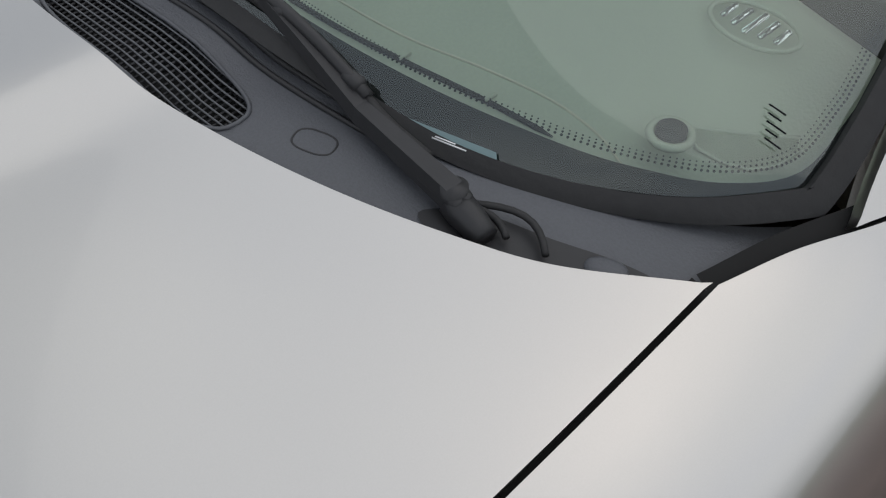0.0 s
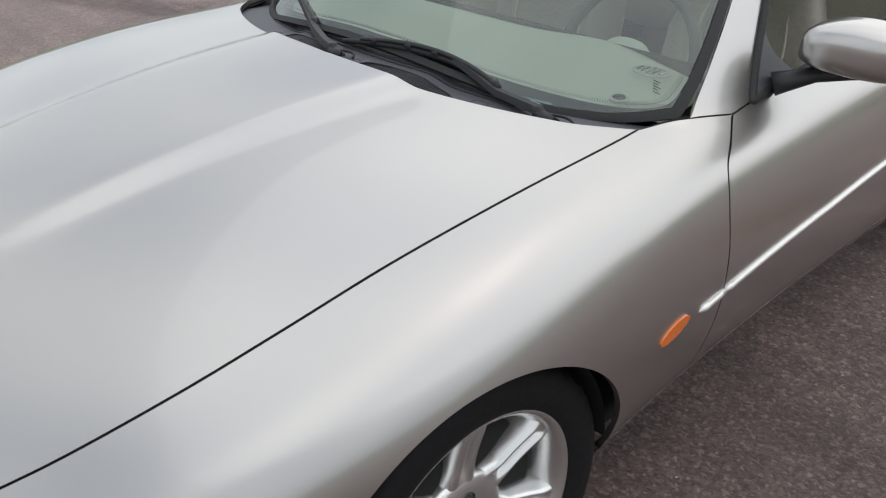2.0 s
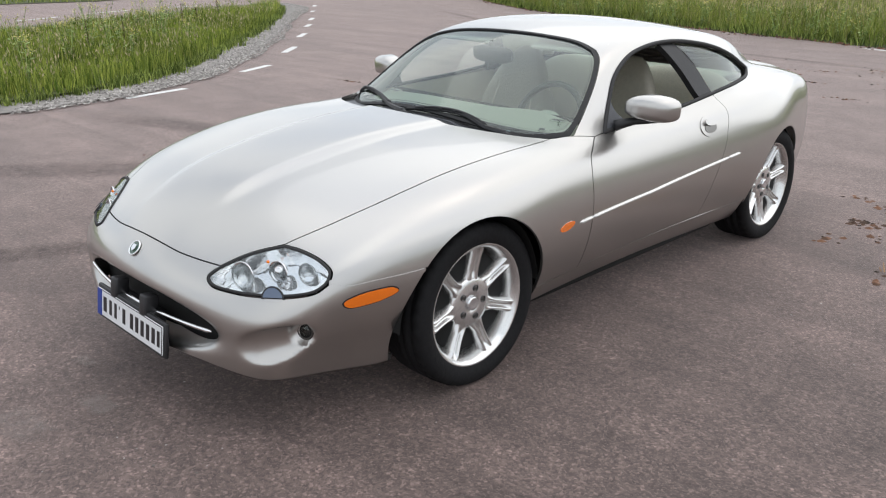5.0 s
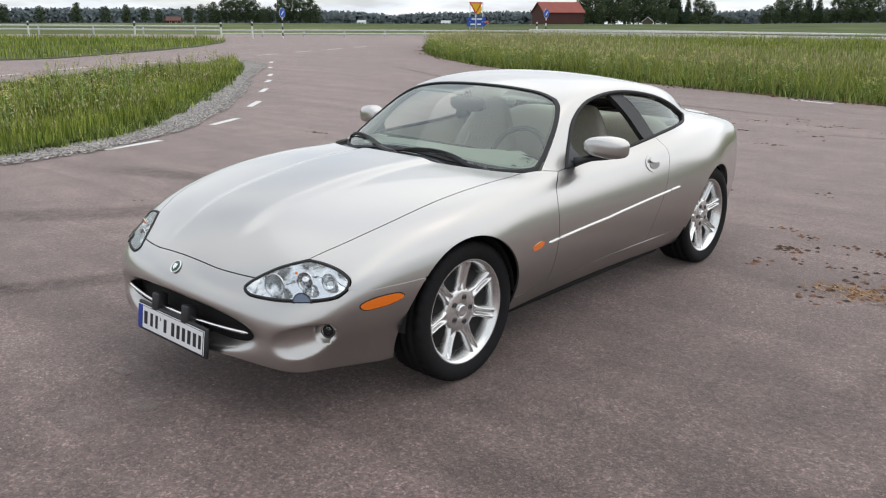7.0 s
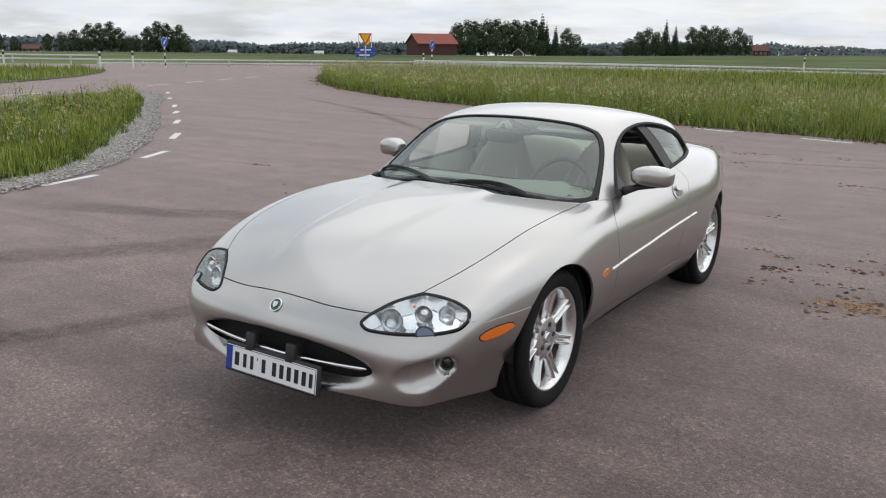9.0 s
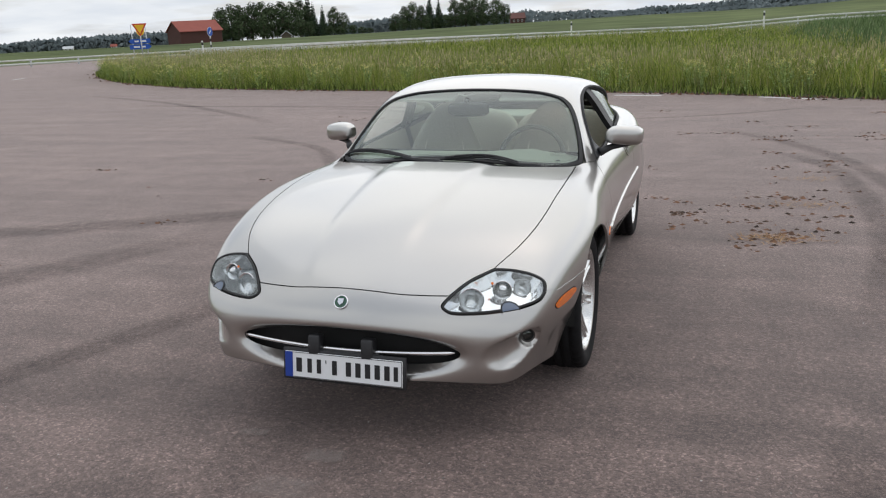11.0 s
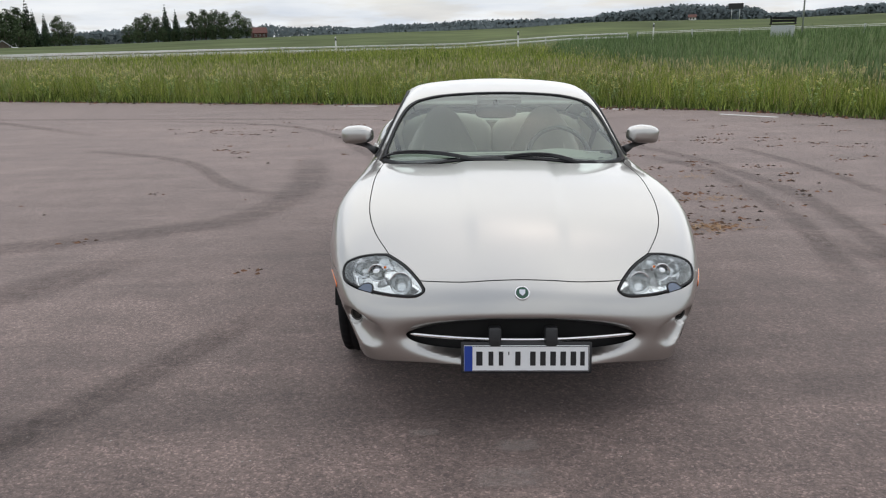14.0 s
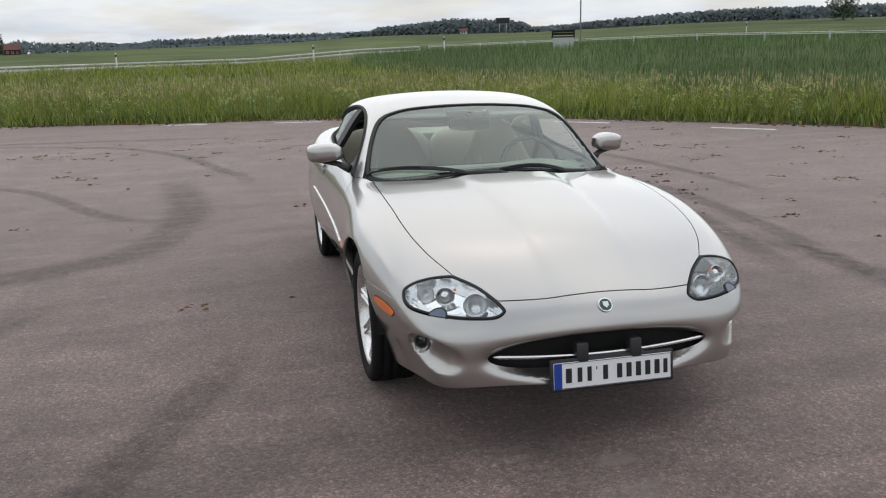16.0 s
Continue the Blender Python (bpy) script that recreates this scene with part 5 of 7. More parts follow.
# seams, as places on the driver's side
HOOD_FRONT = curve([(0, -.874, .63), (.12, -.872, .626), (.23, -.864, .618), (.34, -.843, .613), (.425, -.817, .607)])
LAMP_IN = curve([(.425, -.817, .607), (.488, -.742, .655), (.576, -.66, .695)])
HOOD_SIDE = curve([(.576, -.66, .695), (.642, -.518, .748), (.680, -.37, .79), (.699, -.204, .826), (.706, -.014, .857), (.710, .189, .877), (.706, .43, .887), (.699, .625, .893)])
COWL_LINE = curve([(.699, .625, .893), (.609, .544, .899), (.549, .51, .902), (.476, .477, .905), (.392, .448, .909), (.294, .424, .912), (.175, .406, .915), (0, .396, .917)])
LAMP_OUT = curve([(.576, -.66, .695), (.648, -.633, .684), (.728, -.61, .657), (.768, -.605, .627), (.774, -.626, .593)])
LAMP_LOW = curve([(.774, -.626, .593), (.759, -.671, .568), (.716, -.733, .556), (.627, -.798, .55), (.527, -.845, .549), (.437, -.871, .558), (.406, -.862, .58), (.425, -.817, .607)])
BUMPER_SEAM = curve([(.774, -.626, .593), (.80, -.56, .586), (.824, -.49, .591), (.852, -.384, .594), (.876, -.284, .598)])
DOOR_FRONT = curve([(.773, .854, .885), (.815, .79, .853), (.842, .745, .823), (.876, .72, .744), (.893, .716, .655), (.898, .71, .563), (.878, .705, .432), (.84, .70, .322)])
DOOR_REAR = curve([(.76, 1.90, .957), (.83, 1.93, .88), (.893, 1.90, .807), (.914, 1.866, .715), (.92, 1.81, .609), (.912, 1.765, .515), (.86, 1.72, .345)])
BELT = curve([(.773, .854, .885), (.772, .932, .893), (.766, 1.25, .907), (.763, 1.55, .923), (.76, 1.90, .957)])
BELT_REAR = curve([(.76, 1.90, .957), (.74, 2.22, .988), (.69, 2.45, 1.012), (.628, 2.56, 1.028)])
WINDOW_TOP = curve([(.772, .932, .893), (.715, 1.03, 1.00), (.662, 1.14, 1.107), (.621, 1.30, 1.18), (.604, 1.51, 1.217), (.606, 1.73, 1.22), (.63, 1.96, 1.195), (.645, 2.2, 1.14), (.636, 2.42, 1.07), (.628, 2.56, 1.028)])
SCREEN_SIDE = curve([(.742, .742, .897), (.70, .862, .972), (.644, 1.018, 1.096), (.584, 1.12, 1.18), (.53, 1.165, 1.212)])
SCREEN_TOP = curve([(.53, 1.165, 1.212), (.40, 1.20, 1.236), (.2, 1.205, 1.25), (0, 1.205, 1.253)])
SCREEN_LOW = curve([(0, .505, .93), (.175, .512, .928), (.34, .53, .924), (.51, .565, .91), (.635, .62, .903), (.70, .672, .899), (.742, .742, .897)])
SHOULDER = curve([(.628, 2.56, 1.028), (.66, 2.8, .99), (.64, 3.1, .965), (.60, 3.4, .93)])

HOOD_FRONT, LAMP_IN, HOOD_SIDE, COWL_LINE, LAMP_OUT, LAMP_LOW, BUMPER_SEAM, DOOR_FRONT, DOOR_REAR, BELT, BELT_REAR, WINDOW_TOP, SCREEN_SIDE, SCREEN_TOP, SHOULDER = [
    snap(l) for l in (HOOD_FRONT, LAMP_IN, HOOD_SIDE, COWL_LINE, LAMP_OUT, LAMP_LOW, BUMPER_SEAM, DOOR_FRONT, DOOR_REAR, BELT, BELT_REAR, WINDOW_TOP, SCREEN_SIDE, SCREEN_TOP, SHOULDER)]
POST_LINE = snap(curve([(.699, .625, .893), (.718, .69, .895), (.745, .76, .893), (.773, .854, .885)]))


def arch(yc, r, a0, a1):
    a = np.radians(np.linspace(a0, a1, 60))
    return on_side(np.c_[yc - r * np.cos(a), 0.335 + r * np.sin(a)])


FRONT_ARCH = arch(0, 0.385, 43, 183)
REAR_ARCH = arch(2.60, 0.372, -2, 182)
SIDE, TOP, FRONT = Round(.35, .40), Above(), Nose(-.30, .42)
UPPER = Round(0.0, .60)

car = tagged(new("car"), "silver two-door coupe with open side windows, parked on the asphalt", "car")
half = chain(HOOD_FRONT, LAMP_IN, HOOD_SIDE, COWL_LINE)
hood_line = np.concatenate([half, (half * [-1, 1, 1])[::-1][1:-1]])
panel("hood", PAINT, TOP, hood_line, car)
sill_y = np.linspace(.70, .385, 12)
panel("front_fender", PAINT, SIDE, chain(HOOD_SIDE, POST_LINE, DOOR_FRONT,
      on_side(np.c_[sill_y, np.full(12, .322)]), FRONT_ARCH[::-1], BUMPER_SEAM[::-1], LAMP_OUT[::-1]), car, mirror=True)
panel("door", PAINT, SIDE, chain(DOOR_FRONT[::-1], BELT, DOOR_REAR, on_side(np.c_[np.linspace(1.72, .70, 40), np.linspace(.345, .322, 40)])), car, mirror=True)
panel("sill", PAINT, SIDE, chain(on_side(np.c_[np.linspace(.39, 2.2, 60), np.linspace(.318, .348, 60)]), on_side(np.c_[np.linspace(2.2, .40, 60), np.full(60, .232)])), car, mirror=True)
panel("rear_quarter", PAINT, SIDE, chain(DOOR_REAR[::-1], BELT_REAR, SHOULDER, on_side(np.c_[np.full(30, 3.4), np.linspace(.93, .24, 30)])[1:], on_side(np.c_[np.linspace(3.4, 2.96, 14), np.linspace(.24, .322, 14)]),
      REAR_ARCH[::-1], on_side(np.c_[np.linspace(2.216, 1.72, 16), np.full(16, .348)])), car, mirror=True, gap=0.0006)
up_half = chain(SCREEN_TOP[::-1], SCREEN_SIDE[::-1], POST_LINE[int(len(POST_LINE) * .58):], BELT[:int(len(BELT) * .07) + 1], WINDOW_TOP, SHOULDER)
tail_mid = np.array([(0, 3.4, .94)])
REAR_GLASS = curve([(0, 2.18, 1.265), (.3, 2.19, 1.25), (.48, 2.24, 1.21), (.52, 2.40, 1.14), (.50, 2.66, 1.06), (.3, 2.80, 1.07), (0, 2.83, 1.07)])
rg = np.concatenate([REAR_GLASS, (REAR_GLASS * [-1, 1, 1])[::-1][1:-1]])
upper_line = np.concatenate([up_half, tail_mid, (up_half * [-1, 1, 1])[::-1][:-1]])
panel("roof", PAINT, UPPER, upper_line, car, holes=[rg], gap=0.0006, label="silver roof with pillars and tail deck")

boot_half = curve([(0, 2.93, 0), (.30, 2.925, 0), (.47, 2.96, 0), (.53, 3.15, 0), (.50, 3.40, 0), (.36, 3.52, 0), (0, 3.56, 0)])[:, :2]
boot_line = TOP.form(np.concatenate([boot_half, (boot_half * [-1, 1])[::-1][1:-1]]))
panel("boot_lid", PAINT, TOP, boot_line, car, lift=0.002, gap=0.001, fold=0.008, label="smooth silver boot lid")
TAIL = Tail(3.4, .6)
ring_a = np.radians(np.linspace(-80, 260, 120))
way = np.c_[np.cos(ring_a), np.zeros(120), np.sin(ring_a)]
rim3 = meet(form, np.array([0, 3.4, .6]) + way * 1.2, -way, 1.2)
rim3 = rim3[rim3[:, 2] > .24]
panel("rear_bumper", PAINT, TAIL, rim3, car, gap=0.0, cell=0.04)
mouth_a = np.linspace(0, 2 * np.pi, 180, endpoint=False)
mx, mz = 0.485 * np.sign(np.cos(mouth_a)) * np.abs(np.cos(mouth_a)) ** 0.9, 0.397 + np.where(np.sin(mouth_a) > 0, 0.060, 0.074) * np.sin(mouth_a)
MOUTH = meet(form, np.c_[mx, np.full(180, -1.4), mz], np.tile([0, 1.0, 0], (180, 1)), 1.4)
bump_half = chain(HOOD_FRONT, LAMP_LOW[::-1], BUMPER_SEAM, arch(0, 0.385, 43, -17)[1:])
under = curve([bump_half[-1], (.76, -.50, .226), (.71, -.66, .250), (.60, -.80, .270), (.42, -.895, .286), (.22, -.94, .283), (0, -.955, .280)])
bump_half = chain(bump_half, under)
bumper_line = np.concatenate([bump_half, (bump_half * [-1, 1, 1])[::-1][1:-1]])
panel("front_bumper", PAINT, FRONT, bumper_line, car, holes=[MOUTH], cell=0.010)

# lower lip of the bumper, folding back to the undertray
dam = np.concatenate([under[::-1], (under * [-1, 1, 1])[1:]])
dam = FRONT.form(FRONT.flat(dam[np.abs(dam[:, 0]) < .80]))
dam_rows = [dam + [0, .004, .002], dam * [.995, 1, 1] + [0, .010, -.005], dam * [.985, 1, 1] + [0, .022, -.006], dam * [.97, 1, 1] + [0, .040, .004]]
n_dam = len(dam)
dam_faces = [(r * n_dam + i, r * n_dam + i + 1, r * n_dam + n_dam + i + 1, r * n_dam + n_dam + i) for r in range(3) for i in range(n_dam - 1)]
put("bumper_lip", mesh_of("bumper_lip", placed(np.concatenate(dam_rows)), dam_faces, PAINT), car, "silver lower lip of the front bumper")

# ------------------------------------------------------------------ the car's parts
REFLECTOR = material("lamp_reflector", (0.97, 0.97, 0.98), 0.07, 0.90, 0.03, 14, 5, 0.30)
GREY_LAMP = material("grey_lamp_bowl", (0.78, 0.79, 0.80), 0.10, 0.92, 0.1, 240, 12, 0.12)
BRIGHT_TRIM = material("bright_side_trim", (0.74, 0.73, 0.70), 0.28, 0.6, 0.04, 100, 5, coat=1.0)
# darker copy of the silver paint, painting in the shade of the handle hollow
HANDLE_CUP = material("shaded_grey_paint", (0.26, 0.255, 0.245), 0.4, 0.6, 0.05, 100, 5)
BADGE_GREEN = material("green_badge_enamel", (0.01, 0.07, 0.035), 0.25, 0, 0.1, 90, 5, coat=1.0)
WHEEL_LEATHER = material("grey_wheel_leather", (0.10, 0.10, 0.095), 0.5, 0, 0.1, 60, 3, 0.2)
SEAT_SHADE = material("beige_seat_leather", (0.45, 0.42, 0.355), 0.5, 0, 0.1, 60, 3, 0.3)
# bluish reflection on the body-coloured washer cover, painted in as blue-grey
REFLECTED_BLUE = material("washer_cover_reflection", (0.10, 0.13, 0.19), 0.2, 0.4, 0.05, 60, 4, coat=1.0)
STICKER = material("pale_green_sticker", (0.16, 0.24, 0.25), 0.35, 0, 0.06, 60, 4)
PERFORATED = material("perforated_vinyl", (0.40, 0.41, 0.34), 0.7, 0, 0.35, 900, 30, 0.4)

FLIP = (1, -1)


def body_part(name, verts, faces, mat, parent=None, label="", smooth=True, mirror=False):
    """A part in the car's own axes, which lean a little with the body."""
    v = np.array([tuple(p) for p in verts], float)
    made = []
    for sign in FLIP if mirror else (1,):
        f = faces if sign > 0 else [tuple(x)[::-1] for x in faces]
        made.append(put(name, mesh_of(name, placed(v * [sign, 1, 1]), f, mat, smooth), parent or car, label))
    return made if mirror else made[0]


def from_bm(bm):
    bm.verts.index_update()
    v, f = [tuple(x.co) for x in bm.verts], [tuple(l.index for l in x.verts) for x in bm.faces]
    bm.free()
    return v, f


def solid(name, bm, mat, parent=None, label="", smooth=True, mirror=False):
    bmesh.ops.recalc_face_normals(bm, faces=bm.faces[:])
    return body_part(name, *from_bm(bm), mat, parent, label, smooth, mirror)


def lathe(profile, seg=64, wave=None):
    """A body of revolution round the x axis from (x, radius) pairs."""
    verts, faces, n = [], [], len(profile)
    for k in range(seg):
        a = 2 * math.pi * k / seg
        for i, (x, r) in enumerate(profile):
            q = r - (wave(i, k) if wave else 0)
            verts.append((x, q * math.sin(a), q * math.cos(a)))
    for k in range(seg):
        l = (k + 1) % seg
        for i in range(n - 1):
            faces.append((k * n + i, k * n + i + 1, l * n + i + 1, l * n + i))
    return verts, faces


def blob(size, power=2.5, u=28, v=18, shape=None):
    """A rounded box: a ball with squarer shoulders."""
    bm = bmesh.new()
    bmesh.ops.create_uvsphere(bm, u_segments=u, v_segments=v, radius=1)
    for w in bm.verts:
        c = w.co
        k = (abs(c.x) ** power + abs(c.y) ** power + abs(c.z) ** power) ** (1 / power)
        w.co = Vector((c.x / k * size[0], c.y / k * size[1], c.z / k * size[2]))
        if shape:
            w.co = shape(w.co)
    return bm


# dark strips behind the panel gaps
for seam in (HOOD_SIDE, DOOR_FRONT, DOOR_REAR, HOOD_FRONT, POST_LINE):
    ribbon("seam_backing", CAVITY, seam, SIDE, car)
ribbon("seam_backing", PAINT, BUMPER_SEAM, SIDE, car, depth=0.005)
ribbon("seam_backing", PAINT, on_side(np.c_[np.linspace(.39, 2.2, 60), np.linspace(.32, .347, 60)]), SIDE, car, depth=0.005)

# windscreen, its black border and its moulding
screen_half = chain(SCREEN_LOW, SCREEN_SIDE, SCREEN_TOP)
SCREEN = np.concatenate([screen_half, (screen_half * [-1, 1, 1])[::-1][1:-1]])
inner_half = chain(curve([(0, .545, .945), (.175, .552, .943), (.306, .566, .939), (.42, .590, .934), (.515, .620, .928), (.597, .655, .922), (.66, .70, .917), (.69, .745, .922), (.69, .80, .953)]),
                   curve([(.69, .80, .953), (.655, .90, 1.02), (.61, 1.005, 1.095), (.56, 1.09, 1.16), (.51, 1.135, 1.195), (.40, 1.16, 1.214), (.2, 1.168, 1.227), (0, 1.168, 1.23)]))
BORDER = np.concatenate([inner_half, (inner_half * [-1, 1, 1])[::-1][1:-1]])
CAB = Round(0.0, .60, cabin)


def on_cabin(line, view=CAB):
    return view.form(view.flat(np.asarray(line, float)))


windscreen = panel("windscreen", GLASS, CAB, on_cabin(SCREEN), car, gap=0.008, lift=-0.006, fold=0.0, cell=0.03, label="green-tinted curved windscreen glass")
windscreen.visible_shadow = False
panel("glass_border", FRIT, CAB, on_cabin(SCREEN), windscreen, holes=[on_cabin(BORDER)], gap=0.004, lift=-0.0085, fold=0.0, cell=0.02)
GLASS_FIELD = Above(cabin).form
mould_in = CAB.form(shrink(CAB.flat(on_cabin(SCREEN)), 0.017))
panel("windscreen_moulding", RUBBER, CAB, on_cabin(SCREEN), car, holes=[mould_in], gap=0.001, lift=0.001, fold=0.01, cell=0.02)

# maker's print in the corner of the glass, as bars, and the band of dots along the black border
for u, w in ((0, .014), (.004, .010), (.008, .016), (.012, .011), (.016, .014)):
    p = GLASS_FIELD(np.array([(.652 - .75 * u + t * w, .735 + 1.0 * u + t * w * .30) for t in (0, .5, 1)])) + [0, 0, .001]
    body_part("glass_mark", *tube(p, .0007, 4), FRIT, windscreen)
border_flat = CAB.flat(on_cabin(BORDER))
dot_v, dot_f = [], []
for k, (inset, size) in enumerate(((.0022, .0013), (.0048, .0011), (.0072, .0008))):
    row = shrink(border_flat, inset)
    row = np.concatenate([row, row[:1]])
    run = np.r_[0, np.cumsum(np.linalg.norm(np.diff(row, axis=0), axis=1))]
    at = np.arange(k * .00165, run[-1], .0033)
    at = CAB.form(np.c_[np.interp(at, run, row[:, 0]), np.interp(at, run, row[:, 1])])
    nrm = gradient(cabin, at)
    at = at - nrm * .0085
    e1 = np.cross(nrm, [0, 0, 1.0])
    e1 /= np.linalg.norm(e1, axis=1)[:, None] + 1e-9
    e2 = np.cross(nrm, e1)
    for p, q1, q2 in zip(at, e1, e2):
        n = len(dot_v)
        dot_v += [p + (q1 * math.cos(a) + q2 * math.sin(a)) * size for a in np.arange(6) * math.pi / 3]
        dot_f.append(tuple(range(n, n + 6)))
tagged(body_part("border_dots", dot_v, dot_f, FRIT, windscreen, smooth=False), kind="stuff")

# rubber corner between the glass, the cowl and the fender
corner = curve([(.60, .600, 0), (.69, .660, 0), (.736, .722, 0), (.748, .765, 0), (.738, .80, 0), (.715, .76, 0), (.66, .69, 0), (.60, .645, 0)], .012, True)
panel("pillar_corner", COWL, Above(lower), Above(lower).form(corner[:, :2]), car, gap=0.0, lift=-0.014, fold=0.0, cell=0.015, mirror=True)

# cowl panel with its two grilles
COWL_FIELD = Above(lower)
cowl_half = chain(COWL_LINE[::-1] + [0, -.03, 0], COWL_LINE[:1], POST_LINE[:int(len(POST_LINE) * .55)], SCREEN_LOW[::-1] + [0, .045, 0])
cowl_line = np.concatenate([cowl_half, (cowl_half * [-1, 1, 1])[::-1][1:-1]])


def oval(cx, cy, rx, ry, n=40, tilt=0.0, power=2.0, z=0.9):
    a = np.linspace(0, 2 * np.pi, n, endpoint=False)
    u = rx * np.sign(np.cos(a)) * np.abs(np.cos(a)) ** (2 / power)
    v = ry * np.sign(np.sin(a)) * np.abs(np.sin(a)) ** (2 / power)
    c, s = math.cos(tilt), math.sin(tilt)
    return np.c_[cx + u * c - v * s, cy + u * s + v * c, np.full(n, z)]


VENTS = ((.205, .449, .130, .034, .11), (-.155, .444, .128, .032, -.08))
cowl = panel("cowl_panel", COWL, COWL_FIELD, cowl_line, car, holes=[oval(x, y, rx, ry, tilt=a, power=3) for x, y, rx, ry, a in VENTS], lift=-0.012, cell=0.018, gap=0.001, fold=0.02,
             label="matt dark grey plastic cowl with two mesh grilles")
WIRE = material("grille_wire", (0.11, 0.115, 0.125), 0.4, 0.2, 0.2, 200, 8)
for vx, vy, rx, ry, tilt in VENTS:
    c, s_ = math.cos(tilt), math.sin(tilt)
    # near-black sheet standing in for the shade in the duct below
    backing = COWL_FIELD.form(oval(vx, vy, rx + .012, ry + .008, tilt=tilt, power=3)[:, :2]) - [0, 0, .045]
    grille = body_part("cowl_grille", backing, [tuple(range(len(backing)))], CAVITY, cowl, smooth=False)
    for name, rows, along in (("grille_mesh", 10, True), ("cross_mesh", 38, False)):
        verts, faces = [], []
        for i in range(rows):
            k = (i + .5) / rows * 2 - 1
            reach = (1 - abs(k) ** 3) ** (1 / 3)
            line = [(u * rx * reach, k * ry) for u in np.linspace(-1, 1, 7)] if along else [(k * rx, v * ry * reach) for v in (-1, 0, 1)]
            p = np.array([(vx + a * c - b * s_, vy + a * s_ + b * c) for a, b in line])
            q = COWL_FIELD.form(p) - [0, 0, .0145 if along else .0175]
            tv, tf = tube(q, .0010 if along else .0013, 5)
            faces += [tuple(x + len(verts) for x in f) for f in tf]
            verts += [tuple(x) for x in tv]
        body_part(name, verts, faces, WIRE if along else BLACK, grille)
    rim = COWL_FIELD.form(oval(vx, vy, rx, ry, tilt=tilt, power=3)[:, :2]) - [0, 0, .0115]
    body_part("grille_rim", *tube(rim, .0022, 6, True), COWL, grille)
for cx, cy, rx, ry in ((.392, .498, .019, .0125), (.048, .434, .020, .0135), (-.33, .475, .019, .0125)):
    ring = COWL_FIELD.form(oval(cx, cy, rx, ry, tilt=.40, power=2.8)[:, :2]) + [0, 0, -.0125]
    body_part("cowl_cap", *tube(ring, .0012, 6, True), BLACK, cowl)
# flat black sheet painting in the shade at the wiper's foot, with a raised pad
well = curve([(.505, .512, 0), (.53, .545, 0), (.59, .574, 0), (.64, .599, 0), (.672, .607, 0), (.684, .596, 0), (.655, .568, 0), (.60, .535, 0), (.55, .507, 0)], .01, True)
panel("cowl_well_shade", BLACK, COWL_FIELD, COWL_FIELD.form(well[:, :2]), cowl, gap=0.0, lift=-0.0105, fold=0.0, cell=0.012)
pad = blob((.017, .011, .007), 2.4)
bmesh.ops.transform(pad, matrix=Matrix.Translation(tuple(COWL_FIELD.form(np.array([(.634, .583)]))[0] - [0, 0, .011])) @ Matrix.Rotation(.5, 4, "Z"), verts=pad.verts[:])
solid("cowl_pad", pad, COWL, cowl)
# steps of the water channel in front of the glass
for dy, r in ((0, .0030), (.018, .0042)):
    step_xy = curve([(-.45, .555 + dy, 0), (-.25, .512 + dy, 0), (-.05, .492 + dy, 0), (.10, .494 + dy, 0), (.20, .506 + dy, 0), (.36, .527 + dy, 0), (.45, .545 + dy, 0)], .02)
    body_part("channel_step", *tube(COWL_FIELD.form(step_xy[:, :2]) + [0, 0, -.011], r, 6), BLACK, cowl)

# wipers


def lifted(points, up):
    p = np.asarray(points, float)
    q, glass_z = Above(lower).form(p[:, :2]) - [0, 0, .006], Above(cabin).form(p[:, :2])[:, 2]
    q[:, 2] = np.where(glass_z < 1.2, np.maximum(q[:, 2], glass_z), q[:, 2])
    return q + np.c_[np.zeros(len(p)), np.zeros(len(p)), np.full(len(p), up)]


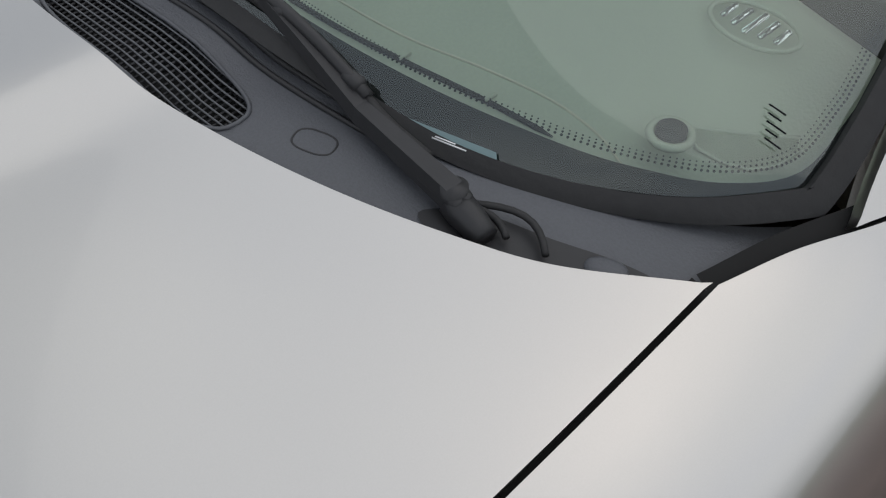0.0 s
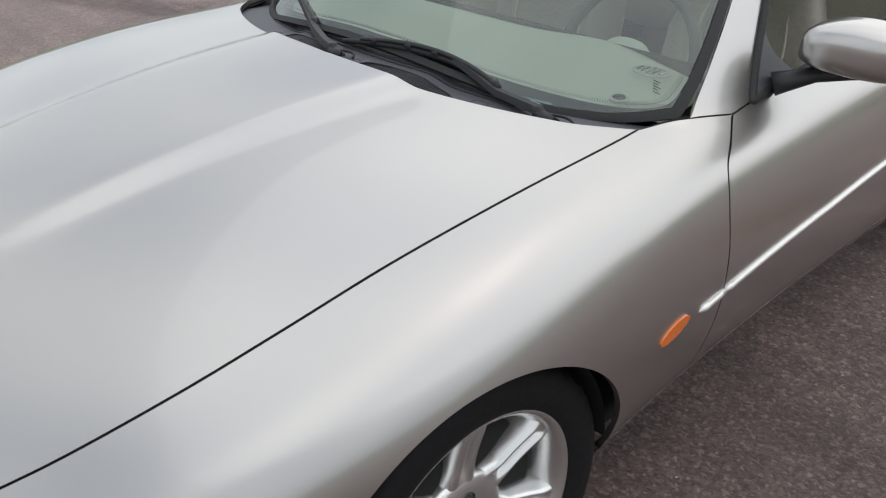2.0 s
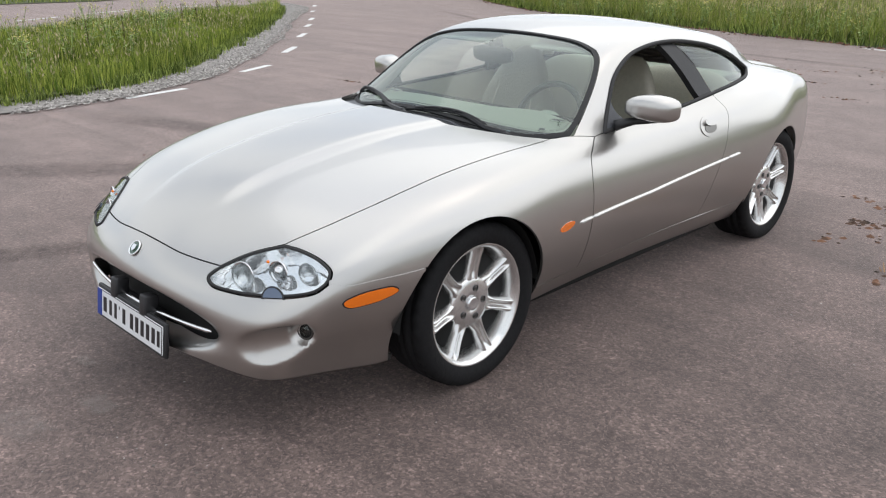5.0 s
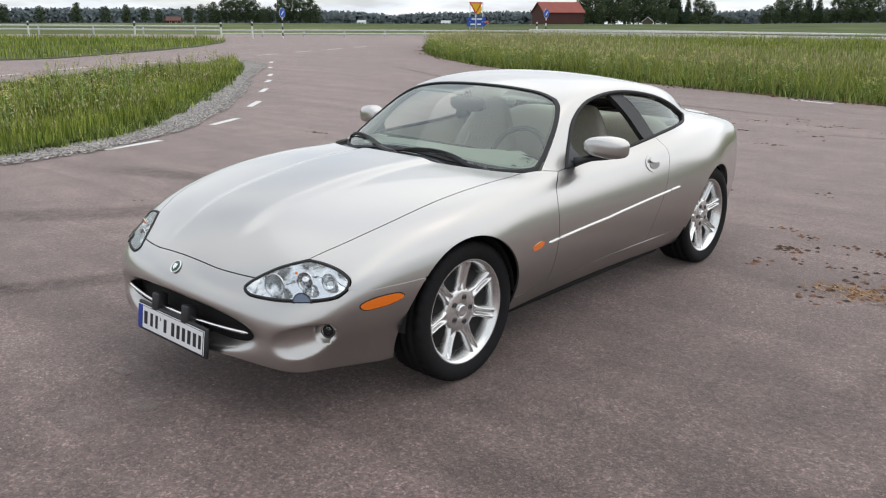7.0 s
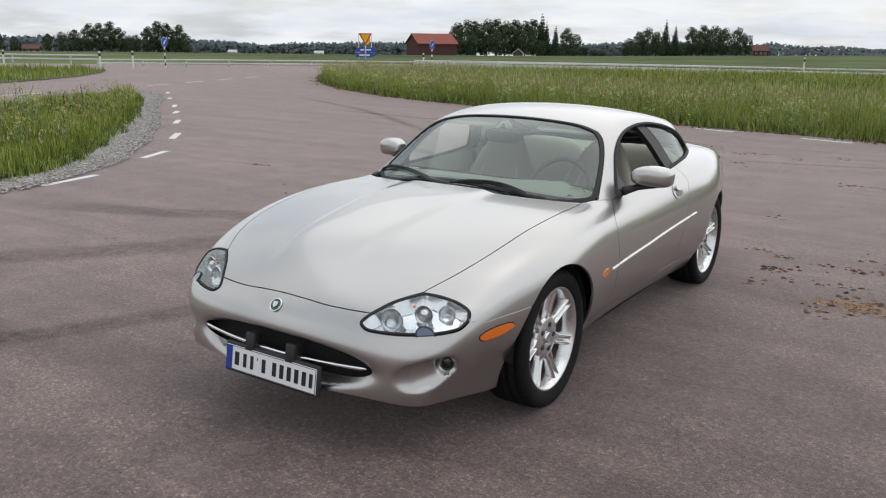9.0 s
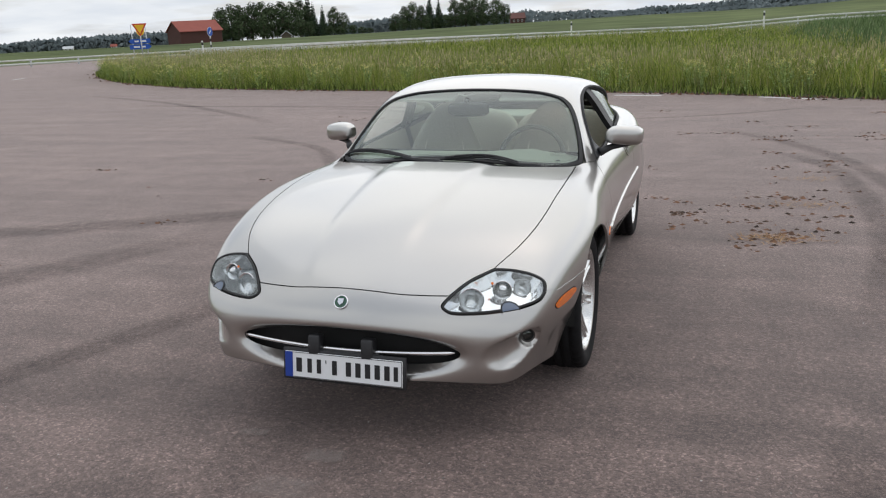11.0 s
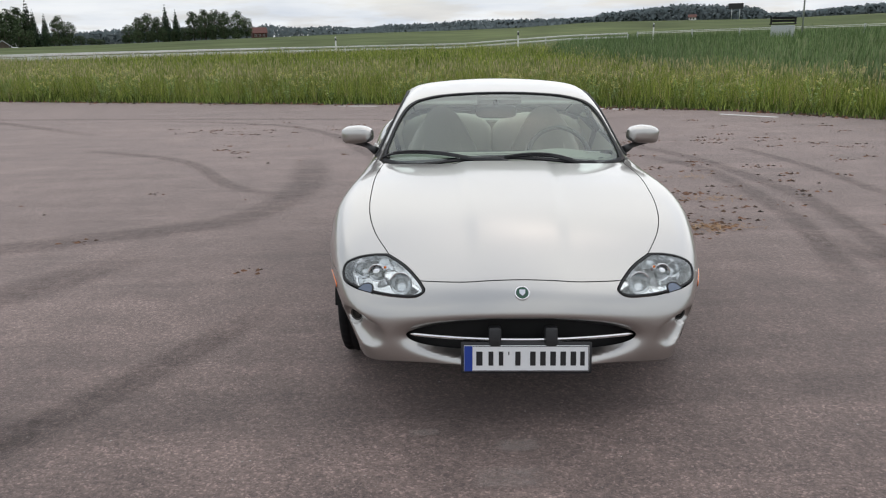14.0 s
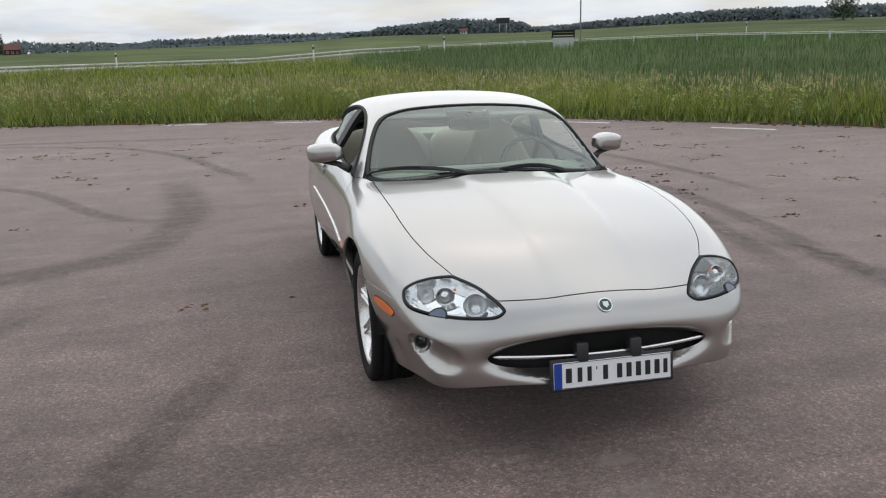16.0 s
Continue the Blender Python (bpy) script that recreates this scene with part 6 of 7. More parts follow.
for pivot, elbow, joint, tip_a, tip_b in (((.520, .535), (.45, .537), (.268, .545), (-.060, .492), (.474, .549)), ((-.018, .430), (-.06, .442), (-.42, .615), (-.715, .760), (-.11, .476))):
    arm_line = lifted(curve([(*pivot, 0), (*elbow, 0), (*joint, 0)], .03), .011)
    n = len(arm_line)
    verts, faces = [], []
    for i, p in enumerate(arm_line):
        d = arm_line[min(i + 1, n - 1)] - arm_line[max(i - 1, 0)]
        d /= np.linalg.norm(d)
        side = np.cross(d, [0, 0, 1])
        w, h = .013 - .006 * i / n, .011 - .004 * i / n
        for a, b in ((-1, -.4), (-.6, 1), (.6, 1), (1, -.4)):
            verts.append(p + side * w * a + np.array([0, 0, h * b]))
    for i in range(n - 1):
        for k in range(4):
            faces.append((i * 4 + k, i * 4 + (k + 1) % 4, i * 4 + 4 + (k + 1) % 4, i * 4 + 4 + k))
    faces += [(0, 1, 2, 3), tuple(range(4 * n - 4, 4 * n))[::-1]]
    wiper = body_part("wiper", verts, faces, BLACK, None, "matt black wiper arm and blade", smooth=False)
    blade_line = lifted(curve([(*tip_a, 0), (*joint, 0), (*tip_b, 0)], .02), .006)
    tv, tf = tube(blade_line, .0065, 8)
    body_part("wiper_blade", tv, tf, RUBBER, wiper)
    m = len(blade_line)
    k0, k1 = int(m * .12), int(m * .88)
    bridge = blade_line[k0:k1] + np.c_[np.zeros(k1 - k0), np.zeros(k1 - k0), .007 + .005 * np.sin(np.linspace(0, np.pi, k1 - k0))]
    tv, tf = tube(bridge, .0058, 8)
    body_part("wiper_bridge", tv, tf, BLACK, wiper)
    for frac in (.2, .35, .5, .65, .8):
        i = int(m * frac)
        bm = bmesh.new()
        box(bm, (.022, .014, .015), Matrix.Translation(tuple(blade_line[i] + [0, 0, .006])), .003, 1)
        solid("wiper_claw", bm, BLACK, wiper)
    bm = bmesh.new()
    cyl(bm, .011, .022, Matrix.Translation(tuple(arm_line[0])), 20)
    box(bm, (.050, .022, .014), Matrix.Translation(tuple((arm_line[0] + arm_line[1]) / 2)) @ Matrix.Rotation(math.atan2(elbow[1] - pivot[1], elbow[0] - pivot[0]), 4, "Z"), .006, 2)
    solid("wiper_cap", bm, BLACK, wiper)
    away = np.array([pivot[0] - elbow[0], pivot[1] - elbow[1]])
    away /= np.linalg.norm(away)
    foot_line = lifted([(*(np.array(pivot) + away * t + np.array([0, -.10]) * t), 0) for t in (0, .014, .028, .040)], .004)
    body_part("wiper_foot", *tube(foot_line, [.014, .0145, .013, .011], 8), BLACK, wiper)
    for bend, reach in ((.014, .050), (.034, .080)):
        hose = lifted([(*(np.array(pivot) + away * reach * t + np.array([0, bend * math.sin(math.pi * t * .8)])), 0) for t in np.linspace(.1, 1, 9)], .004)
        body_part("washer_hose", *tube(hose, .0030, 7), RUBBER, wiper)

# side windows: open door glass, quarter glass, pillar and seal
seal = chain(WINDOW_TOP[::-1], BELT[int(len(BELT) * .075):], BELT_REAR)
seal = seal[np.r_[True, np.linalg.norm(np.diff(seal, axis=0), axis=1) > .004]]
sv, sf = tube(UPPER.form(UPPER.flat(seal)), .0105, 8, True)
body_part("window_seal", sv, sf, RUBBER, mirror=True)
PILLAR_F, PILLAR_R = curve([(.604, 1.60, 1.221), (.69, 1.72, 1.09), (.76, 1.80, .947)]), curve([(.606, 1.72, 1.22), (.685, 1.85, 1.10), (.757, 1.925, .960)])
panel("door_pillar", BLACK, UPPER, np.concatenate([PILLAR_F, PILLAR_R[::-1]]), car, lift=-0.012, fold=0.03, mirror=True, gap=0.0)
i0 = np.argmin(np.abs(WINDOW_TOP[:, 1] - 1.72))
quarter = np.concatenate([PILLAR_R[::-1], WINDOW_TOP[i0 + 1:], BELT_REAR[::-1][1:-4]])
for g in panel("quarter_window", GLASS, UPPER, quarter, car, lift=-0.012, fold=0.0, mirror=True, gap=0.004, label="green-tinted rear side window"):
    g.visible_shadow = False
rear_window = panel("rear_window", GLASS, UPPER, rg, car, lift=-0.006, fold=0.0, gap=0.0, cell=0.04)
rear_window.visible_shadow = False
# inner lining of the roof and pillars
panel("headlining", HEADLINER, UPPER, upper_line[upper_line[:, 1] < 2.15], car, lift=-0.03, fold=0.0, gap=0.006, cell=0.05)

# lamps
LAMP = np.concatenate([LAMP_IN, LAMP_OUT[1:], LAMP_LOW[1:-1]])


def towards(p, d):
    """A turn that lays the z axis along d at the place p."""
    return Matrix.Translation(tuple(p)) @ Vector(d).to_track_quat("Z", "Y").to_matrix().to_4x4()


glasses = panel("headlight", LENS, FRONT, LAMP, car, gap=0.010, lift=0.001, fold=0.0, cell=0.016, mirror=True, label="clear teardrop headlight with black rubber rim")
for side, glass in zip(FLIP, glasses):
    glass.visible_shadow = False
    rim_line = FRONT.form(shrink(FRONT.flat(LAMP), 0.006)) * [side, 1, 1]
    tv, tf = tube(rim_line[::2], .0055, 8, True)
    body_part("lamp_rim", tv, tf, RUBBER, glass)
bowls = panel("lamp_housing", REFLECTOR, FRONT, LAMP, car, gap=0.009, lift=-0.058, fold=-0.055, cell=0.016, mirror=True)
for sx, bowl in zip(FLIP, bowls):
    for (x, y, z), r, mat, depth in (((.700, -.672, .616), .033, GREY_LAMP, .03), ((.632, -.742, .622), .036, CHROME, .035), ((.520, -.812, .595), .046, GREY_LAMP, .035)):
        d = Vector((sx * .25, -1, .12)).normalized()
        p = Vector((sx * x * .985, y + .022, z))
        ring = [(math.cos(a) * r, math.sin(a) * r, 0) for a in np.linspace(0, 2 * math.pi, 28, endpoint=False)]
        verts, faces = [], []
        for t, k in ((0.0, 1.08), (0.004, 1.0), (-.010, .9), (-.022, .62), (-.028, .25)):
            verts += [towards(p, d) @ Vector((a * k, b * k, t)) for a, b, _ in ring]
        for j in range(4):
            for k in range(28):
                faces.append((j * 28 + k, j * 28 + (k + 1) % 28, j * 28 + 28 + (k + 1) % 28, j * 28 + 28 + k))
        faces.append(tuple(range(112, 140)))
        body_part("lamp_bowl", verts, faces, mat, bowl)
        tv, tf = tube([towards(p, d) @ Vector((a * 1.06, b * 1.06, .003)) for a, b, _ in ring], .0022, 6, True)
        body_part("lamp_ring", tv, tf, CHROME, bowl)
        if mat is CHROME:
            bm = bmesh.new()
            bmesh.ops.create_uvsphere(bm, u_segments=20, v_segments=12, radius=.025, matrix=towards(p - d * .012, d))
            solid("projector_lens", bm, GREY_LAMP, bowl)
    bm = bmesh.new()
    bmesh.ops.create_uvsphere(bm, u_segments=12, v_segments=8, radius=.006, matrix=Matrix.Translation((sx * .585, -.735, .652)))
    solid("amber_bulb", bm, AMBER, bowl)
half_disc = FRONT.flat(np.array([(.665, -.775, .556)]))[0] + np.c_[np.cos(np.linspace(0, np.pi, 16)) * .030, np.sin(np.linspace(0, np.pi, 16)) * .030]
for ob in panel("washer_cover", REFLECTED_BLUE, FRONT, FRONT.form(half_disc), car, gap=0.0, lift=0.006, fold=0.008, cell=0.01, mirror=True):
    pass
wv, wf = tube(FRONT.form(half_disc) + [.003, -.004, .0], .004, 6)
body_part("washer_rim", wv, wf, RUBBER, mirror=True)


def side_shape(name, mat, yz, lift, parent=None, label="", fold=0.006):
    return panel(name, mat, Beside(), on_side(yz), parent or car, gap=0.0, lift=lift, fold=fold, cell=0.012, mirror=True, label=label)


mark = curve([(-.600, .531, 0), (-.585, .515, 0), (-.515, .512, 0), (-.445, .522, 0), (-.400, .540, 0), (-.417, .554, 0), (-.475, .558, 0), (-.555, .550, 0)], .01, True)[:, :2]
grow = shrink(mark, -.005)
side_shape("marker_rim", BLACK, grow, .001)
side_shape("side_marker", AMBER, mark, .005, label="long amber side marker lens")
a40 = np.linspace(0, 2 * np.pi, 30, endpoint=False)
side_shape("side_repeater", AMBER, np.c_[.519 + .052 * np.cos(a40), .573 + .017 * np.sin(a40) + .006 * np.cos(a40)], .0035, fold=.004, label="small amber indicator lens")
strip_y = np.linspace(.612, 2.015, 70)
strip_z = np.interp(strip_y, [.6, 1.2, 2.02], [.566, .588, .650])
for a, b in ((0, 5), (5, 63), (63, 70)):
    line = on_side(np.c_[strip_y[a:b + 1], strip_z[a:b + 1]])
    if a == 0:
        line[0] += [-.004, .0, 0]
    if len(line) > 2:
        line[-1] = line[-1] * .8 + line[-2] * .2
    tv, tf = tube(line, [.004] + [.0088] * (len(line) - 2) + [.008 if b < 70 else .0035], 10)
    body_part("side_trim", tv, tf, BRIGHT_TRIM, mirror=True)
# door handles
hy, hz = 1.737, .822
side_shape("handle_recess", PAINT, np.c_[hy + .088 * np.cos(a40), hz + .050 * np.sin(a40)], .004)
side_shape("handle_cup", HANDLE_CUP, np.c_[hy + .052 * np.cos(a40) - .004, hz + .026 * np.sin(a40) - .006], .0062, fold=.004)
side_shape("door_handle", PAINT, np.c_[hy + .056 * np.cos(a40) + .004, hz + .018 + .017 * np.sin(a40)], .016, fold=.012)
# fuel flap mark, badge, mouth bar
badge_p = np.array([0.0, -.925, .592])
bn = gradient(form, np.array([[0, -.925, .592]]))[0]
bm = bmesh.new()
cyl(bm, .027, .010, towards(badge_p + bn * .002, bn), 32)
badge = solid("badge", bm, BADGE_GREEN, None, "round green and chrome nose badge", smooth=False)
ringp = [towards(badge_p + bn * .006, bn) @ Vector((math.cos(a) * .0285, math.sin(a) * .0285, 0)) for a in np.linspace(0, 2 * math.pi, 36, endpoint=False)]
body_part("badge_ring", *tube(ringp, .0030, 8, True), CHROME, badge)
bm = bmesh.new()
vs = [bm.verts.new(towards(badge_p + bn * .009, bn) @ Vector((x, y, 0))) for x, y in ((-.012, .013), (.012, .013), (.012, -.004), (0, -.015), (-.012, -.004))]
f = bm.faces.new(vs)
ex = bmesh.ops.extrude_face_region(bm, geom=[f])["geom"]
bmesh.ops.translate(bm, verts=[v for v in ex if isinstance(v, bmesh.types.BMVert)], vec=bn * .003)
solid("badge_shield", bm, CHROME, badge, smooth=False)

bx = np.linspace(-.470, .470, 41)
bar = np.c_[bx, -.955 + .23 * bx * bx, .399 + .035 * bx * bx]
body_part("grille_bar", *tube(bar, [.003] + [.0075] * 39 + [.003], 10), CHROME, None, "slim chrome bar across the mouth")
# plain sheet without mesh, near-black to paint the shade inside the mouth
bm = bmesh.new()
cols = [[bm.verts.new((x, -.88 + .22 * x * x, z)) for x in np.linspace(-.52, .52, 25)] for z in (.28, .34, .40, .46, .50)]
for a, b in zip(cols, cols[1:]):
    for i in range(24):
        bm.faces.new((a[i], a[i + 1], b[i + 1], b[i]))
solid("grille_mesh", bm, CAVITY)
for x in (-.113, .121):
    bm = bmesh.new()
    box(bm, (.052, .055, .085), Matrix.Translation((x, -.955, .412)) @ Matrix.Rotation(radians(-8), 4, "X"), .008, 2)
    solid("overrider", bm, BLACK, None, "black plastic bumper block")

# number plate with plain bars for its characters
plate_m = Matrix.Translation((.0175, -.993, .330)) @ Matrix.Rotation(radians(-7), 4, "X")
bm = bmesh.new()
box(bm, (.545, .016, .135), plate_m @ Matrix.Translation((0, .014, 0)), .006, 2)
box(bm, (.30, .06, .10), plate_m @ Matrix.Translation((0, .045, .02)), .006, 2)
holder = solid("plate_holder", bm, BLACK, None, "black plastic number plate holder")
bm = bmesh.new()
box(bm, (.52, .004, .11), plate_m @ Matrix.Translation((0, .002, 0)), .0015, 1)
plate = solid("number_plate", bm, WHITE_PLATE, holder, "white plate with blue band and black bars", smooth=False)
bm = bmesh.new()
box(bm, (.034, .003, .108), plate_m @ Matrix.Translation((-.242, -.0015, 0)), .001, 1)
solid("plate_band", bm, BLUE_PLATE, plate, smooth=False)
bm = bmesh.new()
for z in (-.052, .052):
    box(bm, (.482, .002, .002), plate_m @ Matrix.Translation((.017, -.001, z)))
box(bm, (.002, .002, .104), plate_m @ Matrix.Translation((.257, -.001, 0)))
solid("plate_border", bm, INK, plate, smooth=False)
for x, w, h, z in ((-.190, .036, .060, 0), (-.142, .028, .060, 0), (-.100, .026, .060, 0), (-.068, .006, .014, .022), (-.030, .030, .060, 0), (.032, .032, .060, 0), (.074, .032, .060, 0), (.116, .032, .060, 0), (.158, .032, .060, 0), (.200, .032, .060, 0), (.238, .026, .060, 0)):
    bm = bmesh.new()
    box(bm, (w * .72, .002, h), plate_m @ Matrix.Translation((x - .006, -.0012, z)), .0008, 1)
    solid("plate_bar", bm, INK, plate, smooth=False)

# fog lamps
for s in FLIP:
    d = Vector((s * .45, -1, .05)).normalized()
    p = Vector((s * .712, -.676, .425))
    bm = bmesh.new()
    cyl(bm, .030, .03, towards(p, d), 24)
    fog = solid("fog_lamp", bm, CAVITY, None, "round fog lamp in the bumper scoop", smooth=False)
    body_part("fog_ring", *tube([towards(p + d * .016, d) @ Vector((math.cos(a) * .029, math.sin(a) * .029, 0)) for a in np.linspace(0, 2 * math.pi, 24, endpoint=False)], .004, 6, True), STEEL, fog)
    bm = bmesh.new()
    bmesh.ops.create_uvsphere(bm, u_segments=18, v_segments=10, radius=.026, matrix=towards(p + d * .006, d) @ Matrix.Diagonal((1, 1, .5, 1)))
    solid("fog_lens", bm, LENS, fog)

# door mirrors
for s in FLIP:
    bm = blob((.106, .092, .060), 3.6, shape=lambda c: Vector((c.x, c.y * (1.0 if c.y < 0 else .35) + .30 * (c.x + .1), c.z * ((1.05 - .28 * max(0, -c.x / .1) ** 1.5) if c.z > 0 else .80))))
    back = .045 if s > 0 else .085
    m = Matrix.Translation((.905, 1.035 + back, .992)) @ Matrix.Rotation(radians(6), 4, "Y")
    bmesh.ops.transform(bm, matrix=m, verts=bm.verts[:])
    v, f = from_bm(bm)
    v = [(s * a, b, c) for a, b, c in v]
    mirror_ob = body_part("door_mirror", v, f if s > 0 else [x[::-1] for x in f], PAINT, None, "silver door mirror on a black foot")
    foot = [(s * .775, 1.0, .912), (s * .80, 1.015, .922), (s * .835, 1.035 + back * .6, .933), (s * .89, 1.06 + back, .940), (s * .945, 1.075 + back, .945)]
    tv, tf = tube(foot, [.026, .022, .017, .016, .010], 10)
    body_part("mirror_foot", tv, tf, BLACK, mirror_ob)
    gv = [(s * (.905 + .082 * math.cos(a)), 1.10 + back + .025 * math.cos(a), .994 + .050 * math.sin(a)) for a in np.linspace(0, 2 * math.pi, 32, endpoint=False)]
    body_part("mirror_glass", gv, [tuple(range(32))], CHROME, mirror_ob, smooth=False)
sail_line = UPPER.form(UPPER.flat(curve([(.771, .935, .895), (.768, 1.12, .902)], .02)))
sail_line = np.concatenate([sail_line, UPPER.form(UPPER.flat(curve([(.768, 1.12, .902), (.735, 1.055, .965), (.708, 1.045, 1.015)], .02)))[1:], UPPER.form(UPPER.flat(curve([(.708, 1.045, 1.015), (.771, .935, .895)], .02)))[1:-1]])
panel("mirror_sail", COWL, UPPER, sail_line, car, lift=0.004, fold=0.02, mirror=True, gap=0.0)

# wheels
groove = {7: .007, 8: .007, 11: .007, 12: .007, 15: .007, 16: .007}
tyre_profile = [(.096, .238), (.108, .254), (.1175, .280), (.1175, .305), (.110, .322), (.098, .331), (.075, .3345), (.072, .3345), (.062, .3345), (.059, .335), (.030, .3355), (.026, .3355), (.016, .3355), (.013, .3355), (-.013, .3355), (-.016, .3355), (-.026, .3355), (-.06, .335), (-.098, .331), (-.112, .320), (-.121, .300), (-.12, .27), (-.104, .238)]


def tread(i, k):
    d = groove.get(i, 0)
    if i in (5, 6, 18) and k % 4 == 0:
        d += .006
    return d


def wheel_spokes():
    """Seven broad spokes, each with two rounded ribs that close round a long hollow."""
    verts, faces = [], []
    for q in range(7):
        a0 = 2 * math.pi * (q + .25) / 7
        base, ns, nt = len(verts), 22, 25
        for i in range(ns):
            s = i / (ns - 1)
            r = .078 + .158 * s
            half = .0305 + .016 * max(0, .34 - s) / .34 + .006 * max(0, s - .80) / .20
            face = .066 + .026 * s - .006 * math.sin(math.pi * s)
            ends = min(1, max(0, (s - .12) * 5)) * min(1, max(0, (.97 - s) * 8))
            for j in range(nt):
                t = (j / (nt - 1)) * 2 - 1
                if j in (0, nt - 1):
                    x, tt = face - .062, t * 1.10
                else:
                    tt = t / .90 if abs(t) < .90 else math.copysign(1, t)
                    hollow = .014 * math.exp(-(tt / .34) ** 4)
                    rib = .005 * math.exp(-((abs(tt) - .55) / .20) ** 2)
                    x = face + (rib - hollow) * ends - .024 * abs(tt) ** 6
                off = half * tt
                verts.append((x, r * math.sin(a0) + off * math.cos(a0), r * math.cos(a0) - off * math.sin(a0)))
        for i in range(ns - 1):
            for j in range(nt - 1):
                faces.append((base + i * nt + j, base + i * nt + j + 1, base + i * nt + nt + j + 1, base + i * nt + nt + j))
    return verts, faces


def part_at(name, vf, mat, parent, smooth=True):
    me = mesh_of(name, vf[0], vf[1], mat, smooth)
    bm = bmesh.new()
    bm.from_mesh(me)
    bmesh.ops.recalc_face_normals(bm, faces=bm.faces[:])
    bm.to_mesh(me)
    bm.free()
    return put(name, me, parent)


wheel = part_at("wheel", lathe([(-.10, .205), (.02, .210), (.070, .222), (.090, .231), (.101, .241), (.105, .247), (.1035, .2535), (.097, .253), (.094, .243), (-.10, .230), (-.10, .205)], 72), ALLOY, car)
tagged(wheel, "seven-spoke silver alloy wheel with black tyre")
part_at("tyre", lathe(tyre_profile, 144, tread), TYRE, wheel)
part_at("spokes", wheel_spokes(), ALLOY, wheel)
part_at("hub_face", lathe([(-.01, .106), (.046, .109), (.060, .107), (.0665, .098), (.0695, .078), (.0705, .055), (.0725, .034), (.068, .030), (.0675, .0001)], 48), ALLOY, wheel)
part_at("centre_cap", lathe([(.068, .029), (.0775, .028), (.080, .022), (.078, .016), (.0785, .0001)], 32), GREY_LAMP, wheel)
for q in range(5):
    a = 2 * math.pi * (q + .35) / 5
    c = Vector((0, math.sin(a) * .0615, math.cos(a) * .0615))
    vf = lathe([(.058, .0135), (.0735, .0135), (.0735, .0122), (.0645, .0115), (.0645, .0001)], 16)
    part_at("nut_recess", ([Vector(v) + c for v in vf[0]], vf[1]), BLACK, wheel)
    vf = lathe([(.058, .0085), (.0715, .0082), (.0745, .0065), (.075, .0001)], 6)
    part_at("wheel_nut", ([Vector(v) + c for v in vf[0]], vf[1]), STEEL, wheel, False)
part_at("brake_disc", lathe([(-.025, .165), (-.018, .165), (-.018, .08), (-.01, .075), (-.01, .0001)], 48), STEEL, wheel)
# near-black disc paints the shade between the spokes; not a real part
part_at("spoke_gap_shade", lathe([(.030, .204), (.046, .200), (.046, .0001)], 48), CAVITY, wheel)
for x, y, yaw in ((-.752, .03, 180), (.722, 2.612, 0), (-.722, 2.612, 180)):
    copy_thing(wheel, pose(x, y, .335, 37 + 60 * y, 0, yaw))
wheel.matrix_basis = pose(.752, .03, .335, 8, 0, 0)

# wheel houses, floor pan
for yc, r, reach in ((0, .388, .862), (2.588, .380, .80)):
    verts, faces = [], []
    for k in range(33):
        a = math.pi * (.02 + .96 * k / 32)
        for x in (.50, .70, reach):
            verts.append((x, yc - r * math.cos(a), .335 + r * math.sin(a)))
    for k in range(32):
        for j in range(2):
            faces.append((k * 3 + j, k * 3 + j + 1, k * 3 + 4 + j, k * 3 + 3 + j))
    n = len(verts)
    verts += [(.50, yc, .30)]
    faces += [(k * 3, k * 3 + 3, n) for k in range(32)]
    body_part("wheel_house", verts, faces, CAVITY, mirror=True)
bm = bmesh.new()
box(bm, (1.06, 3.70, .05), Matrix.Translation((0, 1.40, .185)), .02, 1)
box(bm, (1.46, 1.70, .05), Matrix.Translation((0, 1.29, .190)), .02, 1)
box(bm, (.70, .26, .02), Matrix.Translation((0, -.54, .225)), .005, 1)
solid("underbody", bm, CAVITY)

# ------------------------------------------------------------------ the cabin
bm = bmesh.new()
rows = []
for y, z, k, bend in ((.518, .878, 0, .54), (.60, .892, 0, .44), (.72, .903, .1, .30), (.82, .910, .5, .15), (.92, .916, .9, 0), (.97, .905, 1, -.05), (1.0, .86, 1, -.06), (1.01, .70, 1, -.06)):
    rows.append([bm.verts.new((x, y + bend * x * x, z - .02 * (x / .68) ** 4 + .022 * k * math.exp(-((x - .37) / .17) ** 2))) for x in np.linspace(-.68, .68, 41)])
for a, b in zip(rows, rows[1:]):
    for i in range(40):
        bm.faces.new((a[i], a[i + 1], b[i + 1], b[i]))
dash = solid("dashboard", bm, SOFT, None, "pale green-beige padded dashboard top")
bm = bmesh.new()
cyl(bm, .013, .010, Matrix.Translation((.586, .715, .903)), 24)
solid("sensor", bm, BLACK, dash)
body_part("sensor_ring", *tube([(.586 + .017 * math.cos(a), .715 + .017 * math.sin(a), .902) for a in np.linspace(0, 6.283, 24, endpoint=False)], .004, 6, True), SOFT, dash)
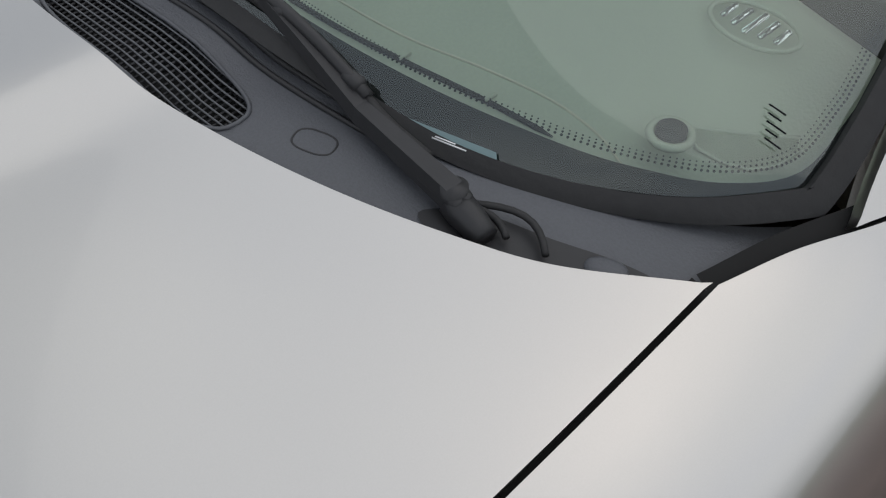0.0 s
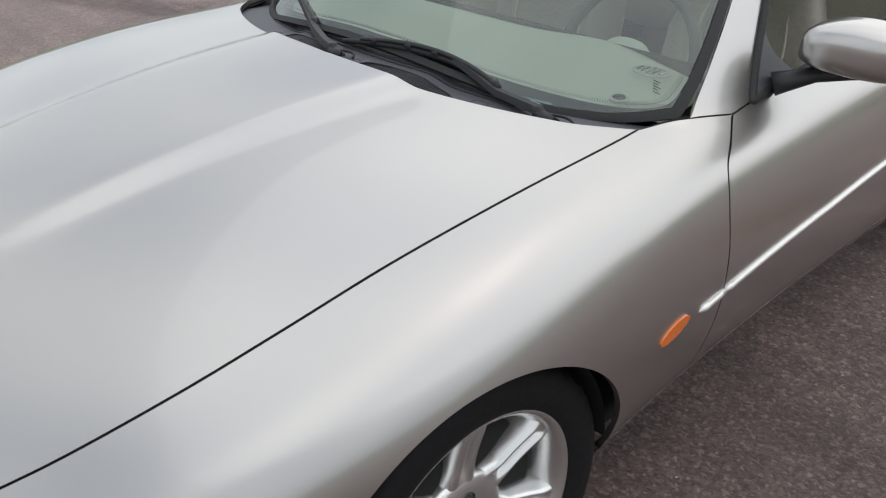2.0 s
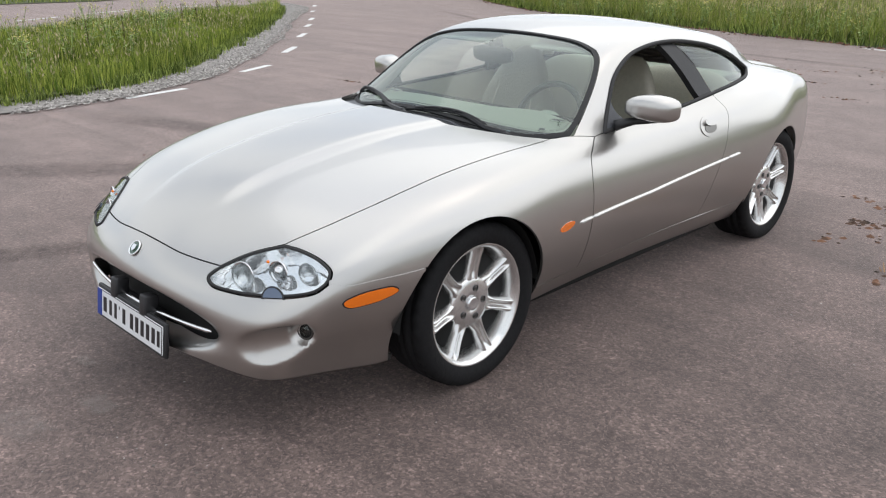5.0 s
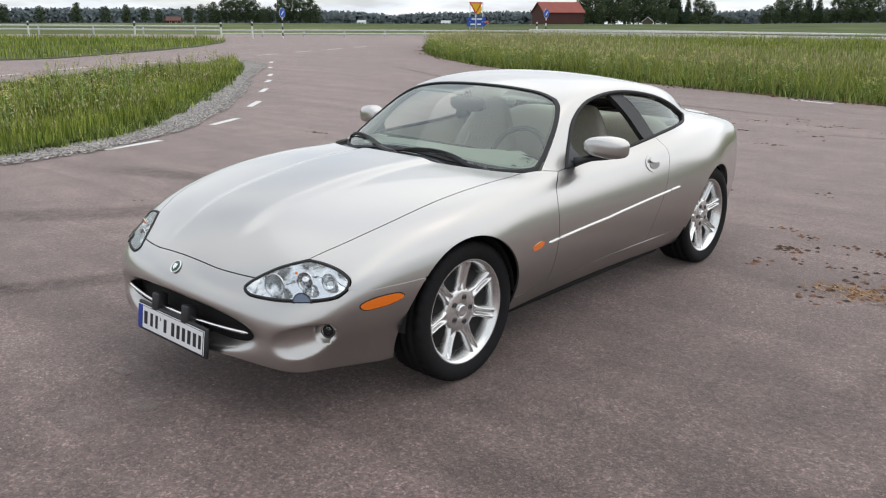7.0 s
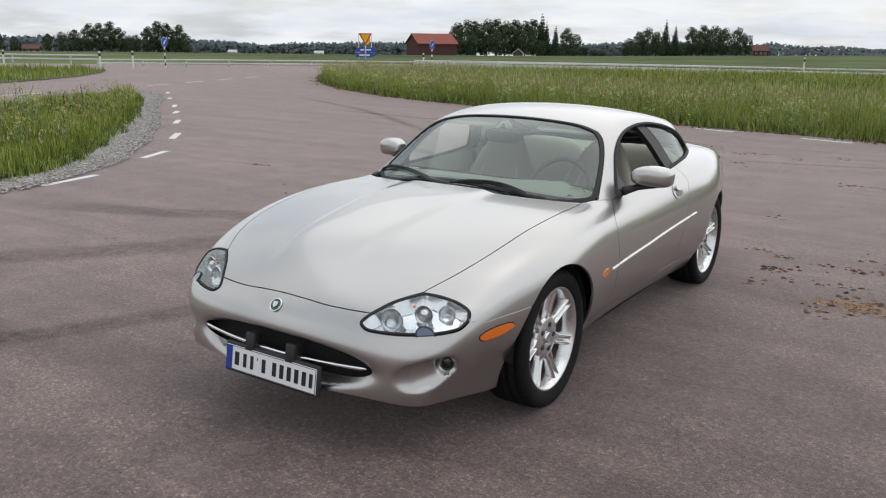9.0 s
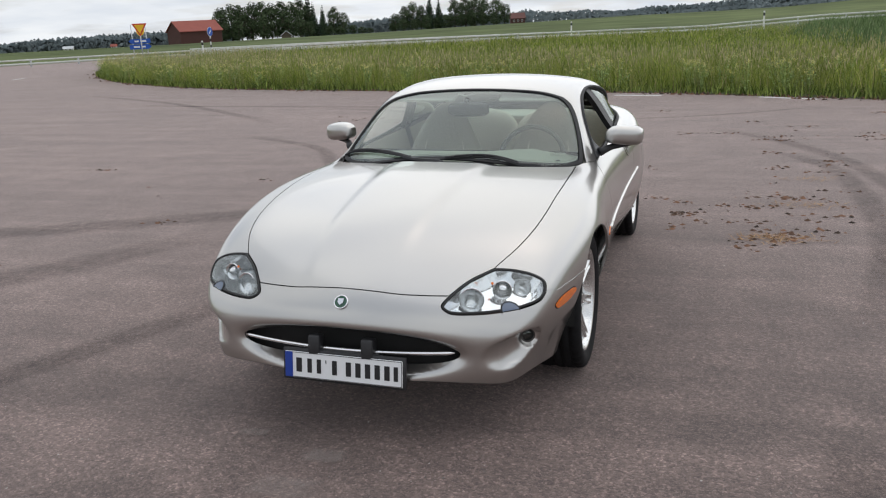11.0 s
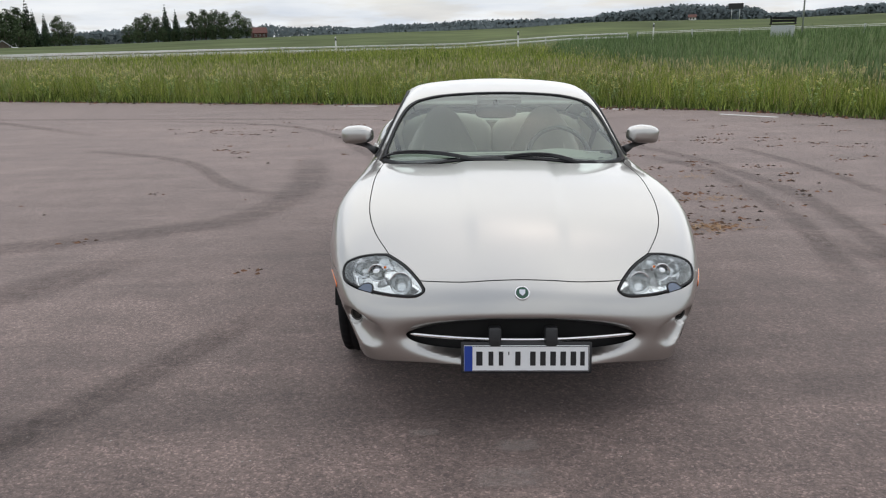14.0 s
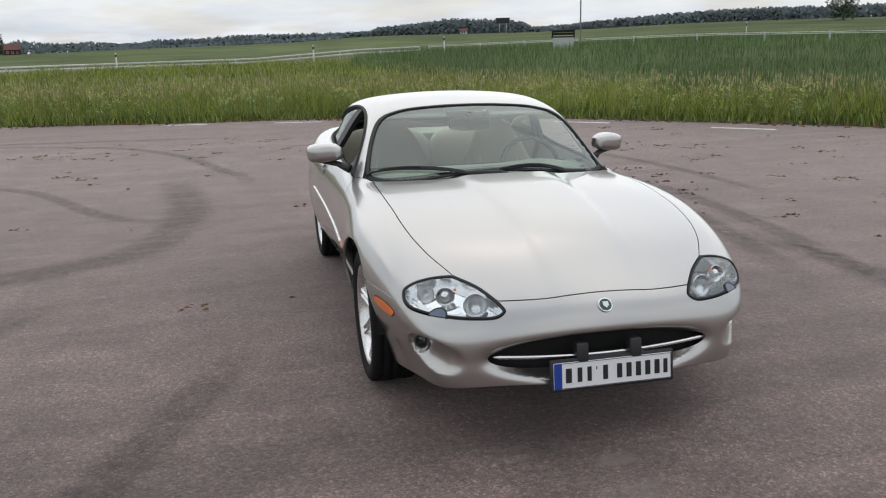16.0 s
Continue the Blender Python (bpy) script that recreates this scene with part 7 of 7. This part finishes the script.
for cx, cy, w in ((.557, .868, .055), (-.557, .868, .055)):
    for i in range(5):
        bm = bmesh.new()
        box(bm, (.006, .040 - .007 * abs(i - 2), .004), Matrix.Translation((cx + (i - 2) * .014, cy, .921)) @ Matrix.Rotation(radians(20), 4, "Y"), .002, 1)
        solid("vent_slat", bm, GREY_LAMP, dash)
    body_part("vent_rim", *tube([(cx + .044 * math.cos(a), cy + .030 * math.sin(a), .919) for a in np.linspace(0, 6.283, 28, endpoint=False)], .0025, 6, True), SOFT, dash)


def on_dash(x, y, up=.002):
    """A place on top of the dashboard."""
    ys = [v + k * x * x for v, k in ((.518, .54), (.60, .44), (.72, .30), (.82, .15), (.92, 0), (.97, -.05))]
    hood_k = np.interp(y, ys, (0, 0, .1, .5, .9, 1))
    return x, y, float(np.interp(y, ys, (.878, .892, .903, .910, .916, .905))) - .02 * (x / .68) ** 4 + .022 * hood_k * math.exp(-((x - .37) / .17) ** 2) + up


for side in FLIP:
    slot = [on_dash(side * x, y) for x, y in curve([(.06, .600, 0), (.16, .602, 0), (.27, .612, 0), (.35, .627, 0), (.44, .649, 0), (.506, .664, 0)], .02)[:, :2]]
    body_part("demister_slot", *tube(slot, [.001] + [.0026] * (len(slot) - 2) + [.0008], 6), CAVITY, dash)
    for x, y in ((.35, .632), (.44, .654)):
        bm = bmesh.new()
        box(bm, (.004, .014, .004), Matrix.Translation(on_dash(side * x, y, .003)), .001, 1)
        solid("slot_rib", bm, SOFT, dash)
    groove_line = [on_dash(side * x, y, .0005) for x, y in curve([(.0, .632, 0), (.20, .634, 0), (.327, .648, 0), (.417, .674, 0), (.493, .692, 0), (.548, .692, 0), (.592, .676, 0)], .015)[:, :2]]
    body_part("dash_groove", *tube(groove_line, .0013, 5), LEATHER, dash)
    # perforated loudspeaker cover, cut straight along one side
    edge = [(.578, .748), (.600, .766), (.625, .787), (.652, .812), (.660, .800), (.655, .778), (.642, .760), (.622, .748), (.600, .742)]
    cover = [on_dash(side * x, y, .0035) for x, y in edge]
    body_part("speaker_cover", cover, [tuple(range(9))], PERFORATED, dash, smooth=False)
    body_part("cover_rim", *tube(cover, .0016, 6, True), SOFT, dash)
sticker_xy = np.array([(.429, .563), (.449, .557), (.517, .586), (.506, .594)])
sticker_p = Above(cabin).form(sticker_xy) + [0, 0, .001]
sticker = body_part("glass_sticker", sticker_p, [(0, 1, 2, 3)], STICKER, None, "small pale sticker at the foot of the windscreen", smooth=False)
for t0, t1, w in ((.25, .62, .5), (.30, .52, .38)):
    a_, b_ = sticker_p[0] + (sticker_p[3] - sticker_p[0]) * t0, sticker_p[0] + (sticker_p[3] - sticker_p[0]) * t1
    down = (sticker_p[1] - sticker_p[0]) * w
    body_part("sticker_text", *tube([a_ + down + [0, 0, .0006], b_ + down + [0, 0, .0006]], .0007, 4), WHITE_PLATE, sticker)

wheel_c, tilt = Vector((.37, 1.03, .865)), Matrix.Rotation(radians(66), 4, "X")
ring = [wheel_c + tilt @ Vector((.19 * math.cos(a), .19 * math.sin(a), 0)) for a in np.linspace(0, 2 * math.pi, 48, endpoint=False)]
steer = body_part("steering_wheel", *tube(ring, .015, 10, True), WHEEL_LEATHER, None, "leather-covered steering wheel")
bm = blob((.07, .055, .03), 2.5)
bmesh.ops.transform(bm, matrix=Matrix.Translation(wheel_c) @ tilt, verts=bm.verts[:])
solid("steering_hub", bm, SOFT, steer)
for ang in (0, 180, 250, 290):
    e = Vector((math.cos(radians(ang)), math.sin(radians(ang)), 0))
    body_part("steering_spoke", *tube([wheel_c + tilt @ (e * .05), wheel_c + tilt @ (e * .185)], .013, 8), WHEEL_LEATHER, steer)


def seat(x):
    """A bucket seat whose back narrows to a rounded head."""
    def dome(c):
        t = max(0, c.z / .36)
        return Vector((c.x * (1 - .50 * t), c.y * (1 - .25 * t) - .05 * (c.x / .25) ** 2, c.z))

    bm = blob((.255, .085, .36), 2.7, 36, 28, dome)
    bmesh.ops.transform(bm, matrix=Matrix.Translation((x, 1.725, .762)) @ Matrix.Rotation(radians(-13), 4, "X"), verts=bm.verts[:])
    ob = solid("front_seat", bm, SEAT_SHADE, None, "beige leather bucket seat with a rounded integral headrest")
    # stitched piping up the front of the back
    for k in (-1, 1):
        line = []
        for z in np.linspace(-.26, .27, 18):
            t = max(0, z / .36)
            px = k * .145 * (1 - .50 * t)
            flat = 1 - (abs(px) / (.255 * (1 - .50 * t))) ** 2.7 - (abs(z) / .36) ** 2.7
            line.append(Matrix.Translation((x, 1.725, .762)) @ Matrix.Rotation(radians(-13), 4, "X") @ Vector((px, -.085 * (1 - .25 * t) * max(.02, flat) ** (1 / 2.7) - .05 * (px / .25) ** 2, z)))
        body_part("piping", *tube(line, .0045, 6), LEATHER, ob)
    bm = blob((.255, .27, .085), 2.8)
    bmesh.ops.transform(bm, matrix=Matrix.Translation((x, 1.46, .46)) @ Matrix.Rotation(radians(8), 4, "X"), verts=bm.verts[:])
    solid("seat_cushion", bm, SEAT_SHADE, ob)
    for k in (-1, 1):
        bm = blob((.055, .075, .22), 2.3)
        bmesh.ops.transform(bm, matrix=Matrix.Translation((x + k * .205, 1.665, .66)) @ Matrix.Rotation(radians(-14), 4, "X"), verts=bm.verts[:])
        solid("seat_bolster", bm, SEAT_SHADE, ob)


for x in (.35, -.375):
    seat(x)
for x in (-.345, .345):
    bm = blob((.35, .08, .23), 3.2, shape=lambda c: Vector((c.x, c.y - .03 * (c.x / .3) ** 2, c.z * (1 - .10 * (c.x / .35) ** 2))))
    bmesh.ops.transform(bm, matrix=Matrix.Translation((x, 2.30, .79)) @ Matrix.Rotation(radians(-18), 4, "X"), verts=bm.verts[:])
    solid("rear_seat", bm, LEATHER, None, "pale beige leather rear seat back")
bm = bmesh.new()
box(bm, (1.0, .40, .03), Matrix.Translation((0, 2.55, .945)), .01, 2)
solid("parcel_shelf", bm, SOFT)
bm = bmesh.new()
box(bm, (1.44, 1.75, .02), Matrix.Translation((0, 1.55, .27)), .005, 1)
box(bm, (.26, 1.1, .30), Matrix.Translation((0, 1.40, .42)), .04, 2)
solid("cabin_floor", bm, CARPET)
bm = bmesh.new()
box(bm, (1.40, .02, .66), Matrix.Translation((0, 1.0, .58)), .005, 1)
solid("bulkhead", bm, CARPET)
bm = bmesh.new()
box(bm, (1.36, .02, .66), Matrix.Translation((0, 2.42, .62)), .005, 1)
solid("rear_bulkhead", bm, LEATHER)
for s in FLIP:
    bm = bmesh.new()
    for y0, y1, x in ((.90, 1.88, .735), (1.88, 2.6, .70)):
        ga = [[bm.verts.new((s * (x - .05 * (z < .8) + .01 * (z > .85)), y, z + (.02 + .035 * (y - .9)) * (z > .8))) for y in np.linspace(y0, y1, 8)] for z in (.28, .55, .70, .83, .872)]
        for a, b in zip(ga, ga[1:]):
            for i in range(7):
                bm.faces.new((a[i], a[i + 1], b[i + 1], b[i]))
    solid("door_card", bm, LEATHER)
bm = blob((.128, .022, .043), 4.5, shape=lambda c: Vector((c.x, c.y, c.z * (1 - .12 * (c.x / .128) ** 2))))
bmesh.ops.transform(bm, matrix=Matrix.Translation((-.024, 1.06, 1.148)) @ Matrix.Rotation(radians(12), 4, "X"), verts=bm.verts[:])
rv = solid("rear_view_mirror", bm, BLACK, None, "black interior mirror behind the windscreen")
body_part("mirror_stem", *tube([(-.024, 1.062, 1.165), (-.027, 1.06, 1.19), (-.03, 1.045, 1.205)], [.011, .012, .017], 10), BLACK, rv)
for x in (-.34, .34):
    bm = bmesh.new()
    box(bm, (.40, .12, .018), Matrix.Translation((x, 1.21, 1.208)) @ Matrix.Rotation(radians(18), 4, "X"), .008, 2)
    solid("sun_visor", bm, HEADLINER)
